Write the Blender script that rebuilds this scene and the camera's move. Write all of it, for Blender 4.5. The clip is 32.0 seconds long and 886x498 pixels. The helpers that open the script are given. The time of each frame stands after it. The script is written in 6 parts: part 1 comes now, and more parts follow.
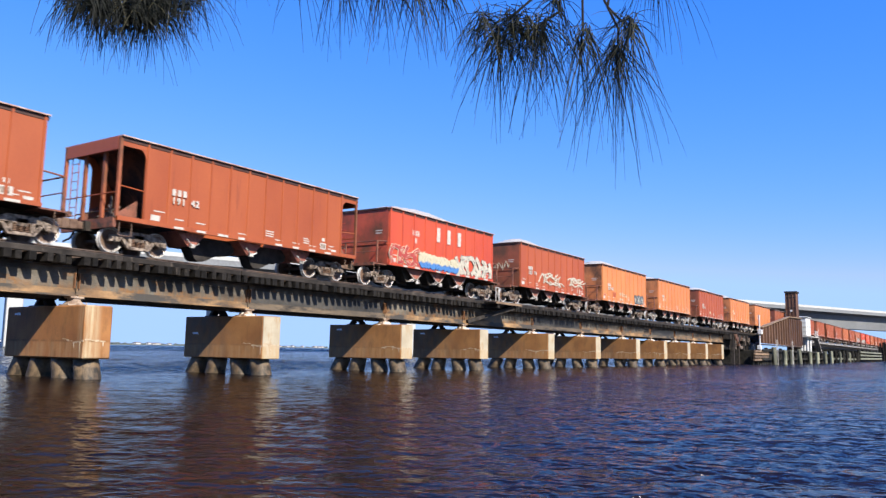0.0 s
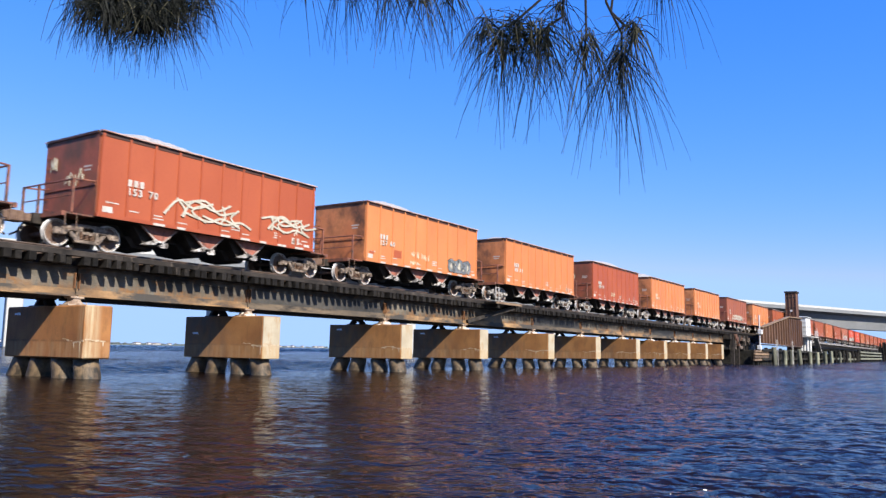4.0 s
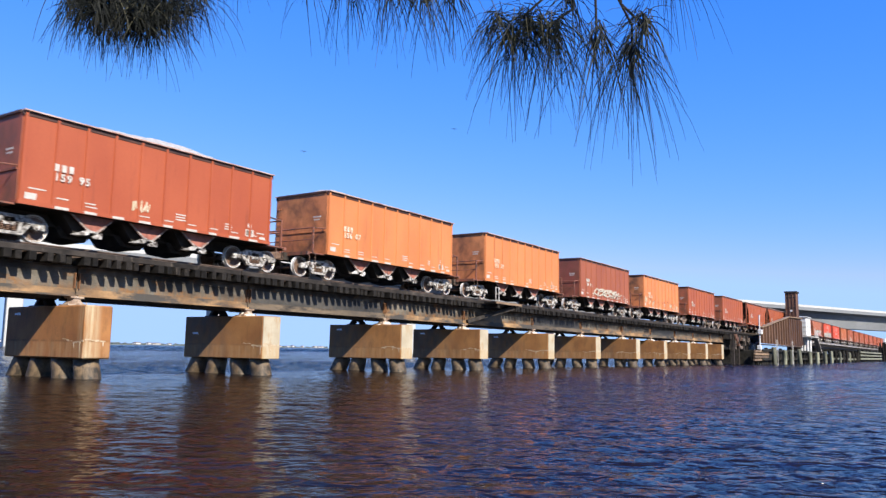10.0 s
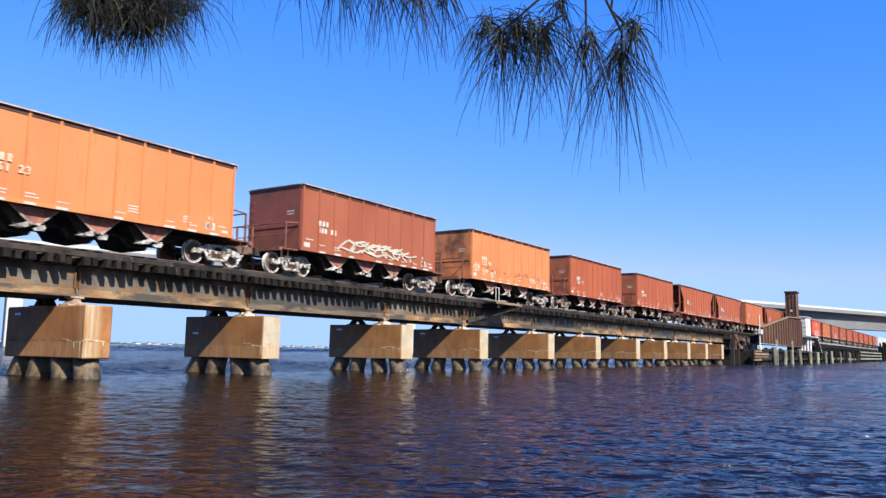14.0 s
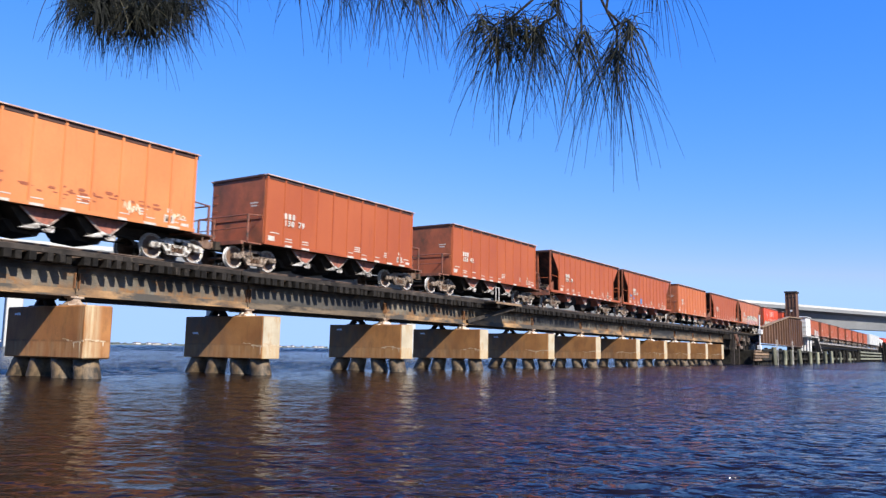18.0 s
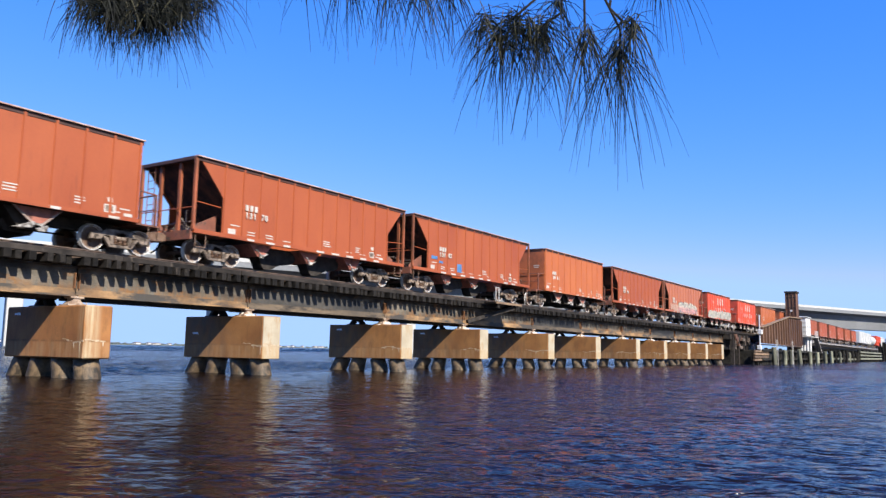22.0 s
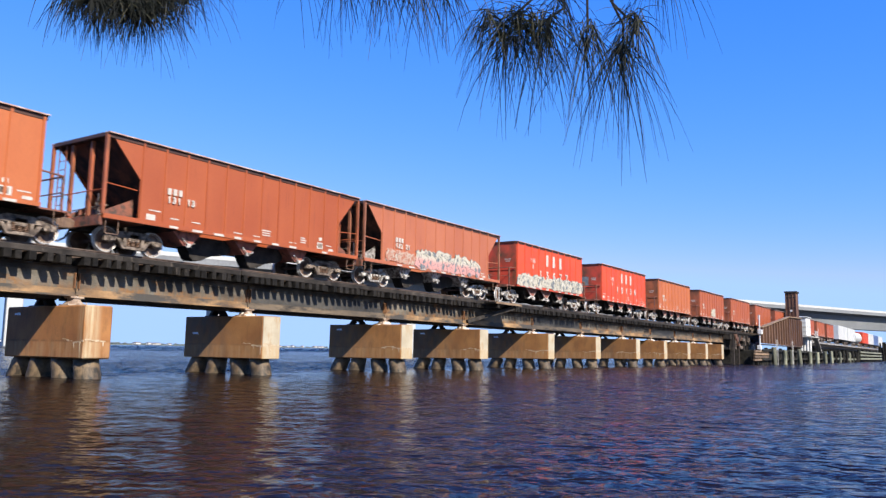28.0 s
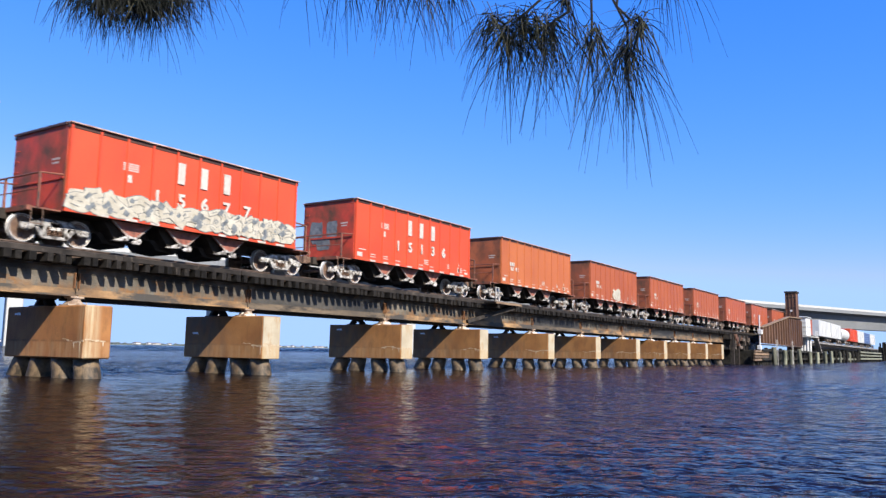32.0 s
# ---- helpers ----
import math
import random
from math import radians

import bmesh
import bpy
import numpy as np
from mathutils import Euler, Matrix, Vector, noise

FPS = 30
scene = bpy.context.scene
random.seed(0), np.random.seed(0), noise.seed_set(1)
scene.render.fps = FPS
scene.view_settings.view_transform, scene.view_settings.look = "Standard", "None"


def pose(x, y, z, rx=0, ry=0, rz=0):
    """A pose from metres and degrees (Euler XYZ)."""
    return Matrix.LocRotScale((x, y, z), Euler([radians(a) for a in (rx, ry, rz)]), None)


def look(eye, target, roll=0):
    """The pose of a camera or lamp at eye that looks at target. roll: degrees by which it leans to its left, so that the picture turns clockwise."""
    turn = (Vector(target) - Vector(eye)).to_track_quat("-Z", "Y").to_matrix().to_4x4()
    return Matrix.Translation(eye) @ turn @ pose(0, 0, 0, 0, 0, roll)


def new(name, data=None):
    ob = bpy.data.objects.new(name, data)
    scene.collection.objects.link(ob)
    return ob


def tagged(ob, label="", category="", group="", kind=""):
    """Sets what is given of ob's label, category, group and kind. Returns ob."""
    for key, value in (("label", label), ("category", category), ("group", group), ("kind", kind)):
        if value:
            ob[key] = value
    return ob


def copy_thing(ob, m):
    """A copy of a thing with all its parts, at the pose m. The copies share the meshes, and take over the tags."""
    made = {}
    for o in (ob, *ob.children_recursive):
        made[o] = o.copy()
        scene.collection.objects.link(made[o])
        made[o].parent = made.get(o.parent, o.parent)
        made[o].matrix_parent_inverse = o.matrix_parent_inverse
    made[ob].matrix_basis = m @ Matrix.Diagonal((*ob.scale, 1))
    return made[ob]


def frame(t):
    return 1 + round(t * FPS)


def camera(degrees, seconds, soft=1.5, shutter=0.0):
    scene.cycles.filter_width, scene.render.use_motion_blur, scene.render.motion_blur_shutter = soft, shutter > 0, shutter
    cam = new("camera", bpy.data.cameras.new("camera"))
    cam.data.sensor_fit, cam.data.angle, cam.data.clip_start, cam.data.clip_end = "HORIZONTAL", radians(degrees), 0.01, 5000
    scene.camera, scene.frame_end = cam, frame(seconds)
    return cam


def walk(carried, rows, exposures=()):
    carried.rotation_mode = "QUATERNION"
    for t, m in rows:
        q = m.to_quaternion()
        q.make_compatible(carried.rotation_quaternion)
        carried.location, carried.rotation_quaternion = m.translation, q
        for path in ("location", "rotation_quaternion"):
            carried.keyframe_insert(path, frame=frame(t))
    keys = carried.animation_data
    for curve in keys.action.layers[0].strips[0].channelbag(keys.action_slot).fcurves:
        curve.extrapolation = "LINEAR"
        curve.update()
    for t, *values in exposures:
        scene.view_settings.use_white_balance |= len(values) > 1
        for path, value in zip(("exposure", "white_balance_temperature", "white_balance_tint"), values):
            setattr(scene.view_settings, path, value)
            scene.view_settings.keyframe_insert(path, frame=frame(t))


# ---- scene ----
# ---------------------------------------------------------------- camera
SECONDS = 32.0
cam = camera(59.53, SECONDS, soft=1.4, shutter=0.3)
EYE = Vector((0.0, 0.0, 1.047))
CAM_POSE = Matrix.Translation(EYE) @ pose(0, 0, 0, 97.44, 0, -56.394) @ pose(0, 0, 0, 0, 0, 1.0215)
walk(cam, [(0.0, CAM_POSE), (SECONDS, CAM_POSE)], exposures=[(0.0, 0.85), (SECONDS, 0.85)])

# ---------------------------------------------------------------- world and sun
SUN_FROM = Vector((-0.37, -1.0, 0.82)).normalized()
world = bpy.data.worlds.new("world")
scene.world = world
world.use_nodes = True
wn = world.node_tree.nodes
sky = wn.new("ShaderNodeTexSky")
sky.sky_type = "NISHITA"
sky.sun_disc = False
sky.sun_elevation = math.asin(SUN_FROM.z)
sky.sun_rotation = math.atan2(SUN_FROM.x, SUN_FROM.y)
sky.air_density, sky.dust_density, sky.ozone_density = 1.0, 0.1, 6.0
wn["Background"].inputs["Strength"].default_value = 0.097
# deep clear-day blue: each channel of the sky gets its own contrast
split, merge = wn.new("ShaderNodeSeparateColor"), wn.new("ShaderNodeCombineColor")
world.node_tree.links.new(sky.outputs[0], split.inputs[0])
for channel, (gain, power, most) in enumerate(((0.45, 1.55, 2.5), (1.10, 0.757, 3.9), (5.3, 0.12, 7.0))):
    up, mul, cap = (wn.new("ShaderNodeMath") for _ in range(3))
    up.operation, mul.operation, cap.operation = "POWER", "MULTIPLY", "MINIMUM"
    up.inputs[1].default_value, mul.inputs[1].default_value, cap.inputs[1].default_value = power, gain, most
    world.node_tree.links.new(split.outputs[channel], up.inputs[0])
    world.node_tree.links.new(up.outputs[0], mul.inputs[0])
    world.node_tree.links.new(mul.outputs[0], cap.inputs[0])
    world.node_tree.links.new(cap.outputs[0], merge.inputs[channel])
world.node_tree.links.new(merge.outputs[0], wn["Background"].inputs[0])
sun = new("sun", bpy.data.lights.new("sun", "SUN"))
sun.data.energy = 5.0
sun.data.angle = radians(0.53)
sun.data.color = (1.0, 0.93, 0.82)
sun.matrix_world = look(SUN_FROM * 300, (0, 0, 0))


# ---------------------------------------------------------------- mesh building
class Form:
    """Collects vertices and faces of one mesh."""

    def __init__(self):
        self.v, self.f = [], []

    def add(self, verts, faces):
        n = len(self.v)
        self.v += [tuple(p) for p in verts]
        self.f += [tuple(i + n for i in q) for q in faces]
        return self

    def box(self, x0, x1, y0, y1, z0, z1):
        return self.add([(x, y, z) for x in (x0, x1) for y in (y0, y1) for z in (z0, z1)],
                        [(0, 1, 3, 2), (4, 6, 7, 5), (0, 4, 5, 1), (2, 3, 7, 6), (0, 2, 6, 4), (1, 5, 7, 3)])

    def prism(self, poly, a, b, axis="y"):
        put = {"y": lambda p, q, s: (p, s, q), "x": lambda p, q, s: (s, p, q), "z": lambda p, q, s: (p, q, s)}[axis]
        n = len(poly)
        vs = [put(p, q, a) for p, q in poly] + [put(p, q, b) for p, q in poly]
        return self.add(vs, [tuple(range(n - 1, -1, -1)), tuple(range(n, 2 * n))]
                        + [(i, (i + 1) % n, n + (i + 1) % n, n + i) for i in range(n)])

    def rod(self, p, q, r, r2=None, n=8):
        p, q = Vector(p), Vector(q)
        r2 = r if r2 is None else r2
        d = (q - p).normalized()
        u = d.orthogonal().normalized()
        w = d.cross(u)
        ring = [(u * math.cos(2 * math.pi * i / n) + w * math.sin(2 * math.pi * i / n)) for i in range(n)]
        return self.add([p + e * r for e in ring] + [q + e * r2 for e in ring],
                        [tuple(range(n - 1, -1, -1)), tuple(range(n, 2 * n))]
                        + [(i, (i + 1) % n, n + (i + 1) % n, n + i) for i in range(n)])

    def path(self, pts, r, n=6):
        for p, q in zip(pts, pts[1:]):
            self.rod(p, q, r, n=n)
        return self

    def lathe_y(self, profile, n=24, c=(0, 0, 0)):
        """profile: (radius, y) pairs, turned about the y axis through c."""
        k = len(profile)
        vs = []
        for i in range(n):
            a = 2 * math.pi * i / n
            vs += [(c[0] + r * math.cos(a), c[1] + y, c[2] + r * math.sin(a)) for r, y in profile]
        fs = [(i * k + j, i * k + (j + 1) % k, ((i + 1) % n) * k + (j + 1) % k, ((i + 1) % n) * k + j)
              for i in range(n) for j in range(k)]
        return self.add(vs, fs)

    def lathe_z(self, profile, n=16, c=(0, 0, 0)):
        k = len(profile)
        vs = []
        for i in range(n):
            a = 2 * math.pi * i / n
            vs += [(c[0] + r * math.cos(a), c[1] + r * math.sin(a), c[2] + z) for r, z in profile]
        fs = [(i * k + j, ((i + 1) % n) * k + j, ((i + 1) % n) * k + j + 1, i * k + j + 1)
              for i in range(n) for j in range(k - 1)]
        fs += [tuple(i * k + k - 1 for i in range(n)), tuple(i * k for i in range(n - 1, -1, -1))]
        return self.add(vs, fs)

    def mesh(self, name, material, bevel=0.0, smooth=False):
        me = bpy.data.meshes.new(name)
        me.from_pydata(self.v, [], self.f)
        bm = bmesh.new()
        bm.from_mesh(me)
        bmesh.ops.recalc_face_normals(bm, faces=bm.faces)
        if bevel:
            bmesh.ops.bevel(bm, geom=[e for e in bm.edges if len(e.link_faces) == 2 and e.calc_face_angle(0) > 0.5],
                            offset=bevel, segments=1, affect="EDGES", clamp_overlap=True)
        if smooth:
            for face in bm.faces:
                face.smooth = True
        bm.to_mesh(me)
        bm.free()
        me.materials.append(material)
        return me


def part(name, data, parent=None, label="", m=None):
    """One mesh object under a thing or part."""
    ob = new(name, data)
    if parent:
        ob.parent = parent
    if m is not None:
        ob.matrix_basis = m
    if label:
        ob["label"] = label
    return ob


# ---------------------------------------------------------------- materials
def shader(name, base, rough=0.6, metal=0.0):
    mat = bpy.data.materials.new(name)
    mat.use_nodes = True
    b = mat.node_tree.nodes["Principled BSDF"]
    b.inputs["Base Color"].default_value = (*base, 1)
    b.inputs["Roughness"].default_value = rough
    b.inputs["Metallic"].default_value = metal
    return mat, mat.node_tree.nodes, mat.node_tree.links, b


def textured(name, low, high, scale=2.0, stretch=(1, 1, 1), rough=(0.5, 0.8), metal=0.0, bump=0.3, fine=40.0,
             stain=None, stain_scale=(0.6, 0.6, 0.15), stain_at=(0.52, 0.7), per_object=0.0, distance=0.02, speckle=0.35):
    """Two scales of noise between two colours, an optional stain with streaks, and fine relief."""
    mat, n, l, b = shader(name, low, rough[0], metal)
    co = n.new("ShaderNodeTexCoord")
    mp = n.new("ShaderNodeMapping")
    mp.inputs["Scale"].default_value = stretch
    l.new(co.outputs["Object"], mp.inputs[0])
    inf = n.new("ShaderNodeObjectInfo")
    off = n.new("ShaderNodeVectorMath")
    off.operation = "ADD"
    sc = n.new("ShaderNodeMath")
    sc.operation = "MULTIPLY"
    sc.inputs[1].default_value = 37.0
    l.new(inf.outputs["Random"], sc.inputs[0])
    l.new(mp.outputs[0], off.inputs[0])
    l.new(sc.outputs[0], off.inputs[1])
    big = n.new("ShaderNodeTexNoise")
    big.inputs["Scale"].default_value = scale
    big.inputs["Detail"].default_value = 5
    l.new(off.outputs[0], big.inputs["Vector"])
    sm = n.new("ShaderNodeTexNoise")
    sm.inputs["Scale"].default_value = fine
    sm.inputs["Detail"].default_value = 3
    l.new(off.outputs[0], sm.inputs["Vector"])
    mix = n.new("ShaderNodeMix")
    mix.data_type = "RGBA"
    mix.inputs[6].default_value = (*low, 1)
    mix.inputs[7].default_value = (*high, 1)
    rmp = n.new("ShaderNodeMapRange")
    rmp.inputs[1].default_value, rmp.inputs[2].default_value = 0.32, 0.68
    l.new(big.outputs["Fac"], rmp.inputs[0])
    l.new(rmp.outputs[0], mix.inputs[0])
    colour = mix.outputs[2]
    grain = n.new("ShaderNodeMix")
    grain.data_type = "RGBA"
    grain.blend_type = "MULTIPLY"
    grain.inputs[0].default_value = speckle
    l.new(colour, grain.inputs[6])
    g2 = n.new("ShaderNodeMapRange")
    g2.inputs[1].default_value, g2.inputs[2].default_value, g2.inputs[3].default_value, g2.inputs[4].default_value = 0.3, 0.7, 0.55, 1.25
    l.new(sm.outputs["Fac"], g2.inputs[0])
    l.new(g2.outputs[0], grain.inputs[7])
    colour = grain.outputs[2]
    if stain:
        sp = n.new("ShaderNodeMapping")
        sp.inputs["Scale"].default_value = stain_scale
        l.new(co.outputs["Object"], sp.inputs[0])
        so = n.new("ShaderNodeVectorMath")
        so.operation = "ADD"
        l.new(sp.outputs[0], so.inputs[0])
        l.new(sc.outputs[0], so.inputs[1])
        st = n.new("ShaderNodeTexNoise")
        st.inputs["Scale"].default_value = 4.0
        st.inputs["Detail"].default_value = 6
        st.inputs["Roughness"].default_value = 0.65
        l.new(so.outputs[0], st.inputs["Vector"])
        sr = n.new("ShaderNodeMapRange")
        sr.inputs[1].default_value, sr.inputs[2].default_value = stain_at
        l.new(st.outputs["Fac"], sr.inputs[0])
        sx = n.new("ShaderNodeMix")
        sx.data_type = "RGBA"
        sx.inputs[7].default_value = (*stain, 1)
        l.new(sr.outputs[0], sx.inputs[0])
        l.new(colour, sx.inputs[6])
        colour = sx.outputs[2]
    if per_object:
        hv = n.new("ShaderNodeHueSaturation")
        pr = n.new("ShaderNodeMapRange")
        pr.inputs[3].default_value, pr.inputs[4].default_value = 1 - per_object, 1 + per_object
        l.new(inf.outputs["Random"], pr.inputs[0])
        l.new(pr.outputs[0], hv.inputs["Value"])
        l.new(colour, hv.inputs["Color"])
        colour = hv.outputs[0]
    l.new(colour, b.inputs["Base Color"])
    rr = n.new("ShaderNodeMapRange")
    rr.inputs[3].default_value, rr.inputs[4].default_value = rough
    l.new(big.outputs["Fac"], rr.inputs[0])
    l.new(rr.outputs[0], b.inputs["Roughness"])
    if bump:
        bp = n.new("ShaderNodeBump")
        bp.inputs["Strength"].default_value = bump
        bp.inputs["Distance"].default_value = distance
        l.new(sm.outputs["Fac"], bp.inputs["Height"])
        l.new(bp.outputs[0], b.inputs["Normal"])
    return mat


def wash(mat, colour, axis, centre, reach, amount, streak=(1.5, 1.5, 0.2), also=None):
    """A second colour round one height or side of the thing, broken up into streaks."""
    n, l, b = mat.node_tree.nodes, mat.node_tree.links, mat.node_tree.nodes["Principled BSDF"]
    was = b.inputs["Base Color"].links[0].from_socket
    co, sep, mp, tx = (n.new("ShaderNode" + k) for k in ("TexCoord", "SeparateXYZ", "Mapping", "TexNoise"))
    l.new(co.outputs["Object"], sep.inputs[0])
    l.new(co.outputs["Object"], mp.inputs[0])
    mp.inputs["Scale"].default_value = streak
    l.new(mp.outputs[0], tx.inputs["Vector"])
    tx.inputs["Scale"].default_value, tx.inputs["Detail"].default_value = 4.0, 5
    off, near, broken, both = (n.new("ShaderNode" + k) for k in ("Math", "MapRange", "MapRange", "Math"))
    off.operation = "SUBTRACT"
    off.inputs[1].default_value = centre
    l.new(sep.outputs[axis], off.inputs[0])
    size = n.new("ShaderNodeMath")
    size.operation = "ABSOLUTE"
    l.new(off.outputs[0], size.inputs[0])
    near.interpolation_type = "SMOOTHSTEP"
    near.inputs[1].default_value, near.inputs[2].default_value, near.inputs[3].default_value, near.inputs[4].default_value = reach[0], reach[1], 1.0, 0.0
    l.new(size.outputs[0], near.inputs[0])
    broken.inputs[1].default_value, broken.inputs[2].default_value, broken.inputs[4].default_value = 0.36, 0.62, amount
    l.new(tx.outputs["Fac"], broken.inputs[0])
    both.operation = "MULTIPLY"
    l.new(near.outputs[0], both.inputs[0])
    l.new(broken.outputs[0], both.inputs[1])
    share = both.outputs[0]
    if also:
        edge, more = n.new("ShaderNodeMapRange"), n.new("ShaderNodeMath")
        edge.interpolation_type = "SMOOTHSTEP"
        edge.inputs[1].default_value, edge.inputs[2].default_value, edge.inputs[3].default_value, edge.inputs[4].default_value = also[1], also[2], 1.0, 0.0
        l.new(sep.outputs[also[0]], edge.inputs[0])
        more.operation = "MULTIPLY"
        l.new(share, more.inputs[0])
        l.new(edge.outputs[0], more.inputs[1])
        share = more.outputs[0]
    mix = n.new("ShaderNodeMix")
    mix.data_type = "RGBA"
    mix.inputs[7].default_value = (*colour, 1)
    l.new(share, mix.inputs[0])
    l.new(was, mix.inputs[6])
    l.new(mix.outputs[2], b.inputs["Base Color"])


def car_paint(name, low, high, rust):
    return textured(name, low, high, scale=0.5, stretch=(1, 1, 0.6), rough=(0.45, 0.65), bump=0.08, fine=16.0,
                    stain=rust, stain_scale=(1.4, 1.4, 0.12), stain_at=(0.58, 0.86), distance=0.006, speckle=0.10)


PAINT = {
    "orange": car_paint("faded_orange_paint", (0.46, 0.150, 0.046), (0.525, 0.19, 0.062), (0.29, 0.082, 0.028)),
    "rust": car_paint("rust_red_paint", (0.270, 0.0590, 0.0168), (0.330, 0.080, 0.0235), (0.17, 0.038, 0.014)),
    "amber": car_paint("orange_brown_paint", (0.345, 0.088, 0.024), (0.405, 0.115, 0.034), (0.20, 0.052, 0.018)),
    "dusty": car_paint("dusty_rust_paint", (0.315, 0.092, 0.042), (0.375, 0.122, 0.058), (0.20, 0.06, 0.030)),
    "brown": car_paint("brown_red_paint", (0.285, 0.058, 0.019), (0.345, 0.078, 0.027), (0.165, 0.034, 0.013)),
    "maroon": car_paint("maroon_paint", (0.235, 0.062, 0.026), (0.295, 0.085, 0.036), (0.145, 0.038, 0.017)),
    "red": car_paint("bright_red_paint", (0.459, 0.048, 0.0150), (0.533, 0.068, 0.021), (0.281, 0.037, 0.0185)),
    "scarlet": car_paint("weathered_red_paint", (0.39, 0.050, 0.021), (0.47, 0.070, 0.027), (0.23, 0.037, 0.018)),
    "white": car_paint("dirty_white_paint", (0.444, 0.444, 0.429), (0.555, 0.555, 0.54), (0.259, 0.222, 0.192)),
    "blue": car_paint("dull_blue_paint", (0.074, 0.118, 0.237), (0.104, 0.163, 0.311), (0.074, 0.074, 0.0888)),
    "black": car_paint("sooty_black_paint", (0.0222, 0.0222, 0.0237), (0.037, 0.0355, 0.034), (0.0592, 0.037, 0.0222)),
}
# end paint: brown weathering, and the shade of the open end frames
END_PAINT = {k: textured("weathered_shaded_end_" + k, low, high, scale=0.8, rough=(0.5, 0.75), bump=0.1, fine=12, speckle=0.15,
                         stain=(0.10, 0.042, 0.017), stain_scale=(0.2, 0.2, 0.16), stain_at=(0.41, 0.66), distance=0.006)
             for k, low, high in (("orange", (0.46, 0.15, 0.05), (0.52, 0.19, 0.065)), ("rust", (0.27, 0.068, 0.026), (0.33, 0.09, 0.035)), ("amber", (0.30, 0.078, 0.026), (0.36, 0.10, 0.034)), ("dusty", (0.28, 0.10, 0.055), (0.35, 0.13, 0.075)), ("brown", (0.235, 0.058, 0.026), (0.29, 0.08, 0.036)),
                                  ("maroon", (0.18, 0.046, 0.028), (0.23, 0.062, 0.036)), ("red", (0.44, 0.042, 0.02), (0.52, 0.06, 0.026)), ("scarlet", (0.34, 0.052, 0.026), (0.42, 0.074, 0.033)))}
M_PLATFORM = textured("grimy_red_brown_platform_steel", (0.15, 0.052, 0.032), (0.27, 0.095, 0.055), scale=2.0, rough=(0.6, 0.85), fine=18, stain=(0.05, 0.035, 0.026), stain_scale=(1, 1, 1), stain_at=(0.48, 0.62))
# dark slope sheet: the shade on its underside is put into the colour
M_SLOPE = textured("shade_dark_slope_sheet", (0.03, 0.016, 0.010), (0.14, 0.054, 0.029), scale=1.1, rough=(0.7, 0.9), fine=14, stain=(0.012, 0.009, 0.007), stain_scale=(0.5, 0.5, 0.25), stain_at=(0.42, 0.6))
M_RUSTY_TRUCK = textured("rusty_brown_cast_steel", (0.06, 0.04, 0.028), (0.30, 0.235, 0.185), scale=6, rough=(0.6, 0.9), fine=25, stain=(0.03, 0.021, 0.016), stain_scale=(1.6, 1.6, 1.6), stain_at=(0.50, 0.62), per_object=0.35)
# near-black steel: shade under cars and girders is put into its colour
M_SHADE_BLACK = textured("shade_black_steel", (0.020, 0.0175, 0.0155), (0.055, 0.047, 0.041), scale=3, rough=(0.6, 0.9), fine=30)
M_GRIME_SHADE = textured("grimy_shade_dark_steel", (0.022, 0.019, 0.017), (0.055, 0.045, 0.037), scale=3, rough=(0.6, 0.9), fine=30)
for dull in (M_SHADE_BLACK, M_GRIME_SHADE):
    dull.node_tree.nodes["Principled BSDF"].inputs["Specular IOR Level"].default_value = 0.15
M_TRUCK = textured("dusty_cast_steel", (0.10, 0.085, 0.072), (0.60, 0.57, 0.53), scale=6, rough=(0.6, 0.9), fine=25, stain=(0.045, 0.033, 0.026), stain_scale=(1.6, 1.6, 1.6), stain_at=(0.50, 0.60), per_object=0.3)
M_WHEEL = textured("rusty_wheel_steel", (0.0962, 0.0518, 0.0333), (0.178, 0.111, 0.074), scale=6, rough=(0.5, 0.8), fine=40)
M_RIM = textured("pale_dusty_rim_steel", (0.444, 0.422, 0.392), (0.577, 0.555, 0.525), scale=8, rough=(0.35, 0.55), metal=0.2, fine=40)
# dark chord band: the shadow below the lip is put into its colour
M_DARKTOP = textured("dark_chord_steel", (0.037, 0.0163, 0.0118), (0.074, 0.0296, 0.0185), scale=3, rough=(0.5, 0.8), fine=30)
M_GUSSET = textured("dusty_red_gusset_plate", (0.23, 0.072, 0.046), (0.36, 0.13, 0.09), scale=2.5, rough=(0.6, 0.85), fine=20, stain=(0.06, 0.03, 0.022), stain_scale=(1, 1, 0.6), stain_at=(0.5, 0.7))
M_LEVER = textured("pale_dusty_lever_steel", (0.30, 0.28, 0.25), (0.56, 0.53, 0.49), scale=6, rough=(0.6, 0.85), fine=30)
M_LEVER_DULL = textured("dull_dusty_strut_steel", (0.15, 0.09, 0.07), (0.38, 0.30, 0.26), scale=6, rough=(0.6, 0.85), fine=30)
# pale lip: the sunlit edge highlight is put into the colour
M_LIP = textured("sun_paled_top_lip", (0.30, 0.15, 0.11), (0.52, 0.40, 0.36), scale=2.5, rough=(0.5, 0.8), fine=20)
M_LOAD = textured("pale_crushed_limestone", (0.29, 0.275, 0.255), (0.42, 0.405, 0.38), scale=8, rough=(0.8, 0.95), bump=0.9, fine=22, distance=0.06)
M_MARK = textured("chalky_white_stencil", (0.4, 0.36, 0.31), (0.52, 0.48, 0.43), scale=6, rough=(0.6, 0.8), fine=50, stain=(0.37, 0.185, 0.118), stain_scale=(1.5, 1.5, 1.5), stain_at=(0.60, 0.85))
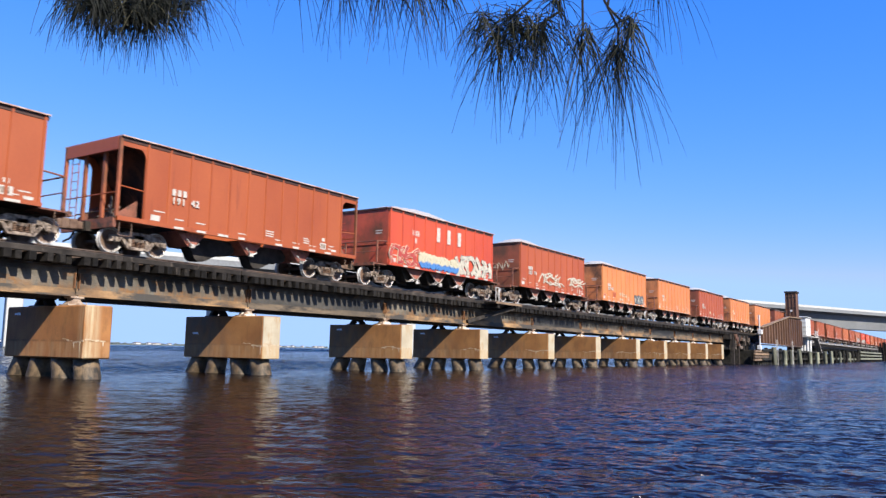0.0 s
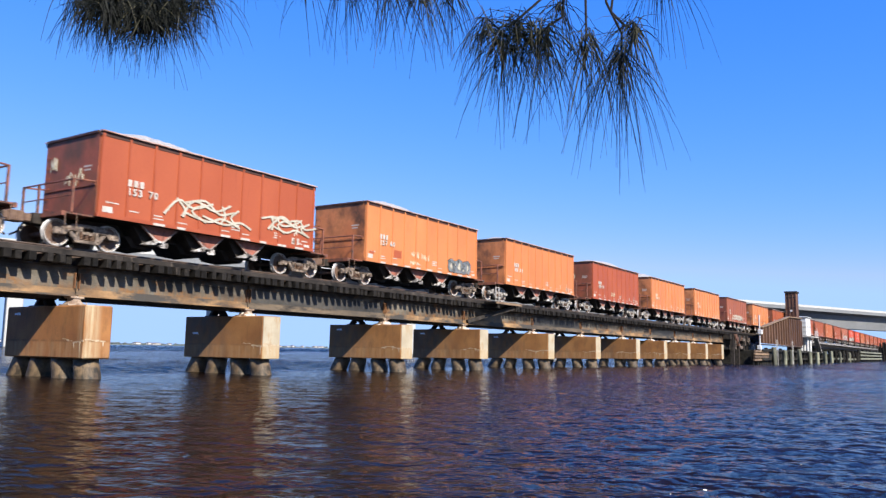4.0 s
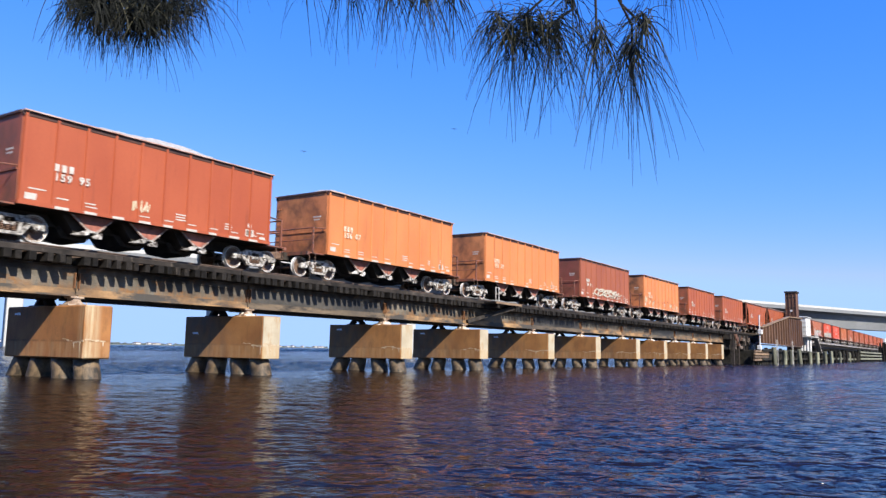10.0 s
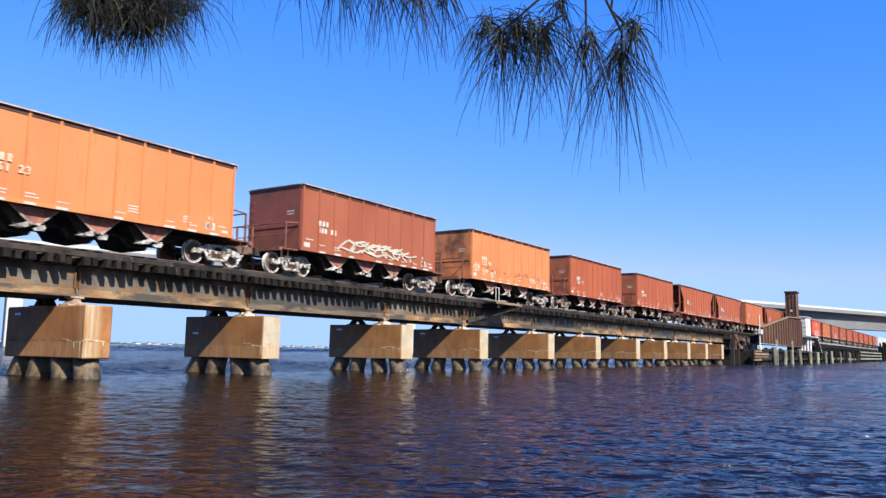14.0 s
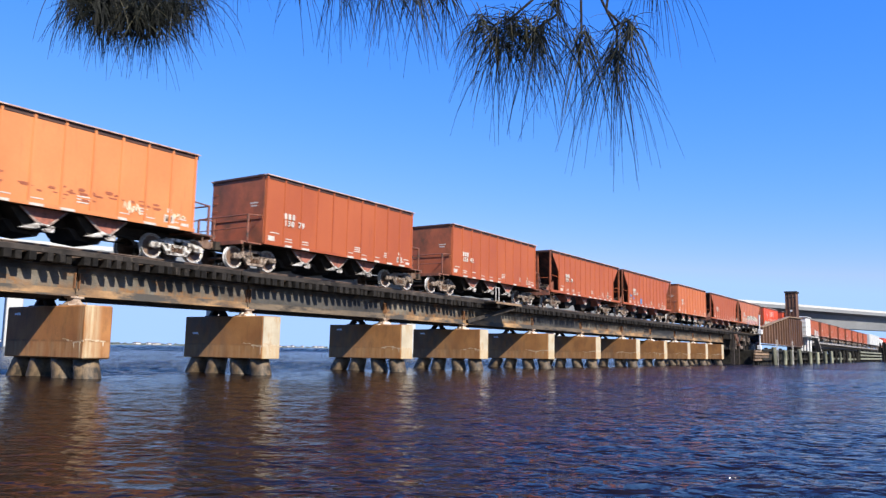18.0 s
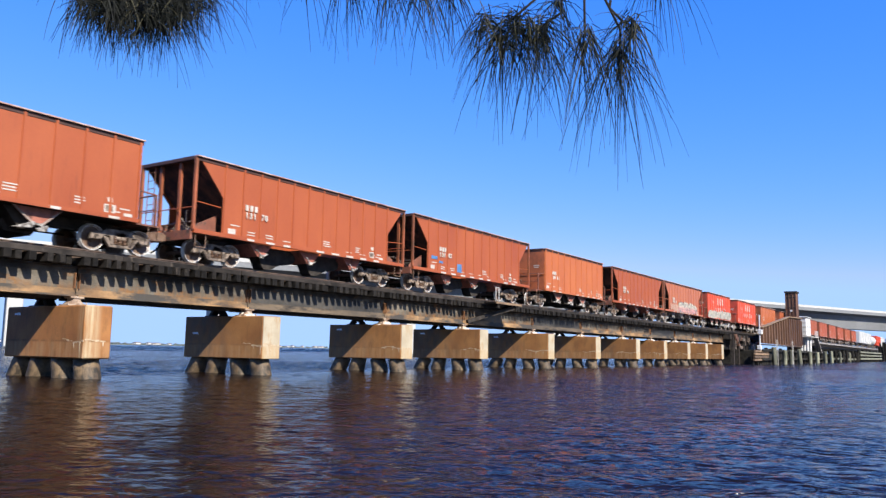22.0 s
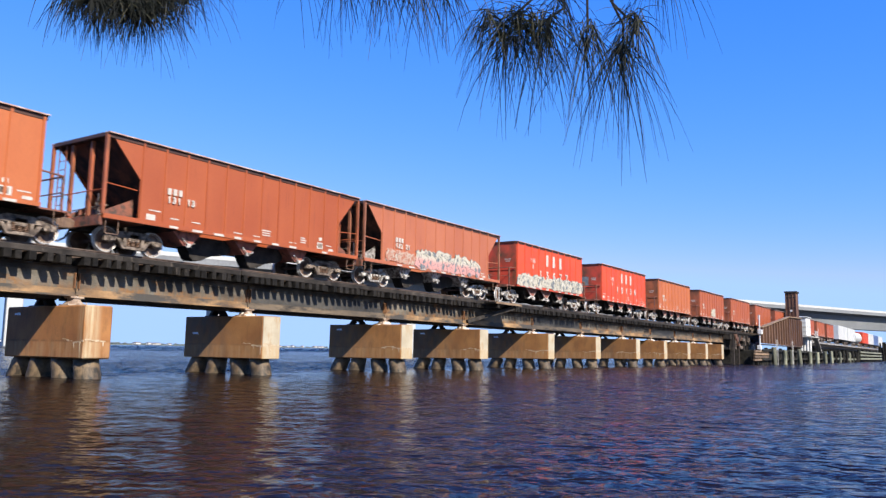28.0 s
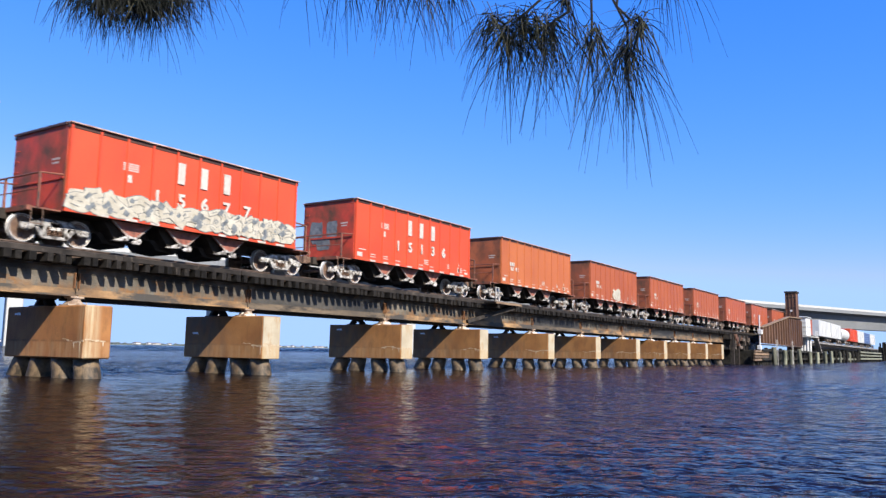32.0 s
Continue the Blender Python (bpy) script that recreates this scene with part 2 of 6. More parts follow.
M_MARK_FADED = textured("faded_stencil", (0.56, 0.44, 0.33), (0.64, 0.53, 0.42), scale=6, rough=(0.6, 0.8), fine=50, stain=(0.50, 0.24, 0.11), stain_scale=(2, 2, 2), stain_at=(0.45, 0.7))
M_OVERSPRAY = textured("thin_bone_overspray_on_rust_paint", (0.315, 0.10, 0.05), (0.37, 0.14, 0.08), scale=4, rough=(0.5, 0.7), fine=30, stain=(0.40, 0.36, 0.29), stain_scale=(2.5, 2.5, 1.2), stain_at=(0.44, 0.60))
M_SPRAY_GREY = textured("grey_spray_paint", (0.074, 0.0814, 0.0888), (0.207, 0.222, 0.222), scale=4, rough=(0.5, 0.7), fine=30)
M_SPRAY_BLUE = textured("blue_spray_paint", (0.037, 0.118, 0.281), (0.074, 0.192, 0.37), scale=4, rough=(0.5, 0.7), fine=30)
M_SPRAY_CREAM = textured("cream_spray_paint", (0.459, 0.407, 0.266), (0.555, 0.503, 0.37), scale=4, rough=(0.5, 0.7), fine=30)
def spray_fade(name, upper, lower, z_low, z_high):
    """Spray paint that changes colour between two heights, with a ragged border."""
    mat = textured(name, tuple(0.85 * c for c in upper), upper, scale=3, rough=(0.5, 0.7), fine=30)
    n, l, b = mat.node_tree.nodes, mat.node_tree.links, mat.node_tree.nodes["Principled BSDF"]
    was = b.inputs["Base Color"].links[0].from_socket
    co, sep, tx, wob, rng_, mix = (n.new("ShaderNode" + k) for k in ("TexCoord", "SeparateXYZ", "TexNoise", "Math", "MapRange", "Mix"))
    l.new(co.outputs["Object"], sep.inputs[0])
    l.new(co.outputs["Object"], tx.inputs["Vector"])
    tx.inputs["Scale"].default_value = 3.0
    wob.operation = "MULTIPLY_ADD"
    l.new(tx.outputs["Fac"], wob.inputs[0])
    wob.inputs[1].default_value = 0.4
    l.new(sep.outputs[2], wob.inputs[2])
    rng_.inputs[1].default_value, rng_.inputs[2].default_value, rng_.inputs[3].default_value, rng_.inputs[4].default_value = z_low + 0.2, z_high + 0.2, 1.0, 0.0
    l.new(wob.outputs[0], rng_.inputs[0])
    mix.data_type = "RGBA"
    mix.inputs[7].default_value = (*lower, 1)
    l.new(rng_.outputs[0], mix.inputs[0])
    l.new(was, mix.inputs[6])
    l.new(mix.outputs[2], b.inputs["Base Color"])
    return mat


M_FADE_PINK = spray_fade("cream_to_pink_spray_paint", (0.47, 0.43, 0.34), (0.50, 0.24, 0.21), 1.42, 1.66)
M_FADE_BLUE = spray_fade("cream_to_blue_spray_paint", (0.50, 0.45, 0.31), (0.055, 0.16, 0.37), 1.34, 1.42)
M_SPRAY_BONE = textured("bone_white_spray_paint", (0.37, 0.33, 0.25), (0.50, 0.46, 0.37), scale=3, rough=(0.5, 0.7), fine=30, stain=(0.22, 0.20, 0.16), stain_scale=(1.5, 1.5, 0.5), stain_at=(0.56, 0.72))
M_SPRAY_RED = textured("red_spray_paint", (0.296, 0.037, 0.0296), (0.37, 0.0592, 0.0444), scale=4, rough=(0.5, 0.7), fine=30)
M_CONC = textured("ochre_stained_concrete", (0.215, 0.088, 0.024), (0.33, 0.152, 0.046), scale=0.9, rough=(0.7, 0.9), bump=0.3, fine=18, speckle=0.12,
                  stain=(0.13, 0.064, 0.022), stain_scale=(0.7, 0.7, 0.3), stain_at=(0.50, 0.82), per_object=0.12)
M_CONC_PALE = textured("pale_weathered_concrete", (0.36, 0.3, 0.205), (0.44, 0.385, 0.28), scale=1.5, rough=(0.7, 0.9), bump=0.3, fine=14, speckle=0.12,
                       stain=(0.34, 0.207, 0.0888), stain_scale=(0.9, 0.9, 0.3), stain_at=(0.52, 0.7))
M_CONC_WEPT = textured("ochre_concrete_with_pale_weeping", (0.23, 0.088, 0.024), (0.34, 0.146, 0.044), scale=0.9, rough=(0.7, 0.9), bump=0.3, fine=18, speckle=0.12,
                       stain=(0.13, 0.064, 0.022), stain_scale=(0.7, 0.7, 0.3), stain_at=(0.50, 0.82))


wash(M_CONC, (0.36, 0.22, 0.10), 2, 0.75, (0.30, 0.40), 0.45)
wash(M_CONC, (0.21, 0.10, 0.035), 2, 1.12, (0.0, 0.05), 0.9, (1, 1, 1))
# darker, greyer tone over the middle and far side of the cap
wash(M_CONC, (0.10, 0.085, 0.06), 1, 0.9, (0.2, 2.2), 0.45, (0.5, 0.5, 0.3))
wash(M_CONC_WEPT, (0.40, 0.25, 0.12), 2, 0.75, (0.30, 0.40), 0.4)
wash(M_CONC_WEPT, (0.50, 0.41, 0.25), 1, -2.2, (0.10, 0.40), 0.85, (1.5, 1.5, 0.12), (0, -0.20, 0.15))
wash(M_CONC_WEPT, (0.15, 0.068, 0.022), 2, 1.13, (0.0, 0.05), 0.9, (1, 1, 1))
wash(M_CONC_PALE, (0.40, 0.27, 0.13), 2, 0.72, (0.28, 0.42), 0.9)
M_PLATE = textured("white_chalked_plate", (0.74, 0.74, 0.72), (0.82, 0.82, 0.80), scale=12, rough=(0.6, 0.8), fine=60)
M_PILE = textured("wet_pile_concrete", (0.07, 0.045, 0.024), (0.19, 0.13, 0.072), scale=2.2, rough=(0.5, 0.85), bump=0.6, fine=12,
                  stain=(0.0444, 0.0333, 0.0222), stain_scale=(0.8, 0.8, 0.8), stain_at=(0.5, 0.65))
wash(M_PILE, (0.030, 0.024, 0.014), 2, -0.3, (0.48, 0.60), 1.0, (2, 2, 1))
M_GIRDER = textured("weathered_girder_steel", (0.018, 0.0165, 0.015), (0.175, 0.152, 0.12), scale=0.8, stretch=(0.7, 1, 1.6), rough=(0.6, 0.85), fine=18,
                    stain=(0.2, 0.0962, 0.037), stain_scale=(0.35, 0.35, 0.5), stain_at=(0.54, 0.68))
M_GIRDER.node_tree.nodes["Principled BSDF"].inputs["Specular IOR Level"].default_value = 0.2
wash(M_GIRDER, (0.24, 0.115, 0.04), 2, 2.55, (0.05, 0.55), 0.75, (1.2, 1, 0.03))
# darker band under the top flange, fading downwards, put into the colour
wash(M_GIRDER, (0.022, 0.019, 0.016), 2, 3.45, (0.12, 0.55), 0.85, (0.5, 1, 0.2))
M_FLANGE = textured("rust_streaked_flange", (0.13, 0.07, 0.031), (0.40, 0.245, 0.115), scale=0.9, stretch=(0.7, 1, 1), rough=(0.6, 0.85), fine=14,
                    stain=(0.055, 0.048, 0.040), stain_scale=(0.11, 0.25, 0.3), stain_at=(0.44, 0.56))
# darker copies of girder web and flange, with shade put into the colour
M_WEB_SHADE = textured("shade_toned_girder_steel", (0.016, 0.015, 0.014), (0.075, 0.068, 0.058), scale=0.8, stretch=(0.5, 1, 1.6), rough=(0.6, 0.85), fine=18, stain=(0.14, 0.075, 0.035), stain_scale=(0.2, 0.35, 0.4), stain_at=(0.60, 0.72))
M_FLANGE_SHADE = textured("shade_toned_flange_steel", (0.05, 0.042, 0.034), (0.17, 0.125, 0.08), scale=0.9, stretch=(0.5, 1, 1), rough=(0.6, 0.85), fine=14, stain=(0.025, 0.022, 0.019), stain_scale=(0.15, 0.25, 0.6), stain_at=(0.46, 0.6))
M_STIFF = textured("rust_orange_angle", (0.15, 0.065, 0.028), (0.27, 0.125, 0.05), scale=2, rough=(0.7, 0.9), fine=18, stain=(0.06, 0.04, 0.028), stain_scale=(1, 1, 0.4), stain_at=(0.5, 0.65))
M_TIE = textured("creosoted_timber", (0.006, 0.0053, 0.0047), (0.021, 0.0178, 0.015), scale=3, stretch=(3, 0.6, 3), rough=(0.8, 0.97), bump=0.6, fine=25,
                 stain=(0.06, 0.046, 0.035), stain_scale=(0.5, 0.5, 0.5), stain_at=(0.60, 0.80), per_object=0.5)
M_TIE.node_tree.nodes["Principled BSDF"].inputs["Specular IOR Level"].default_value = 0.2
M_GUARD = textured("grey_brown_guard_timber", (0.014, 0.012, 0.0105), (0.046, 0.038, 0.032), scale=2.2, stretch=(1, 1, 1), rough=(0.8, 0.95), bump=0.6, fine=22,
                   stain=(0.10, 0.08, 0.062), stain_scale=(1.3, 0.8, 0.6), stain_at=(0.60, 0.72), per_object=0.35)
M_GUARD.node_tree.nodes["Principled BSDF"].inputs["Specular IOR Level"].default_value = 0.2
M_RAIL = textured("worn_rail_steel", (0.074, 0.0481, 0.0333), (0.133, 0.0888, 0.0629), scale=3, rough=(0.4, 0.7), fine=20)
M_RUSTY = textured("heavily_rusted_plate", (0.0629, 0.0281, 0.0163), (0.148, 0.0629, 0.0311), scale=1.0, stretch=(1, 1, 0.4), rough=(0.7, 0.9), bump=0.4, fine=16,
                   stain=(0.222, 0.148, 0.0962), stain_scale=(1.2, 1.2, 0.1), stain_at=(0.58, 0.72))
M_LEAF = textured("rust_streaked_brown_plate", (0.065, 0.031, 0.018), (0.135, 0.066, 0.036), scale=1.0, stretch=(1, 1, 0.4), rough=(0.7, 0.9), bump=0.4, fine=16,
                  stain=(0.27, 0.17, 0.105), stain_scale=(1.2, 1.2, 0.06), stain_at=(0.57, 0.72))
M_HOUSE = textured("off_white_cabin_cladding", (0.488, 0.488, 0.466), (0.577, 0.577, 0.555), scale=1.2, rough=(0.5, 0.7), fine=12, stain=(0.296, 0.244, 0.192), stain_at=(0.6, 0.8))
M_FENDER = textured("grey_fender_timber", (0.055, 0.058, 0.036), (0.22, 0.22, 0.155), scale=2, stretch=(1, 1, 0.3), rough=(0.7, 0.9), fine=14, per_object=0.4)
M_FENDER_DARK = textured("tarred_shade_dark_timber", (0.0104, 0.00962, 0.00814), (0.0296, 0.0274, 0.0222), scale=2, rough=(0.7, 0.9), fine=14, per_object=0.4)
M_LIME = textured("white_lime_crust", (0.36, 0.25, 0.14), (0.54, 0.43, 0.29), scale=9, rough=(0.7, 0.9), bump=0.6, fine=30)
M_SPLASH = textured("white_bird_lime", (0.40, 0.34, 0.26), (0.72, 0.68, 0.62), scale=7, rough=(0.7, 0.9), bump=0.6, fine=30)
M_BEARING = textured("rust_streaked_bearing", (0.15, 0.085, 0.05), (0.40, 0.31, 0.23), scale=5, rough=(0.7, 0.9), bump=0.5, fine=25)
M_PLANK = textured("brown_wet_plank", (0.09, 0.055, 0.032), (0.24, 0.16, 0.095), scale=2, stretch=(0.4, 1, 3), rough=(0.7, 0.9), bump=0.5, fine=14, per_object=0.4)
M_FENDER_DARK.node_tree.nodes["Principled BSDF"].inputs["Specular IOR Level"].default_value = 0.1
M_HWY = textured("pale_highway_concrete", (0.145, 0.152, 0.158), (0.19, 0.198, 0.205), scale=0.1, rough=(0.7, 0.9), fine=2)
M_HWY_RAIL = textured("white_parapet_concrete", (0.41, 0.41, 0.39), (0.47, 0.47, 0.45), scale=0.2, rough=(0.7, 0.9), fine=3)
M_WHITE_STEEL = textured("white_painted_steel", (0.481, 0.481, 0.466), (0.577, 0.577, 0.562), scale=2, rough=(0.4, 0.6), fine=15)
M_BARK = textured("dark_pine_twig_bark", (0.004, 0.003, 0.0025), (0.009, 0.007, 0.005), scale=30, rough=(0.7, 0.9), fine=200, distance=0.002)
M_NEEDLE = textured("dark_grey_green_pine_needles", (0.0035, 0.0048, 0.0045), (0.011, 0.013, 0.010), scale=20, rough=(0.5, 0.65), bump=0.0, fine=60)
M_NEEDLE.node_tree.nodes["Principled BSDF"].inputs["Specular IOR Level"].default_value = 0.15
# lighter olive tone mixed in by share, most in the right spray
M_NEEDLE_OLIVE = textured("olive_pine_needles", (0.035, 0.034, 0.013), (0.075, 0.068, 0.025), scale=20, rough=(0.5, 0.65), bump=0.0, fine=60)
# lighter, bluer green: the haze of distance is put into the colour
M_LAND = textured("haze_pale_green_shore", (0.085, 0.11, 0.10), (0.14, 0.16, 0.15), scale=0.02, rough=(0.8, 0.95), fine=0.3)
M_SAND = textured("sandy_bank", (0.222, 0.185, 0.126), (0.311, 0.266, 0.192), scale=0.8, rough=(0.8, 0.95), fine=10)
M_VILLA = textured("white_house_render", (0.518, 0.503, 0.474), (0.592, 0.577, 0.548), scale=0.1, rough=(0.7, 0.9), fine=1)
M_ROOF = textured("grey_house_roof", (0.118, 0.104, 0.0962), (0.192, 0.17, 0.155), scale=0.1, rough=(0.7, 0.9), fine=1)
M_FEATHER = textured("dark_bird_feather", (0.0148, 0.0148, 0.0163), (0.037, 0.037, 0.037), scale=10, rough=(0.6, 0.8), fine=60)


def water_material():
    mat, n, l, b = shader("tannin_brown_water", (0.0075, 0.0042, 0.0027), 0.05)
    b.inputs["IOR"].default_value = 1.31   # below water's 1.333, to dim its reflections
    co = n.new("ShaderNodeTexCoord")
    calm = n.new("ShaderNodeAttribute")
    calm.attribute_name = "open_water"

    def waves(scale, stretch, dist, det, k):
        mp = n.new("ShaderNodeMapping")
        mp.inputs["Scale"].default_value = stretch
        mp.inputs["Rotation"].default_value = (0, 0, radians(25 + 14 * scale))
        l.new(co.outputs["Object"], mp.inputs[0])
        tx = n.new("ShaderNodeTexNoise")
        tx.inputs["Scale"].default_value = scale
        tx.inputs["Detail"].default_value = det
        tx.inputs["Distortion"].default_value = dist
        l.new(mp.outputs[0], tx.inputs["Vector"])
        mu = n.new("ShaderNodeMath")
        mu.operation = "MULTIPLY"
        mu.inputs[1].default_value = k
        l.new(tx.outputs["Fac"], mu.inputs[0])
        return mu.outputs[0]

    def crests(length, width, turn, dist, k):
        """Short wind ripples: noise squeezed along the way they run."""
        mp = n.new("ShaderNodeMapping")
        mp.vector_type = "TEXTURE"
        mp.inputs["Scale"].default_value = (length, width, 1)
        mp.inputs["Rotation"].default_value = (0, 0, radians(turn))
        l.new(co.outputs["Object"], mp.inputs[0])
        tx = n.new("ShaderNodeTexNoise")
        tx.inputs["Scale"].default_value = 1.0
        tx.inputs["Detail"].default_value = 2
        tx.inputs["Distortion"].default_value = dist
        l.new(mp.outputs[0], tx.inputs["Vector"])
        mu = n.new("ShaderNodeMath")
        mu.operation = "MULTIPLY"
        mu.inputs[1].default_value = k
        l.new(tx.outputs["Fac"], mu.inputs[0])
        return mu.outputs[0]

    def join(op, p, q):
        m = n.new("ShaderNodeMath")
        m.operation = op
        l.new(p, m.inputs[0])
        l.new(q, m.inputs[1])
        return m.outputs[0]

    swell = join("ADD", waves(0.5, (1.0, 0.55, 1), 0.6, 4, 1.8), waves(1.7, (1.0, 0.6, 1), 0.8, 4, 0.95))
    swell = join("ADD", swell, waves(0.13, (1.0, 0.4, 1), 0.5, 5, 2.4))
    swell = join("MULTIPLY", swell, calm.outputs["Fac"])
    ripple = join("ADD", crests(0.30, 0.50, 24, 0.9, 0.115), crests(0.13, 0.22, 41, 0.7, 0.036))
    ripple = join("ADD", ripple, crests(0.75, 1.1, 36, 0.7, 0.12))
    chop = n.new("ShaderNodeAttribute")
    chop.attribute_name = "chop"
    ripple = join("MULTIPLY", ripple, chop.outputs["Fac"])
    # reflection strength painted by region: weak in the calm wedge, strong in the open
    spec_by_chop = n.new("ShaderNodeMapRange")
    spec_by_chop.inputs[1].default_value, spec_by_chop.inputs[2].default_value, spec_by_chop.inputs[3].default_value, spec_by_chop.inputs[4].default_value = 0.40, 2.6, 0.065, 1.0
    l.new(chop.outputs["Fac"], spec_by_chop.inputs[0])
    l.new(spec_by_chop.outputs[0], b.inputs["Specular IOR Level"])
    ro = n.new("ShaderNodeMapRange")
    ro.inputs[3].default_value, ro.inputs[4].default_value = 0.12, 0.14
    l.new(calm.outputs["Fac"], ro.inputs[0])
    l.new(ro.outputs[0], b.inputs["Roughness"])
    bp = n.new("ShaderNodeBump")
    bp.inputs["Strength"].default_value = 1.0
    bp.inputs["Distance"].default_value = 1.0
    l.new(join("ADD", swell, ripple), bp.inputs["Height"])
    l.new(bp.outputs[0], b.inputs["Normal"])
    return mat


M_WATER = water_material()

# ---------------------------------------------------------------- plan
TRACK_Y = 23.76          # centre of the track; the bridge runs along x
RAIL_Z = 4.02            # top of rail above the water
PIER_X = [-10.4, -1.7, 6.9, 13.8, 20.87, 29.5, 36.6, 45.0, 52.7, 61.0, 68.05, 75.1, 81.4, 87.8]
GIRDER_BOTTOM, GIRDER_TOP = 2.50, 3.44
PIER_TOP = 2.20
WAVE, WAVE_SHORT = 0.0019, 0.0042            # height of a wavelet over its length
FAR_SLOPE = 0.22                             # steepness of the waves on the open river
CALM, ROUGH, CALM_RIPPLE = 0.62, 1.15, 0.42            # share of it in the calm wedge and in the open; ripples in the wedge


# ---------------------------------------------------------------- water, shore, distance
def build_water():
    """One sheet to the horizon: real wavelets round the bridge, flat cells beyond."""
    X0, X1, Y0, Y1 = -12.0, 84.0, -9.6, 112.0
    u, w = np.linspace(0, 1, 601), np.linspace(0, 1, 331)
    gx = np.concatenate([np.arange(X0, -1.01, 0.2), np.arange(-1, 13.98, 0.035), 14 + 70 * (0.3 * u + 0.7 * u * u)])
    gy = np.concatenate([np.arange(Y0, -0.01, 0.2), np.arange(0, 8.98, 0.035), 9 + 33 * (0.35 * w + 0.65 * w * w), np.arange(42.2, Y1, 0.32)])
    cell = np.maximum(np.gradient(gx)[:, None], np.gradient(gy)[None, :])
    px, py = np.meshgrid(gx, gy, indexing="ij")
    rng = np.random.RandomState(4)
    z = np.zeros_like(px)
    for i in range(110):
        short = i >= 54
        wl = 0.15 * 2.4 ** rng.rand() if short else 0.42 * (1.3 / 0.42) ** (rng.rand() ** 1.3)
        ang = radians(205) + rng.normal(0, 0.6)
        k = 2 * math.pi / wl
        ph = k * (px * math.cos(ang) + py * math.sin(ang)) + rng.rand() * 6.283
        ph += 0.6 * np.sin(0.31 * px + 0.23 * py + rng.rand() * 6.283)
        s = np.sin(ph)
        held = np.clip((wl / cell - 2.6) / 1.4, 0, 1)
        z += (WAVE_SHORT if short else WAVE) * wl * held * (s + 0.35 * (s * s - 0.5))
    gust = 0.75 + 0.35 * np.sin(0.21 * px + 0.5 * np.sin(0.13 * py)) * np.sin(0.17 * py + 1.0)
    fade = np.clip(np.minimum.reduce([px - X0, X1 - px, py - Y0, Y1 - py]) / 9.0, 0, 1)
    # smooth to the view's left, choppier right and beyond the bridge: fitted to camera
    open_side = np.clip((38.0 - np.degrees(np.arctan2(py + 1.0, px + 2.0))) / 24.0, 0, 1)
    beyond = np.clip((py - 25.0) / 4.0, 0, 1)
    out = np.maximum(open_side * open_side * (3 - 2 * open_side), beyond)
    by_bank = 0.55 + 0.45 * np.clip((py - 3.0) / 13.0, 0, 1)
    chop = CALM_RIPPLE * by_bank + (2.1 - CALM_RIPPLE) * out + 2.0 * beyond
    z *= gust * fade * (CALM * by_bank + (ROUGH - CALM) * out + 2.0 * beyond)
    nx, ny = px.shape
    idx = np.arange(nx * ny).reshape(nx, ny)
    faces = np.stack([idx[:-1, :-1], idx[1:, :-1], idx[1:, 1:], idx[:-1, 1:]], -1).reshape(-1, 4)
    verts = np.stack([px, py, z], -1).reshape(-1, 3)
    # longer, coarser waves out on the open river
    XB, YB = 430.0, 460.0
    hx = np.arange(X0, XB + 0.1, 1.3)
    r = np.linspace(0, 1, 260)
    hy = Y1 + (YB - Y1) * (0.42 * r + 0.58 * r * r)
    qx, qy = np.meshgrid(hx, hy, indexing="ij")
    step = np.maximum(1.3, np.gradient(hy))[None, :]
    zf = np.zeros_like(qx)
    for i in range(30):
        wl = 3.6 * 2.6 ** rng.rand()
        ang = radians(240) + rng.normal(0, 0.5)
        k = 2 * math.pi / wl
        s = np.sin(k * (qx * math.cos(ang) + qy * math.sin(ang)) + rng.rand() * 6.283 + 0.8 * np.sin(0.05 * qx + 0.07 * qy + i))
        zf += FAR_SLOPE * math.sqrt(2 / 30) / k * np.clip((wl / step - 2.4) / 1.4, 0, 1) * (s + 0.3 * (s * s - 0.5))
    zf *= np.clip(np.minimum.reduce([qx - X0, XB - qx, qy - Y1, YB - qy]) / 14.0, 0, 1)
    mx, my = qx.shape
    jdx = len(verts) + np.arange(mx * my).reshape(mx, my)
    faces = np.concatenate([faces, np.stack([jdx[:-1, :-1], jdx[1:, :-1], jdx[1:, 1:], jdx[:-1, 1:]], -1).reshape(-1, 4)])
    verts = np.concatenate([verts, np.stack([qx, qy, zf], -1).reshape(-1, 3)])
    far = 4500.0
    rim = [(-far, X0, -far, far), (X1, far, -far, Y1), (XB, far, Y1, far), (X0, X1, -far, Y0), (X0, XB, YB, far)]
    extra_v, extra_f = [], []
    for a, b, c, d in rim:
        n = len(verts) + len(extra_v)
        extra_v += [(a, c, 0), (b, c, 0), (b, d, 0), (a, d, 0)]
        extra_f.append((n, n + 1, n + 2, n + 3))
    verts = np.concatenate([verts, np.array(extra_v, dtype=float)])
    faces = np.concatenate([faces, np.array(extra_f)])
    me = bpy.data.meshes.new("water")
    me.vertices.add(len(verts))
    me.vertices.foreach_set("co", verts.ravel())
    me.loops.add(faces.size)
    me.loops.foreach_set("vertex_index", faces.ravel().astype(np.int32))
    me.polygons.add(len(faces))
    me.polygons.foreach_set("loop_start", np.arange(0, faces.size, 4, dtype=np.int32))
    me.polygons.foreach_set("use_smooth", np.ones(len(faces), dtype=bool))
    me.update(calc_edges=True)
    at = me.attributes.new("open_water", "FLOAT", "POINT")
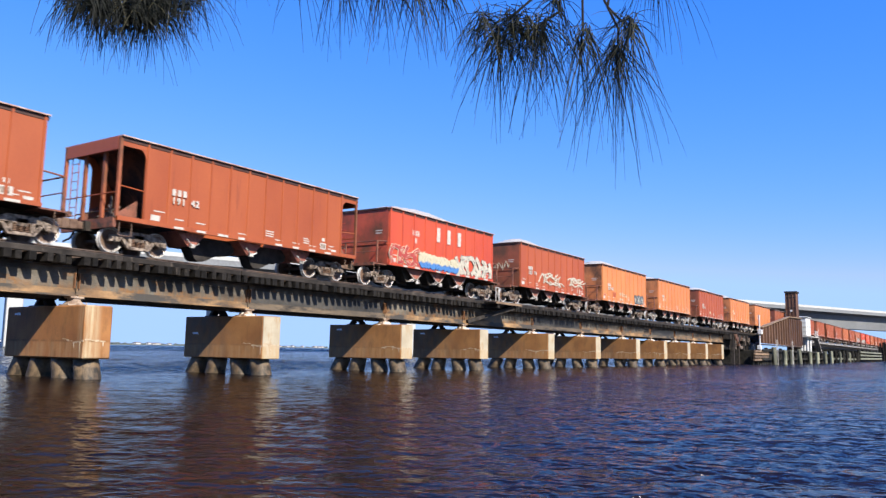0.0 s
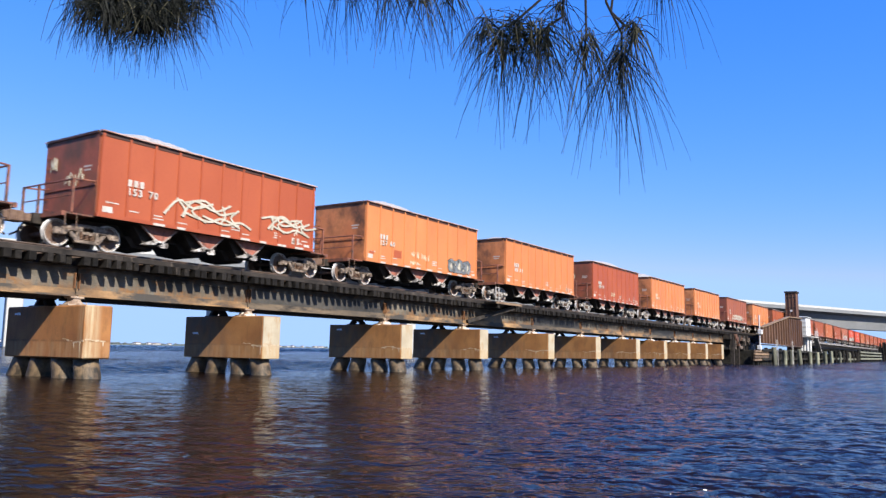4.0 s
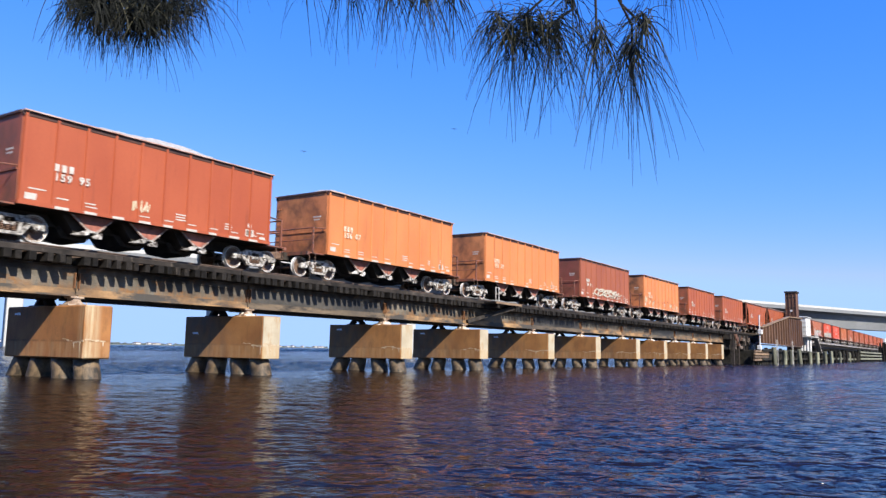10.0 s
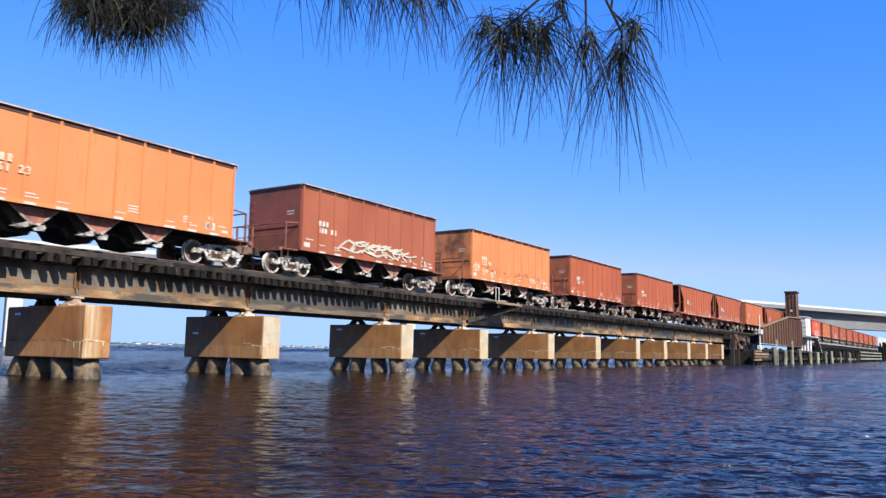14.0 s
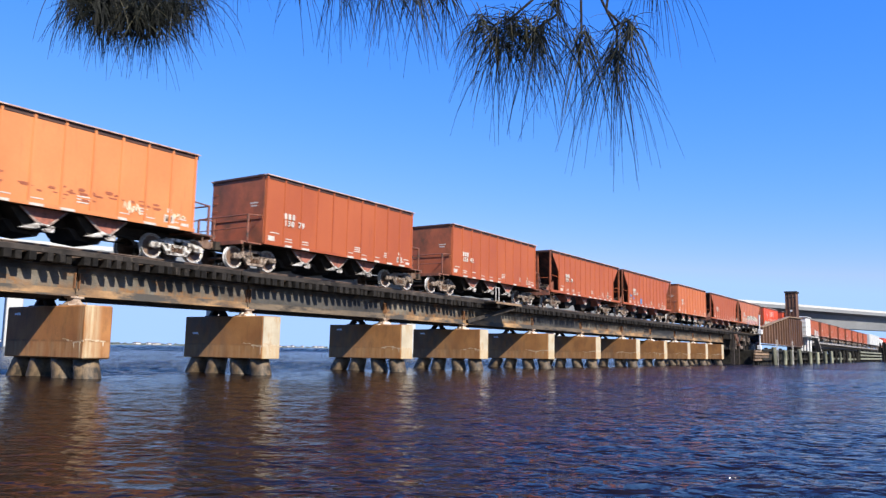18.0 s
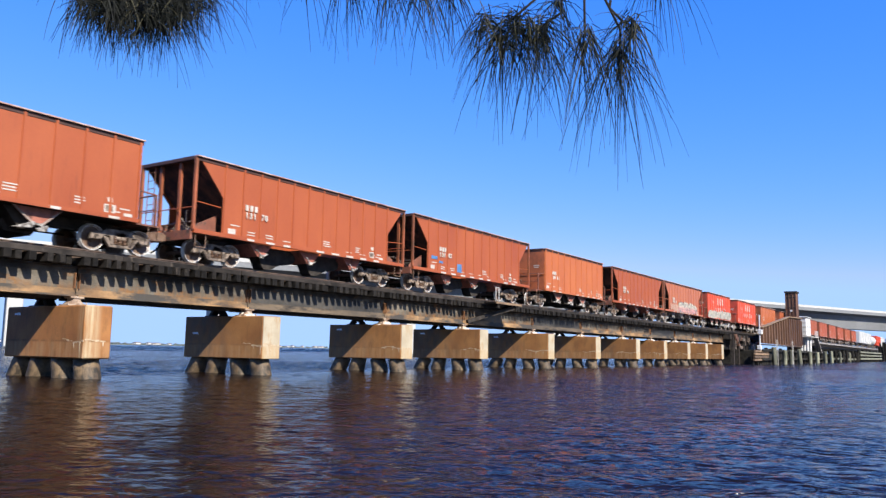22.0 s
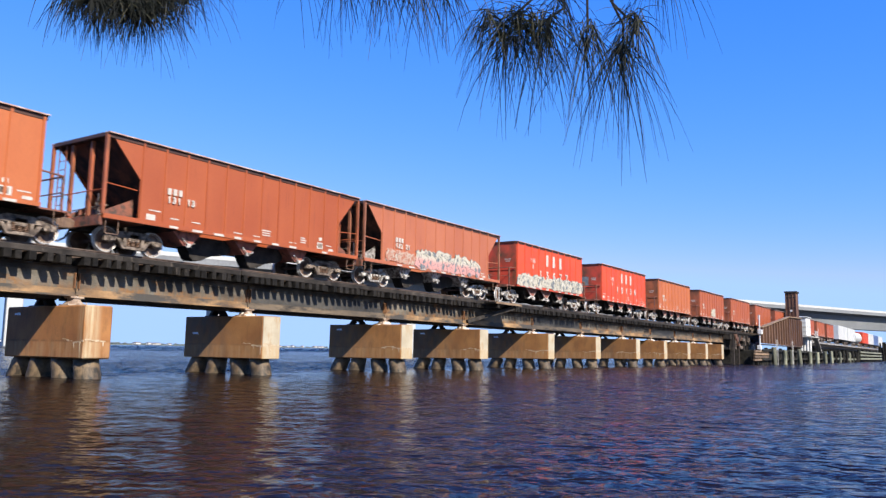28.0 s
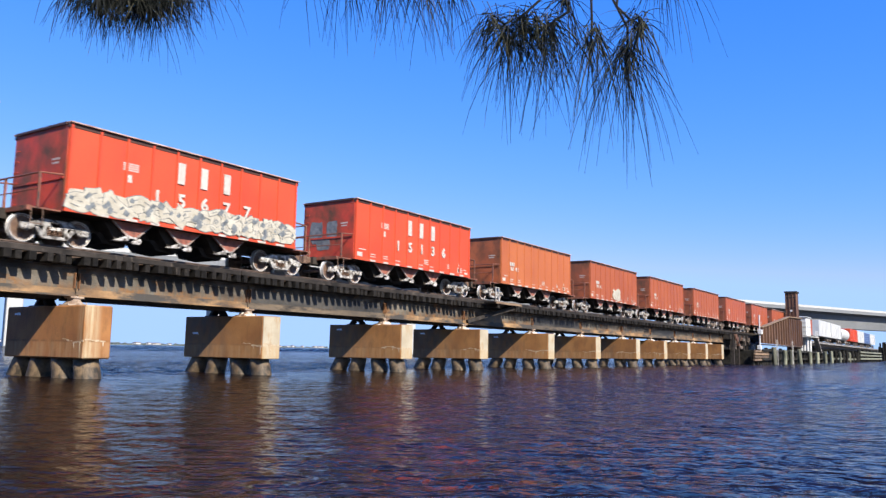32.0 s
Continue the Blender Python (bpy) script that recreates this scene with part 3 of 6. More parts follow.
    at.data.foreach_set("value", np.concatenate([1 - fade.ravel(), np.full(mx * my, 0.15), np.ones(20)]).astype(np.float32))
    at = me.attributes.new("chop", "FLOAT", "POINT")
    at.data.foreach_set("value", np.concatenate([chop.ravel(), np.full(mx * my, 3.6), np.full(20, 3.2)]).astype(np.float32))
    me.materials.append(M_WATER)
    return tagged(part("water", me), "dark tannin-brown river water with small wind ripples", "water", kind="structure")


def build_shore():
    rng = random.Random(5)
    f = Form()
    f.prism([(-3000, 0.1), (-3000, 1.2), (-2960, 2.0), (4200, 2.0), (4200, 0.1)], 1560, 2200, "y")
    land = part("far_bank", f.mesh("far_bank", M_LAND))
    tagged(land, "low green far bank of the river", "ground", kind="structure")
    t = Form()
    for i in range(900):
        x = rng.uniform(-900, 4100)
        y = rng.uniform(1575, 1660)
        r = rng.uniform(3, 7)
        h = rng.uniform(2.0, 5.5)
        n = 7
        vs, fs = [(x, y, 1.5 + h)], []
        for lvl, (rr, zz) in enumerate(((0.6, 0.82), (1.0, 0.5), (0.75, 0.1))):
            for q in range(n):
                a = 2 * math.pi * (q + 0.5 * lvl) / n
                k = rr * r * rng.uniform(0.75, 1.2)
                vs.append((x + k * math.cos(a), y + k * math.sin(a), 1.5 + h * (zz + rng.uniform(-0.08, 0.08))))
        for q in range(n):
            fs.append((0, 1 + q, 1 + (q + 1) % n))
            for lvl in (0, 1):
                a, b = 1 + lvl * n, 1 + (lvl + 1) * n
                fs.append((a + q, b + q, b + (q + 1) % n, a + (q + 1) % n))
        t.add(vs, fs)
    tagged(part("far_trees", t.mesh("far_trees", M_LAND)), "low line of green trees along the far bank", "trees", kind="stuff")
    for i in range(96):
        x = rng.uniform(150, 1900) if i < 80 else rng.uniform(1900, 3600)
        w, d, h = rng.uniform(4, 13), 8, rng.uniform(1.6, 4.2)
        house = new("far_house")
        house.matrix_basis = pose(x, 1552 - rng.uniform(0, 4) + 8, 1.9)
        wall = Form().box(-w / 2, w / 2, -d / 2, d / 2, 0, h)
        part("wall", wall.mesh("house_wall", M_VILLA), house)
        roof = Form().prism([(-d / 2 - 0.6, h), (0, h + 1.4), (d / 2 + 0.6, h)], -w / 2 - 0.6, w / 2 + 0.6, "x")
        part("roof", roof.mesh("house_roof", M_ROOF), house)
        tagged(house, "small white waterfront house on the far bank", "house", "houses on the far bank")


def build_bank():
    # the bank behind the eye, on which the pine stands
    f = Form()
    f.prism([(-0.9, -0.6), (-1.6, 0.25), (-4.0, 0.75), (-60, 1.2), (-60, -0.6)], -60, 60, "x")
    tagged(part("near_bank", f.mesh("near_bank", M_SAND)), "low sandy river bank", "ground", kind="structure")


# ---------------------------------------------------------------- railway bridge
def lime_crust(rng, i):
    """Irregular crust with drips along the cast joint, at the near end and round the corner of a pier cap."""
    f = Form()
    for face in ("end", "side"):
        x = -0.42 if face == "end" else 0.0
        stop = 0.42 if face == "end" else rng.uniform(0.7, 1.7)
        while x < stop:
            w = rng.uniform(0.08, 0.2)
            if face == "end" and x + w > 0.43:
                break
            top = 1.15 + 0.04 * math.sin(5 * x + i) + rng.uniform(-0.015, 0.015)
            drop = rng.uniform(0.03, 0.06) if rng.random() < 0.7 else rng.uniform(0.12, 0.38)
            if face == "side":
                drop *= max(0.25, 1 - x / stop)
            low = top - min(drop, 0.045)
            if face == "end":
                put, a, b = (lambda p: p), -2.216 if i == 3 else -2.237, -2.205
            else:
                put, a, b = (lambda p: -2.2 + p), -0.4545, -0.445
            axis = "y" if face == "end" else "x"
            f.prism([(put(x), top), (put(x + w), top + rng.uniform(-0.02, 0.02)), (put(x + w), low), (put(x), low - 0.01)], a, b, axis)
            if drop > 0.1:
                d = w * rng.uniform(0.2, 0.5)
                f.prism([(put(x + d), low), (put(x + d + 0.05), low), (put(x + d + 0.035), top - drop), (put(x + d + 0.015), top - drop)], a, b, axis)
            x += w * rng.uniform(0.9, 1.3)
    return f.mesh("lime_crust", M_LIME)


def bearing_mound(rng, i):
    """Uneven white crust heaped round the foot of the near bearing."""
    n, rings = 14, ((1.0, 0.0), (0.8, 0.05), (0.55, 0.11), (0.25, 0.17))
    vs = []
    for k, h in rings:
        for j in range(n):
            a = 2 * math.pi * j / n
            q = k * rng.uniform(0.75, 1.1)
            vs.append((0.40 * q * math.cos(a), -0.8 + 0.52 * q * math.sin(a), PIER_TOP + h * rng.uniform(0.6, 1.3)))
    fs = [(r * n + j, r * n + (j + 1) % n, (r + 1) * n + (j + 1) % n, (r + 1) * n + j) for r in range(len(rings) - 1) for j in range(n)]
    fs += [tuple((len(rings) - 1) * n + j for j in range(n)), tuple(range(n - 1, -1, -1))]
    return Form().add(vs, fs).mesh("bearing_mound", M_SPLASH if i != 3 else M_BEARING)


def build_piers():
    rng = random.Random(11)
    block = Form().box(-0.45, 0.45, -2.21, 2.21, 0.60, PIER_TOP)
    block_me = block.mesh("pier_block", M_CONC, bevel=0.03)
    wept_me = block.mesh("wept_block", M_CONC_WEPT, bevel=0.04)
    face_me = Form().box(-0.43, 0.43, -0.02, 0.0, 0.62, PIER_TOP - 0.02).mesh("pier_face", M_CONC_PALE)
    pile = Form().lathe_z([(0.40, -1.2), (0.385, 0.02), (0.375, 0.3), (0.36, 0.62)], 18)
    pile_me = pile.mesh("pier_column", M_PILE, smooth=True)
    bearing = Form().box(-0.34, 0.34, -0.26, 0.26, PIER_TOP, PIER_TOP + 0.05)
    bearing.prism([(-0.28, 2.25), (0.28, 2.25), (0.13, 2.38), (0.13, 2.44), (-0.13, 2.44), (-0.13, 2.38)], -0.16, 0.16, "y")
    bearing.box(-0.22, 0.22, -0.2, 0.2, 2.44, 2.50)
    for bx in (-0.3, 0.3):
        bearing.rod((bx, -0.2, 2.24), (bx, -0.2, 2.33), 0.025, n=6)
    bearing_me = bearing.mesh("bearing", M_BEARING, bevel=0.006)
    rocker = Form().box(-0.3, 0.3, -0.45, 0.45, PIER_TOP, PIER_TOP + 0.04).box(-0.2, 0.2, -0.3, 0.3, 2.43, 2.50)
    for y in (-1, 1):
        rocker.prism([(y * 0.42, 2.24), (y * 0.24, 2.24), (y * 0.06, 2.43), (y * 0.24, 2.43)], -0.16, 0.16, "x")
    # far bearing in dark steel: its shade is put into the colour
    shade_me = rocker.mesh("far_bearing", M_GRIME_SHADE, bevel=0.01)
    plate_me = Form().prism([(-0.17, 0.0), (0.15, 0.015), (0.17, 0.07), (-0.12, 0.09)], -0.012, 0.012, "x").mesh("mark_plate", M_PLATE)
    for i, x in enumerate(PIER_X):
        pier = new("bridge_pier")
        pier.matrix_basis = pose(x, TRACK_Y, 0)
        part("pier_cap", wept_me if i == 3 else block_me, pier, "ochre-stained concrete cap block")
        if i != 3:
            part("face_plaster", face_me, pier, "pale weathered end face", pose(0, -2.212, 0))
        part("mark_plate", plate_me, pier, "small white mark plate", pose(-0.462, 1.55, 1.92 if i != 4 else 1.5, 0, 0, 0))
        part("lime_crust", lime_crust(rng, i), pier, "white lime streaks run down from the cast joint")
        part("bearing_mound", bearing_mound(rng, i), pier, "white crust round the bearing" if i != 3 else "rusty crust round the bearing")
        for y, lean in ((-1.62, -16), (-0.52, -14), (0.62, 16), (1.60, 30)):
            part("column", pile_me, pier, "round concrete pile with a dark wet foot", pose(rng.uniform(-0.03, 0.03), y, 0.62) @ pose(0, 0, 0, lean, 0, 0) @ Matrix.Translation((0, 0, -0.62)))
        for y in (-0.80, 0.80):
            part("bearing", bearing_me if y < 0 else shade_me, pier, m=pose(0, y, 0))
        tagged(pier, "ochre-stained concrete pier cap on four round piles standing in the river", "bridge pier", "piers under the railway bridge")


def build_girders():
    for a, b in zip(PIER_X, PIER_X[1:] + [93.5]):
        length = b - a - 0.05
        h = length / 2
        # some spans take the darker copies of the steel
        shade_toned = a in (20.87, 45.0, 68.05)
        web, flange = (M_WEB_SHADE, M_FLANGE_SHADE) if shade_toned else (M_GIRDER, M_FLANGE)
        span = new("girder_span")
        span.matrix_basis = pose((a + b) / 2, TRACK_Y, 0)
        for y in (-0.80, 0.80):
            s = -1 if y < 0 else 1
            # far web and flange near black: their shade is put into the colour
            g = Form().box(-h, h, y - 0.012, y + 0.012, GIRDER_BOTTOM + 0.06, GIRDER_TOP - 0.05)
            part("web", g.mesh("web", web if s < 0 else M_SHADE_BLACK), span)
            g = Form().box(-h, h, y - 0.17, y + 0.17, GIRDER_BOTTOM, GIRDER_BOTTOM + 0.055)
            g.box(-h, h, y + s * 0.014, y + s * 0.05, GIRDER_BOTTOM + 0.055, GIRDER_BOTTOM + 0.25)
            part("bottom_flange", g.mesh("bottom_flange", flange if s < 0 else M_SHADE_BLACK), span, ("bottom flange toned dark for shade" if shade_toned else "rust-streaked bottom flange") if s < 0 else "bottom flange toned dark for shade")
            g = Form().box(-h, h, y - 0.17, y + 0.17, GIRDER_TOP - 0.05, GIRDER_TOP)
            g.box(-h, h, y + s * 0.014, y + s * 0.045, GIRDER_TOP - 0.20, GIRDER_TOP - 0.05)
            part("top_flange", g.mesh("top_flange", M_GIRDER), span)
            for x in (-h + 0.05, h - 0.05):
                st = Form().box(x - 0.012, x + 0.012, y + s * 0.014, y + s * 0.13, GIRDER_BOTTOM + 0.25, GIRDER_TOP - 0.20)
                part("stiffener", st.mesh("stiffener", M_STIFF), span, "rusty stiffener angle")
        # plate added to make the dark band of shade below the girders
        part("bottom_lateral", Form().box(-h + 0.3, h - 0.3, -0.62, 0.62, GIRDER_BOTTOM - 0.085, GIRDER_BOTTOM - 0.01).mesh("bottom_lateral", M_SHADE_BLACK), span, "added dark plate for the shade below the girders")
        for x in (-h + 0.4, 0, h - 0.4):
            c = Form().rod((x, -0.78, 2.65), (x, 0.78, 3.35), 0.045).rod((x, 0.78, 2.65), (x, -0.78, 3.35), 0.045)
            part("cross_brace", c.mesh("cross_brace", M_GIRDER), span)
        tagged(span, "shade-toned dark steel deck girder span on concrete piers" if shade_toned else "riveted steel deck girder span with rusty bottom flange", "bridge span", "girder spans of the railway bridge")


def build_track():
    rng = random.Random(3)
    track = tagged(new("railway_track"), "single railway track on creosoted bridge timbers", "railway track")
    track.matrix_basis = pose(0, TRACK_Y, 0)
    for y in (-0.7525, 0.7525):
        r = Form()
        prof = [(-0.08, 3.701), (0.08, 3.701), (0.08, 3.74), (0.012, 3.80), (0.012, 3.975), (0.036, 3.985), (0.036, RAIL_Z), (-0.036, RAIL_Z), (-0.036, 3.985), (-0.012, 3.975), (-0.012, 3.80), (-0.08, 3.74)]
        r.prism([(y + p, q) for p, q in prof], -262, 520, "x")
        part("rail", r.mesh("rail", M_RAIL), track)
    for y in (-1.3, 1.3):
        me = Form().box(0.006, 4.994, y - 0.10, y + 0.10, 3.702, 3.875).mesh("guard_timber", M_GUARD, bevel=0.012)
        for i in range(-4, 32):
            part("guard_timber", me, track, m=pose(5.0 * i, rng.uniform(-0.015, 0.015), 0))
    tie_me = Form().box(-0.10, 0.10, -1.46, 1.46, 3.442, 3.70).mesh("tie", M_TIE, bevel=0.012)
    rest = Form()
    x = -262.0
    while x < 420:
        dx, dy, dz = rng.uniform(-0.02, 0.02), rng.uniform(-0.05, 0.05), rng.uniform(-0.006, 0.0)
        if 8.5 < x < 93.5:
            part("tie", tie_me, track, m=pose(x + dx * 2.2, dy * 1.9, dz, 0, rng.uniform(-0.6, 0.6), rng.uniform(-1.0, 1.0)) @ Matrix.Diagonal((rng.uniform(0.8, 1.2), rng.uniform(0.97, 1.03), 1, 1)))
        else:
            rest.box(x + dx - 0.10, x + dx + 0.10, -1.46, 1.46, 3.442, 3.70)
        x += 0.385
    tagged(part("ties_beyond", rest.mesh("ties_beyond", M_TIE), track), kind="stuff")


def build_embankment():
    f = Form()
    f.prism([(-7.5, -0.6), (-2.4, 3.43), (2.4, 3.43), (7.5, -0.6)], -270, -14.0, "x")
    bank = part("embankment", f.mesh("embankment", M_SAND))
    bank.matrix_basis = pose(0, TRACK_Y, 0)
    tagged(bank, "sandy railway embankment behind the bridge abutment", "ground", kind="structure")


def build_refuge():
    # small refuge bay beside the track
    ref = tagged(new("refuge_platform"), "small timber refuge platform with pale steel posts beside the track", "platform")
    ref.matrix_basis = pose(39.2, TRACK_Y - 1.57, 0)
    part("platform_deck", Form().box(-1.5, 1.5, -0.75, 0.02, 3.70, 3.80).mesh("platform_deck", M_TIE, bevel=0.01), ref)
    # thick dark brace: its shadow on the girder is put into the shape
    part("bracket", Form().rod((1.3, -0.62, 3.66), (-2.3, 0.62, 2.66), 0.15, 0.12, n=4).mesh("bracket", M_SHADE_BLACK), ref, "dark skewed timber brace")
    part("joist", Form().box(-1.2, -0.95, -0.7, 0.62, 3.46, 3.70).mesh("joist", M_TIE), ref)
    part("joist", Form().box(0.95, 1.2, -0.7, 0.62, 3.46, 3.70).mesh("joist", M_TIE), ref)
    part("edge_plank", Form().box(-1.5, 1.5, -0.79, -0.755, 3.68, 3.80).mesh("edge_plank", M_PLANK), ref, "pale worn edge plank")
    for x in (-1.4, -1.05):
        part("post", Form().rod((x, -0.68, 3.8), (x, -0.68, 4.62), 0.03).mesh("post", M_LEVER), ref, "dusty pale steel post")
    part("top_rail", Form().rod((-1.4, -0.68, 4.6), (-1.05, -0.68, 4.6), 0.025).mesh("top_rail", M_LEVER), ref)


def build_bascule():
    # rest pier with machinery
    rest = tagged(new("bascule_pier"), "timber and concrete bascule rest pier, cap coloured dark for shade", "bridge pier")
    rest.matrix_basis = pose(104, TRACK_Y, 0)
    # cap coloured dark to give the shade below train and girder
    part("pier_cap", Form().box(-4.6, 8.5, -3.9, 2.8, -0.8, 1.75).mesh("rest_cap", M_FENDER_DARK, bevel=0.08), rest)
    for z in (0.45, 0.78, 1.11, 1.44):
        part("timber_waler", Form().box(-9.6 + 0.5 * z, -1.4, -4.14, -3.92, z, z + 0.26).mesh("timber_waler", M_PLANK, bevel=0.03), rest)
    for x in (-9.0, -6.6, -4.4):
        part("timber_post", Form().box(x - 0.16, x + 0.16, -3.92, -3.62, -0.8, 1.72).mesh("timber_post", M_FENDER_DARK), rest)
    mach = tagged(new("bridge_machinery"), "dark lifting machinery and steel posts under the track", "machinery")
    mach.matrix_basis = pose(101, TRACK_Y, 0)
    for x in (-6.5, -4.0, -1.5, 1.0, 3.5, 6.0):
        part("post", Form().box(x - 0.2, x + 0.2, -1.9, -1.5, 1.75 if x > -2.2 else -0.5, 3.45).mesh("mach_post", M_GRIME_SHADE), mach)
    part("cross_girder", Form().box(-7.4, 7.6, -1.7, 1.7, 2.9, 3.45).mesh("cross_girder", M_SHADE_BLACK), mach)
    # plain box added to close the dark recess behind the posts
    part("shaft_housing", Form().box(-7.0, 7.4, -0.9, 1.2, 1.7, 2.95).mesh("shaft_housing", M_SHADE_BLACK, bevel=0.05), mach)
    part("motor_case", Form().box(2.0, 3.2, -2.3, -1.7, 1.75, 2.55).mesh("motor_case", M_TRUCK, bevel=0.06), mach)
    part("gear_case", Form().lathe_y([(0.02, -0.2), (0.5, -0.2), (0.5, 0.2), (0.02, 0.2)], 16, (4.6, -2.2, 2.3)).mesh("gear_case", M_WHEEL), mach)
    clutter = random.Random(17)
    for k in range(14):
        x, z = clutter.uniform(-7.0, 1.5), clutter.uniform(1.75, 3.0)
        if k % 2:
            part("pipe", Form().rod((x, -2.0, z), (x + clutter.uniform(-1.2, 1.2), -2.0, z + clutter.uniform(0.3, 1.2)), 0.06, n=6).mesh("mach_pipe", clutter.choice((M_RUSTY, M_RUSTY_TRUCK))), mach)
        else:
            part("junction_box", Form().box(x, x + clutter.uniform(0.4, 1.0), -2.1, -1.85, z, z + clutter.uniform(0.25, 0.6)).mesh("junction_box", clutter.choice((M_RUSTY, M_RUSTY_TRUCK)), bevel=0.03), mach)
    # bascule leaf: near and far plate girders rising towards the tower
    leaf = tagged(new("bascule_leaf"), "closed rusty plate girder lifting span with sloping top edge", "bridge span")
    leaf.matrix_basis = pose(101.2, TRACK_Y, 0)
    for y in (-3.56, 3.5):
        shape = [(0, 2.62), (29.4, 2.45), (29.4, 6.78), (18.5, 6.55), (0, 4.45)]
        part("plate_girder", Form().prism(shape, y, y + 0.06, "y").mesh("plate_girder", M_LEAF), leaf)
        for i in range(17):
            x = 0.15 + 1.8 * i
            top = 4.4 + 2.1 * min(x, 18.5) / 18.5
            part("stiffener", Form().box(x - 0.06, x + 0.06, y - 0.2, y, 2.65, top).mesh("leaf_stiffener", M_LEAF), leaf)
        part("top_flange", Form().prism([(0, 4.45), (18.5, 6.55), (29.4, 6.78), (29.4, 6.92), (18.5, 6.69), (0, 4.59)], y - 0.25, y + 0.25, "y").mesh("leaf_top", M_PLANK), leaf)
        part("bottom_flange", Form().box(0, 29.4, y - 0.2, y + 0.25, 2.38, 2.5).mesh("leaf_bottom", M_GRIME_SHADE), leaf)
        part("dark_panel", Form().box(18.6, 29.3, y - 0.03, y - 0.002, 2.6, 6.5).mesh("dark_panel", M_DARKTOP), leaf, "darker rusted end panel")
    part("floor_beam", Form().box(0.1, 60, -1.85, 2.3, 3.05, 3.48).mesh("leaf_floor", M_GRIME_SHADE), leaf)
    # counterweight tower
    tower = tagged(new("counterweight_tower"), "tall rust-brown steel counterweight tower beside the track", "tower")
    tower.matrix_basis = pose(129.1, 21.12, -0.3)
    part("tower_shaft", Form().box(-1.1, 1.1, -0.75, 0.75, 0.0, 11.0).mesh("tower_shaft", M_RUSTY, bevel=0.05), tower)
    part("cap_plate", Form().box(-1.25, 1.25, -0.88, 0.88, 11.0, 11.22).mesh("tower_cap", M_GRIME_SHADE), tower)
    for y in (-0.72, -0.25, 0.25, 0.72):
        part("corner_angle", Form().box(-1.17, -1.1, y - 0.05, y + 0.05, 0.2, 11.0).mesh("tower_angle", M_LEAF), tower)
    for z in (7.0, 8.6, 10.2):
        part("band_plate", Form().box(-1.15, -1.1, -0.75, 0.75, z, z + 0.14).mesh("tower_band", M_GRIME_SHADE), tower)
    part("lamp_plate", Form().box(-1.2, -1.17, -0.2, 0.1, 8.1, 8.4).mesh("tower_lamp_plate", M_WHITE_STEEL), tower)
    # tender's cabin
    cabin = tagged(new("control_cabin"), "small off-white boxy bridge control cabin on a steel stand", "cabin")
    cabin.matrix_basis = pose(135.6, 20.42, 0)
    part("wall", Form().box(-2.0, 2.1, -0.55, 0.55, 4.25, 7.15).mesh("cabin_wall", M_HOUSE, bevel=0.12), cabin)
    part("roof", Form().box(-2.15, 2.25, -0.7, 0.7, 7.15, 7.32).mesh("cabin_roof", M_WHITE_STEEL, bevel=0.03), cabin)
    for x in (-0.9, 1.0):
        w = part("window", Form().box(x - 0.6, x + 0.6, -0.60, -0.55, 5.7, 6.55).mesh("cabin_window", M_HOUSE), cabin)
        part("pane", Form().box(x - 0.5, x + 0.5, -0.615, -0.602, 5.78, 6.47).mesh("cabin_pane", M_HOUSE), w, "blanked pale window pane")
    for z in (4.9, 5.6, 6.3):
        part("wall_band", Form().box(-2.03, -2.0, -0.5, 0.5, z, z + 0.06).mesh("cabin_band", M_TRUCK), cabin)
    part("side_ladder", Form().rod((-2.2, 0.5, 2.0), (-2.2, 0.5, 6.6), 0.05).rod((-2.2, 0.85, 2.0), (-2.2, 0.85, 6.6), 0.05).mesh("cabin_ladder", M_GRIME_SHADE), cabin)
    part("side_box", Form().box(-2.6, -2.05, 0.1, 0.75, 5.4, 6.3).mesh("cabin_box", M_GRIME_SHADE, bevel=0.03), cabin)
    part("balcony", Form().box(-2.2, 5.6, -1.2, 0.6, 4.10, 4.25).mesh("cabin_balcony", M_LEVER), cabin)
    for x in (2.4, 3.4, 4.4, 5.4):
        part("baluster", Form().rod((x, -1.1, 4.25), (x, -1.1, 5.15), 0.04).mesh("baluster", M_WHITE_STEEL), cabin)
    for z in (4.75, 5.15):
        part("handrail", Form().rod((2.4, -1.1, z), (5.4, -1.1, z), 0.04).mesh("cabin_handrail", M_WHITE_STEEL), cabin)
    for x in (-1.3, 1.5):
        for y in (-0.45, 0.4):
            part("leg", Form().rod((x, y, -0.5), (x, y, 4.1), 0.22).mesh("cabin_leg", M_WHITE_STEEL), cabin)
    part("stair", Form().prism([(5.6, 4.1), (9.4, 1.9), (9.4, 1.6), (5.6, 3.8)], -1.1, -0.4, "y").mesh("cabin_stair", M_TRUCK), cabin)
    # signal mast
    mast = tagged(new("signal_mast"), "thin white signal mast with a pale lamp box", "signal mast")
    mast.matrix_basis = pose(99.5, 20.02, 0)
    part("pole", Form().rod((0, 0, 1.7), (0, 0, 5.95), 0.09).mesh("mast_pole", M_WHITE_STEEL), mast)
    part("lamp_box", Form().box(-0.2, 0.35, -0.3, 0.2, 3.6, 4.2).mesh("lamp_box", M_WHITE_STEEL, bevel=0.05), mast)
    part("base_box", Form().box(-0.3, 0.3, -0.15, 0.3, 1.7, 2.3).mesh("mast_base", M_WHITE_STEEL, bevel=0.04), mast)


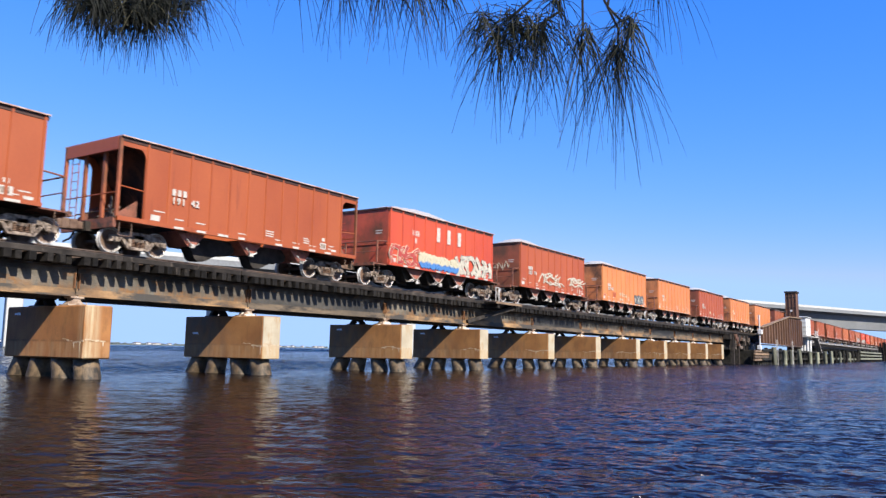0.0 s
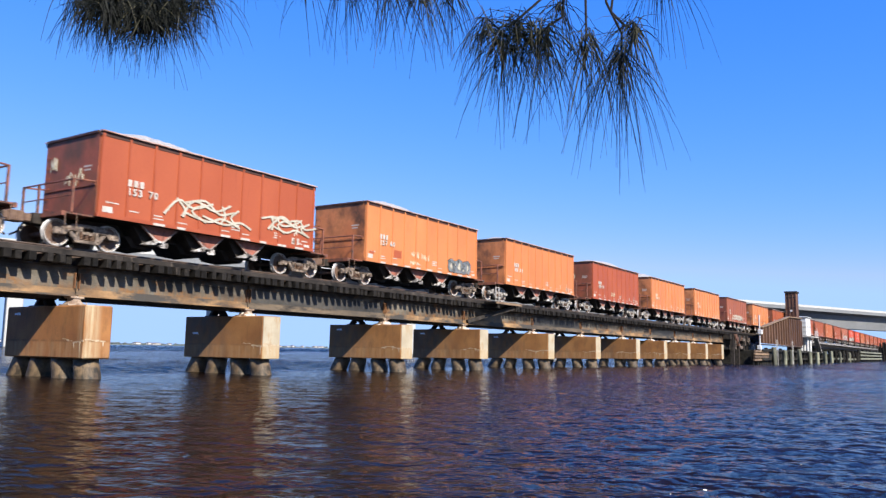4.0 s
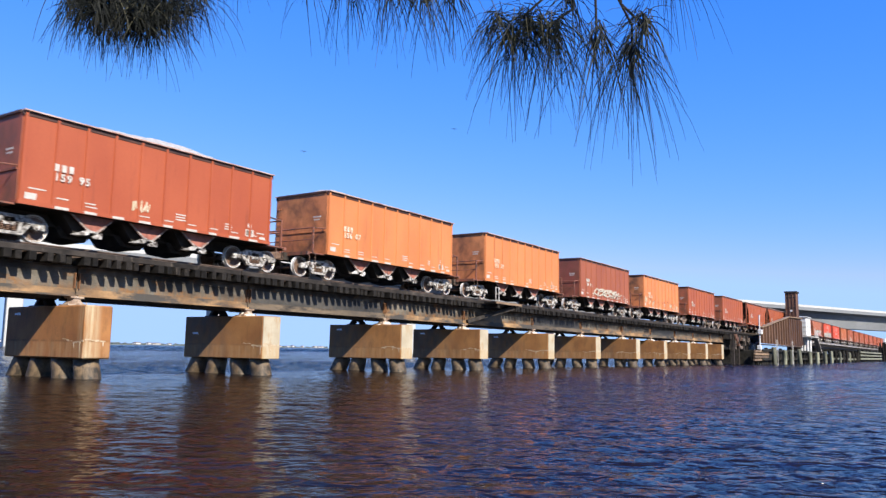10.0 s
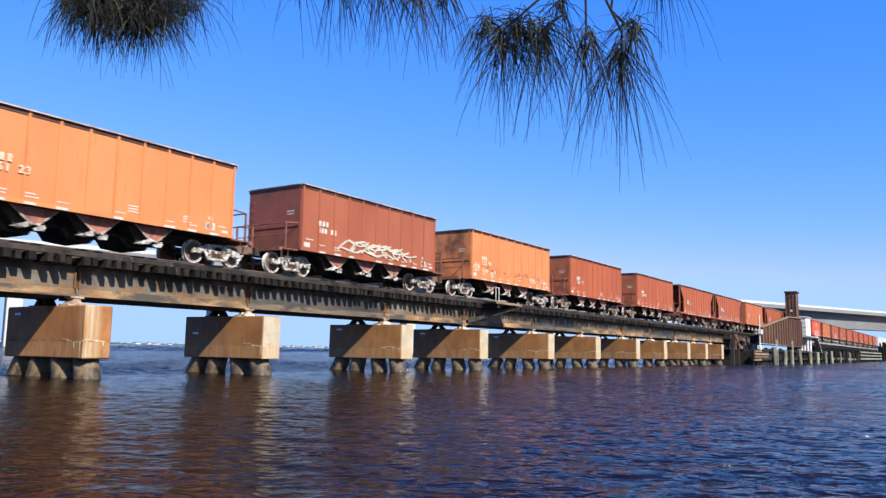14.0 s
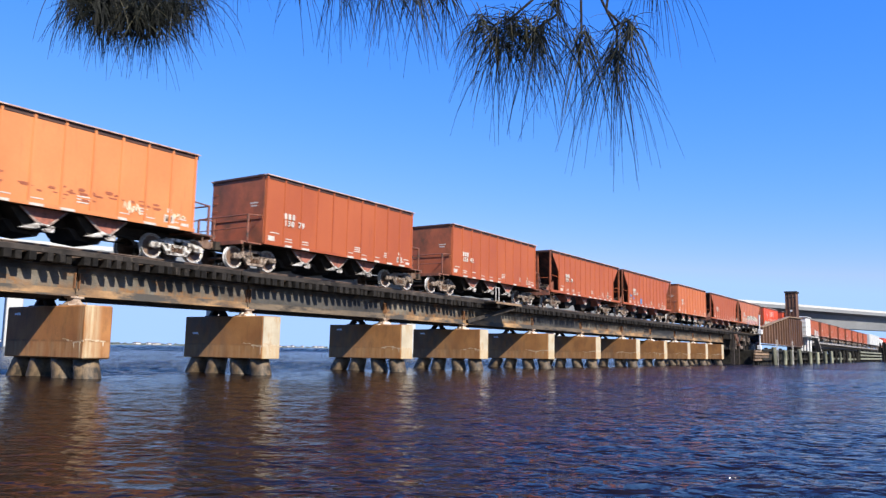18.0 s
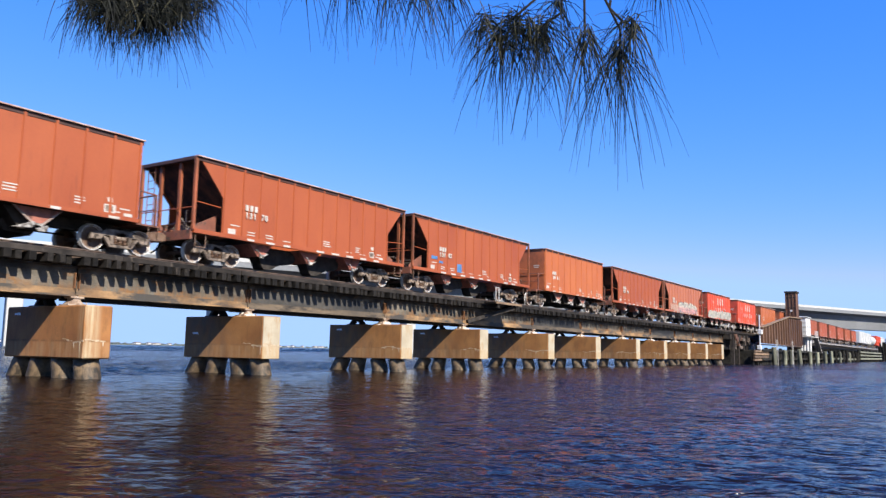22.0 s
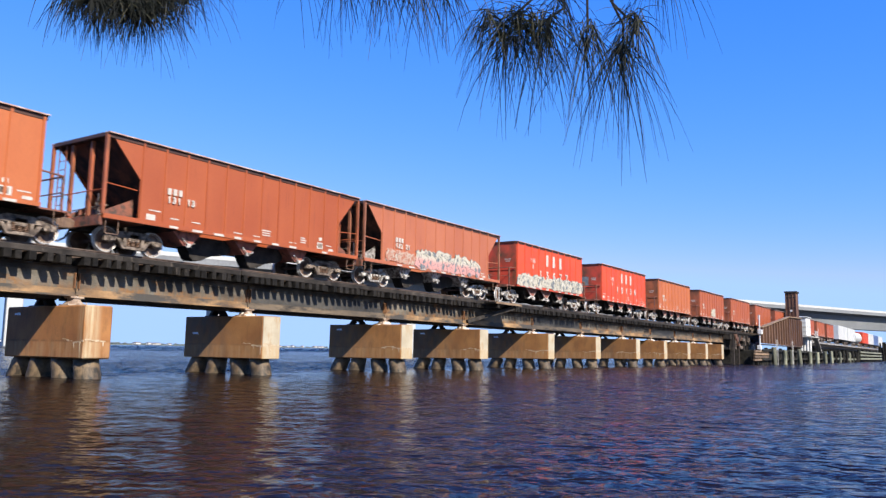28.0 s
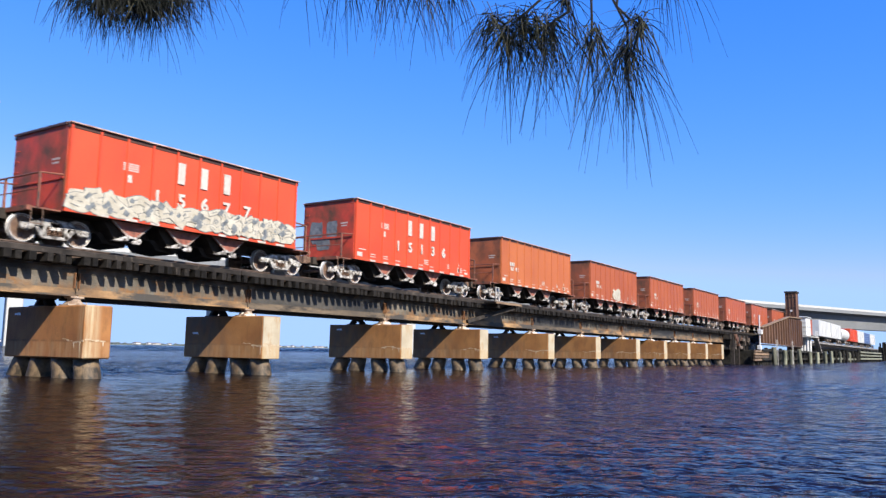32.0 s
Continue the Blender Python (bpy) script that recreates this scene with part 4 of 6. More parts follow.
def build_fenders():
    rng = random.Random(8)
    pale = Form().lathe_z([(0.30, -1.5), (0.28, 1.95), (0.2, 2.05)], 10).mesh("fender_pile", M_FENDER)
    dark = Form().lathe_z([(0.22, -1.5), (0.22, 2.3), (0.16, 2.4)], 10).mesh("dark_pile", M_FENDER_DARK)
    for n, (xa, xb, count, top, rows, chocks) in enumerate(((99, 152, 40, 1.75, (103.6, 109.8, 115.6, 122, 130.6, 139, 147), ()), (156, 200, 20, 1.6, (156, 161, 167, 172, 178, 184, 190, 196, 200), (157, 163, 169, 180, 186, 192)))):
        fen = tagged(new("fender_wall"), "timber pile fender wall with grey piles along the channel", "fender", "fenders by the lifting span")
        fen.matrix_basis = pose(0, 19.6, 0)
        for x in rows:
            part("pile", pale if n == 0 or rng.random() < 0.6 else dark, fen, m=pose(x, -0.35 + rng.uniform(-0.15, 0.15), rng.uniform(-0.35, 0.12), rng.uniform(-3, 3), rng.uniform(-3, 3), 0))
        # dark piles added behind to fill the dark gaps between the grey ones
        for i in range(count):
            x = xa + (xb - xa) * i / (count - 1)
            part("sheet_pile", dark, fen, m=pose(x + rng.uniform(-0.3, 0.3), 0.4 + rng.uniform(-0.1, 0.1), rng.uniform(-0.9, -0.25), 0, rng.uniform(-3, 3), 0))
        for x in chocks:
            part("chock", Form().box(x, x + 2.6, -0.45, -0.1, 0.5 + 0.1 * (x % 3), 0.85 + 0.1 * (x % 3)).mesh("fender_chock", M_FENDER), fen)
        for z in (0.55, top - 0.15):
            part("waler", Form().box(xa - 0.6, xb + 0.6, -0.12, 0.02, z, z + 0.26).mesh("waler", M_FENDER_DARK), fen)
    for x in (104.2, 115.2):
        staff = tagged(new("gauge_staff"), "thin pale tide staff on the timber fender", "gauge staff", "staffs on the fender")
        staff.matrix_basis = pose(x, 19.0, 0)
        part("post", Form().rod((-0.25, 0, -0.4), (-0.25, 0, 3.1), 0.035, n=6).mesh("staff_post", M_LEVER), staff)
        part("post", Form().rod((0.55, 0, -0.4), (0.55, 0, 3.1), 0.035, n=6).mesh("staff_post", M_LEVER), staff)
        part("rung", Form().rod((-0.3, 0, 2.9), (0.6, 0, 2.9), 0.035, n=6).mesh("staff_rung", M_LEVER), staff)
    boards = tagged(new("fender_boom"), "pale horizontal timber boards on piles beside the channel", "fender")
    boards.matrix_basis = pose(0, 19.2, 0)
    for z in (0.55, 1.35, 2.1):
        part("board", Form().box(204, 262, -0.15, 0.1, z, z + 0.42).mesh("boom_board", M_FENDER, bevel=0.03), boards)
    for i in range(7):
        part("pile", dark, boards, m=pose(204 + 9.6 * i, 0.4, 0.5))
    dol = tagged(new("mooring_dolphin"), "cluster of tarred mooring piles in the river", "dolphin")
    dol.matrix_basis = pose(268, 19.0, 0)
    for i in range(11):
        a = rng.uniform(0, 6.3)
        part("pile", dark, dol, m=pose(5.0 * math.cos(a) * rng.uniform(0.3, 1), 1.2 * math.sin(a), rng.uniform(1.2, 3.4), rng.uniform(-4, 4), rng.uniform(-4, 4), 0))


def build_trestle():
    beam = tagged(new("approach_trestle"), "long dark timber and steel approach trestle beyond the lifting span", "bridge span")
    beam.matrix_basis = pose(0, TRACK_Y, 0)
    for y in (-0.9, 0.9):
        part("stringer", Form().box(160, 430, y - 0.2, y + 0.2, 2.7, 3.5).mesh("stringer", M_GRIME_SHADE), beam)
    part("cable_tray", Form().box(150, 430, -2.1, -1.9, 3.5, 3.75).mesh("cable_tray", M_TRUCK), beam)
    bent = new("trestle_bent")
    bent.matrix_basis = pose(162, TRACK_Y, 0)
    part("bent_cap", Form().box(-0.3, 0.3, -2.3, 2.3, 2.3, 2.7).mesh("bent_cap", M_FENDER_DARK), bent)
    leg = Form().rod((0, 0, -1.5), (0, 0, 2.3), 0.25).mesh("bent_leg", M_FENDER_DARK)
    for y in (-1.8, -0.6, 0.6, 1.8):
        part("leg", leg, bent, m=pose(0, y, 0))
    tagged(bent, "dark timber pile bent under the approach trestle", "trestle bent", "bents of the approach trestle")
    for i in range(1, 32):
        copy_thing(bent, pose(162 + 8.2 * i, TRACK_Y, 0))


def build_highway():
    a, b = Vector((66.6, 134.4, 18.6)), Vector((359.0, 23.9, 19.6))
    d = b - a
    length = d.length
    turn = math.degrees(math.atan2(d.y, d.x))
    dip = -math.degrees(math.atan2(d.z, math.hypot(d.x, d.y)))
    hw = tagged(new("highway_bridge"), "long pale concrete highway bridge on tall columns", "highway bridge")
    hw.matrix_basis = Matrix.Translation(a) @ pose(0, 0, 0, 0, 0, turn) @ pose(0, 0, 0, 0, dip, 0)
    x0, x1 = -110, length + 240
    part("deck_slab", Form().prism([(0, -1.9), (0, -0.76), (13, -0.76), (13, -1.9), (9.5, -2.6), (3.0, -2.6)], x0, x1, "x").mesh("deck_slab", M_HWY), hw)
    part("box_girder", Form().prism([(3.0, -2.6), (9.5, -2.6), (8.6, -7.5), (3.9, -7.5)], x0, x1, "x").mesh("box_girder", M_HWY), hw)
    for y in (0.0, 12.6):
        part("parapet", Form().box(x0, x1, y - 0.05, y + 0.35, -0.78, 0.0).mesh("parapet", M_HWY_RAIL), hw, "white sunlit parapet")
    for k in (-0.13, 0.012, 0.128, 0.278, 0.43, 0.58, 0.73):
        x = k * length
        col = Form().box(x - 1.3, x + 1.3, 4.6, 7.9, -22.5, -7.5)
        part("column", col.mesh("highway_column", M_HWY_RAIL, bevel=0.15), hw, "tall pale concrete column")


water = build_water()
build_shore()
build_bank()
build_piers()
build_girders()
build_embankment()
build_refuge()
build_bascule()
build_fenders()
build_trestle()
build_highway()


# ---------------------------------------------------------------- train
def text_mesh(text, height, material, spread=1.0):
    """Digits as a thin upright mesh: x along, z up, facing -y."""
    cu = bpy.data.curves.new("digits", "FONT")
    cu.body, cu.size, cu.extrude, cu.space_character = text, height / 0.73, 0.022, spread
    cu.resolution_u = 3
    ob = new("digits", cu)
    ob.data.offset = 0.012 * height / 0.3
    me = bpy.data.meshes.new_from_object(ob.evaluated_get(bpy.context.evaluated_depsgraph_get()))
    bpy.data.objects.remove(ob)
    me.transform(pose(0, 0, 0, 90))
    me.materials.clear()
    me.materials.append(material)
    return me


def bars_mesh(rects, material, depth=0.004):
    f = Form()
    for x0, x1, z0, z1 in rects:
        f.box(x0, x1, -depth, 0, z0, z1)
    return f.mesh("bars", material)


def blob_outline(rng, w, h, n=11, rough=0.26):
    return [(w / 2 * (1 + rng.uniform(-rough, rough)) * math.copysign(abs(math.cos(a)) ** 0.45, math.cos(a)),
             h / 2 * (1 + rng.uniform(-rough, rough)) * math.copysign(abs(math.sin(a)) ** 0.45, math.sin(a)))
            for a in (2 * math.pi * i / n for i in range(n))]


def ribbon(pts, t):
    """Outline of a band of half width t along a line."""
    left, right = [], []
    for i, p in enumerate(pts):
        q, r = pts[max(i - 1, 0)], pts[min(i + 1, len(pts) - 1)]
        d = Vector((r[0] - q[0], r[1] - q[1])).normalized()
        end = t * 0.6 * ((i == len(pts) - 1) - (i == 0))
        cx, cz = p[0] + d.x * end, p[1] + d.y * end
        left.append((cx - d.y * t, cz + d.x * t))
        right.append((cx + d.y * t, cz - d.x * t))
    return left + right[::-1]


def bent(pts, steps=4):
    """A smooth line through the given points."""
    out = []
    for i in range(len(pts) - 1):
        p0, p1, p2, p3 = (Vector(pts[min(max(i + k, 0), len(pts) - 1)]) for k in (-1, 0, 1, 2))
        for j in range(steps):
            u = j / steps
            out.append(tuple(0.5 * (2 * p1 + (p2 - p0) * u + (2 * p0 - 5 * p1 + 4 * p2 - p3) * u * u + (3 * p1 - p0 - 3 * p2 + p3) * u ** 3)))
    return out + [tuple(pts[-1])]


STROKES = (((0.14, 0.0), (0.10, 0.5), (0.2, 1.0)), ((0.84, 0.04), (0.9, 0.5), (0.8, 0.98)), ((0.12, 0.82), (0.5, 1.02), (0.88, 0.78)), ((0.12, 0.42), (0.5, 0.58), (0.9, 0.46)),
           ((0.16, 0.16), (0.5, 0.0), (0.86, 0.2)), ((0.12, 0.95), (0.5, 0.45), (0.88, 0.02)),
           ((0.5, 0.98), (0.12, 0.7), (0.15, 0.25), (0.5, 0.02)), ((0.5, 0.98), (0.88, 0.7), (0.85, 0.25), (0.5, 0.02)))


SWEEPS = (((-0.5, 0.1), (0.0, 0.9), (0.6, 0.6), (1.2, 1.0)), ((-0.3, 0.75), (0.3, 1.0), (0.8, 0.5), (1.4, 0.7)), ((-0.4, 0.3), (0.4, 0.05), (0.9, 0.3), (1.5, 0.05)),
          ((0.1, 0.95), (0.35, 0.5), (0.2, 0.1)), ((0.9, 0.9), (0.6, 0.45), (1.0, 0.0)))


def graffiti(car, y, x0, x1, z0, z1, seed, fill, line, letters, back=None, thick=0.17, only_lines=False, shards=False):
    """Spray-painted piece of interlocking bands with contours, laid over the side posts; no writing."""
    rng = random.Random(seed)
    w = (x1 - x0) / letters
    rim, body, glint, base = Form(), Form(), Form(), Form()
    k = 0
    for i in range(letters):
        cx, h = x0 + w * i, (z1 - z0) * rng.uniform(0.82, 1.0)
        tilt = rng.uniform(-0.12, 0.12)
        if back:
            base.prism([(cx + w / 2 + p, z0 + h * 0.48 + q) for p, q in blob_outline(rng, w * 1.2, h * 0.92, 14, 0.10)], 0.0012 - 0.0003 * (i % 3), 0.036, "y")
        for pts in rng.sample(SWEEPS if only_lines else STROKES, 3):
            path = bent([(cx + w * (-0.25 + 1.5 * px + tilt * pz) + rng.uniform(-0.15, 0.15) * w, z0 + h * (0.05 + 0.9 * pz)) for px, pz in pts])
            t = thick * min(w, h) * rng.uniform(0.85, 1.2)
            if only_lines:
                body.prism(ribbon(path, 0.038), -0.004 - 0.0003 * k, 0.036, "y")
            else:
                rim.prism(ribbon(path, t + 0.022), -0.003 - 0.0003 * k, 0.036, "y")
                body.prism(ribbon(path, t), -0.0036 - 0.0003 * k - 0.0003 * 28, -0.0012, "y")
                glint.prism(ribbon(path[1:4], 0.014), -0.0205 - 0.0003 * (k % 5), -0.012, "y")
                if shards:
                    px, pz = path[rng.randrange(len(path))]
                    q = rng.uniform(0.07, 0.17)
                    lean = rng.uniform(-0.5, 0.5)
                    glint.prism([(px - q, pz - q * 0.4), (px + q * lean, pz - q * 0.9), (px + q, pz + q * 0.2), (px - q * lean, pz + q)], -0.0222 - 0.0003 * (k % 5), -0.012, "y")
            k = (k + 1) % 28
    g = tagged(part("spray_painting", body.mesh("spray_fill", fill), car, "interlocking spray-painted bands", pose(0, y, 0)), kind="stuff")
    if not only_lines:
        tagged(part("spray_contour", rim.mesh("spray_contour", line), g), kind="stuff")
        tagged(part("spray_stroke", glint.mesh("spray_strokes", line), g), kind="stuff")
    if back:
        tagged(part("spray_ground", base.mesh("spray_ground", back), g), kind="stuff")


def scrawl_mesh(seed, x0, x1, z0, z1):
    """A looping thin spray line; no writing."""
    rng = random.Random(seed)
    f = Form()
    w, h = x1 - x0, z1 - z0
    knots = [(x0 + w * min(max(i / 13 + rng.uniform(-0.09, 0.09), 0), 1), z0 + h * (rng.uniform(0.55, 1.0) if i % 2 else rng.uniform(0.0, 0.45))) for i in range(14)]
    pts = bent(knots, 6)
    for i, (p, q) in enumerate(zip(pts, pts[1:])):
        f.prism(ribbon([p, q], 0.017), -0.004 - 0.00025 * i, -0.001, "y")
    return f.mesh("scrawl", M_SPRAY_CREAM)


WHEEL_R = 0.42


def make_truck_meshes(cast):
    d = {}
    tread = [(0.40, -0.80), (WHEEL_R, -0.80), (WHEEL_R, -0.70), (0.445, -0.685), (0.445, -0.665), (0.36, -0.665), (0.34, -0.72), (0.34, -0.76)]
    d["rim"] = Form().lathe_y(tread, 28).mesh("wheel_rim", M_RIM)
    disc = Form().lathe_y([(0.05, -0.81), (0.13, -0.81), (0.15, -0.75), (0.35, -0.765), (0.39, -0.795), (0.40, -0.72), (0.16, -0.69), (0.05, -0.68)], 24)
    for k in range(4):
        a = k * math.pi / 2 + 0.4
        disc.rod((0.24 * math.cos(a), -0.745, 0.24 * math.sin(a)), (0.24 * math.cos(a), -0.775, 0.24 * math.sin(a)), 0.035, n=6)
    d["wheel"] = disc.mesh("wheel", M_WHEEL)
    d["axle"] = Form().rod((0, -0.9, 0), (0, 0.9, 0), 0.075).mesh("axle", M_WHEEL)
    side = Form()
    upper = [(-1.08, 0.34), (-1.08, 0.55), (-0.70, 0.62), (-0.45, 0.74), (0.45, 0.74), (0.70, 0.62), (1.08, 0.55), (1.08, 0.34), (0.72, 0.36), (0.62, 0.50), (-0.62, 0.50), (-0.72, 0.36)]
    side.prism(upper, -0.07, 0.07, "y")
    side.prism([(-0.66, 0.48), (-0.40, 0.14), (0.40, 0.14), (0.66, 0.48), (0.50, 0.48), (0.32, 0.24), (-0.32, 0.24), (-0.50, 0.48)], -0.07, 0.07, "y")
    for x in (-0.33, 0.33):
        side.box(x - 0.06, x + 0.06, -0.07, 0.07, 0.2, 0.52)
    d["side_frame"] = side.mesh("side_frame", cast, bevel=0.012)
    coil = [(0.05, 0.25)]
    for i in range(5):
        coil += [(0.085, 0.27 + 0.05 * i), (0.055, 0.295 + 0.05 * i)]
    d["spring"] = Form().lathe_z(coil, 10).mesh("spring", M_WHEEL)
    cap = Form()
    cap.lathe_y([(0.001, -0.10), (0.07, -0.10), (0.11, -0.04), (0.11, 0.10), (0.001, 0.10)], 12)
    d["cap"] = cap.mesh("axle_cap", cast)
    d["bolster"] = Form().box(-0.2, 0.2, -1.05, 1.05, 0.40, 0.66).mesh("bolster", cast, bevel=0.02)
    d["shoe"] = Form().box(-0.06, 0.06, -0.82, -0.66, 0.28, 0.56).box(-0.06, 0.06, 0.66, 0.82, 0.28, 0.56).rod((0, -0.7, 0.36), (0, 0.7, 0.36), 0.04).mesh("brake_beam", M_GRIME_SHADE)
    return d


TRUCKS = {False: make_truck_meshes(M_RUSTY_TRUCK), True: make_truck_meshes(M_TRUCK)}
WHEELSETS = []


def add_truck(car, x, dusty):
    TR = TRUCKS[dusty]
    truck = part("truck", TR["bolster"], car, "dusty pale cast-steel truck" if dusty else "rusty brown cast-steel truck", pose(x, 0, 0))
    for s in (-1, 1):
        part("side_frame", TR["side_frame"], truck, m=pose(0, s * 0.98, 0))
        for dx in (-0.18, 0.0, 0.18):
            part("spring", TR["spring"], truck, m=pose(dx, s * 0.98, 0))
        for ax in (-0.875, 0.875):
            part("axle_cap", TR["cap"], truck, m=pose(ax, s * 1.0, WHEEL_R, 0, 0, 0 if s < 0 else 180))
    for ax in (-0.46, 0.46):
        part("brake_beam", TR["shoe"], truck, m=pose(ax, 0, 0))
    for ax in (-0.875, 0.875):
        ws = part("wheelset", TR["axle"], car, "rusty steel wheels with pale worn rims", pose(x + ax, 0, WHEEL_R))
        for turn in (0, 180):
            part("wheel", TR["wheel"], ws, m=pose(0, 0, 0, 0, 0, turn))
            part("wheel_rim", TR["rim"], ws, m=pose(0, 0, 0, 0, 0, turn))
        WHEELSETS.append(ws)


def shared_running_gear(car, half):
    """Centre sill, couplers, end platforms and brake gear, alike on all hoppers."""
    for s in (-1, 1):
        c = Form()
        c.box(s * (half + 0.2) - 0.25, s * (half + 0.2) + 0.25, -0.13, 0.13, 0.72, 0.98)
        c.box(s * (half + 0.34) - 0.13, s * (half + 0.34) + 0.13, -0.19, 0.17, 0.68, 1.02)
        part("coupler", c.mesh("coupler", M_WHEEL, bevel=0.03), car)
        h = Form().path([(s * (half - 0.1), 0.35, 0.85), (s * (half + 0.12), 0.36, 0.45), (s * (half + 0.38), 0.3, 0.30)], 0.035)
        part("air_hose", h.mesh("air_hose", M_GRIME_SHADE), car)
    part("centre_sill", Form().box(-half, half, -0.28, 0.28, 0.68, 1.0).mesh("centre_sill", M_GRIME_SHADE), car)


def stencils(car, y, x_left, x_right, seed, sill_y):
    """Small unreadable stencil blocks along the lower side."""
    rng = random.Random(seed)
    r = []
    for x, z, w, n in ((x_left + 0.15, 1.46, 0.55, 1), (x_left + 1.0, 1.30, 0.4, 1), (x_left + 1.9, 1.30, 0.42, 1), (0.5, 1.30, 0.5, 3), (x_right - 2.1, 1.28, 0.36, 3), (x_right - 0.55, 1.32, 0.4, 1)):
        for i in range(n):
            r.append((x, x + w * rng.uniform(0.75, 1.0), z + 0.09 * i, z + 0.04 + 0.09 * i))
    r += [(x_left + 0.05, x_left + 0.40, 1.15, 1.34), (x_right - 0.40, x_right - 0.10, 1.12, 1.22), (x_right - 1.0, x_right - 0.82, 1.50, 1.64)]
    low = []
    for k in range(9):
        if rng.random() < 0.85:
            x = x_left + 0.95 + 0.95 * k
            low.append((x, x + rng.uniform(0.32, 0.48), 0.985, 1.065))
            if rng.random() < 0.7:
                r.append((x + 0.02, x + 0.42, 1.20, 1.235))
    tagged(part("stencil", bars_mesh(r, M_MARK), car, "small white stencil blocks", pose(0, y, 0)), kind="stuff")
    tagged(part("sill_stencil", bars_mesh(low, M_MARK), car, "small white stencil blocks", pose(0, sill_y, 0)), kind="stuff")
    part("label_plate", bars_mesh([(x_right - 1.10, x_right - 0.70, 1.16, 1.42)], M_MARK, 0.004), car, "pale framed label plate", pose(0, y, 0))
    part("label_text", bars_mesh([(x_right - 1.06, x_right - 0.80, 1.20, 1.38)], M_RUSTY_TRUCK, 0.007), car, m=pose(0, y, 0))


def small_marks(car, y, x, digits, z=2.02, paint=None):
    """Reporting mark as three plain shapes, number below it in two groups."""
    paint = paint or M_MARK
    block = cached(("mark_block", paint.name), lambda: bars_mesh([(0, 0.135, 0, 0.22)], paint, 0.040))
    for i in range(3):
        part("mark_block", block, car, "faded white mark", pose(x + 0.225 * i, y, z + 0.10))
    if digits:
        for k, group in enumerate(digits):
            for i, ch in enumerate(group):
                part("car_number", cached(("digit", ch, paint.name), lambda: text_mesh(ch, 0.23, paint)), car, "white stencilled number", pose(x + 0.80 * k + (0.20 if k == 0 else 0.19) * i, y - 0.018, z - 0.18 + 0.02 * k))
    else:
        for i in (0, 1, 2, 4, 5):
            part("car_number", cached(("number_bar", paint.name), lambda: bars_mesh([(0, 0.14, 0, 0.22)], paint)), car, "faded white bar", pose(x + 0.2 * i, y, z - 0.18))


MESH = {}


def cached(key, make):
    if key not in MESH:
        MESH[key] = make()
    return MESH[key]


def chute_form():
    """A trough that narrows downwards, both along and across the car."""
    top = [(-0.80, -1.05), (0.90, -1.05), (0.90, 1.2), (-0.80, 1.2)]
    low = [(-0.28, -1.0), (0.30, -1.0), (0.30, 0.9), (-0.28, 0.9)]
    return Form().add([(x, y, 0.98) for x, y in top] + [(x, y, 0.36) for x, y in low],
                      [(0, 1, 2, 3), (7, 6, 5, 4), (0, 4, 5, 1), (1, 5, 6, 2), (2, 6, 7, 3), (3, 7, 4, 0)])


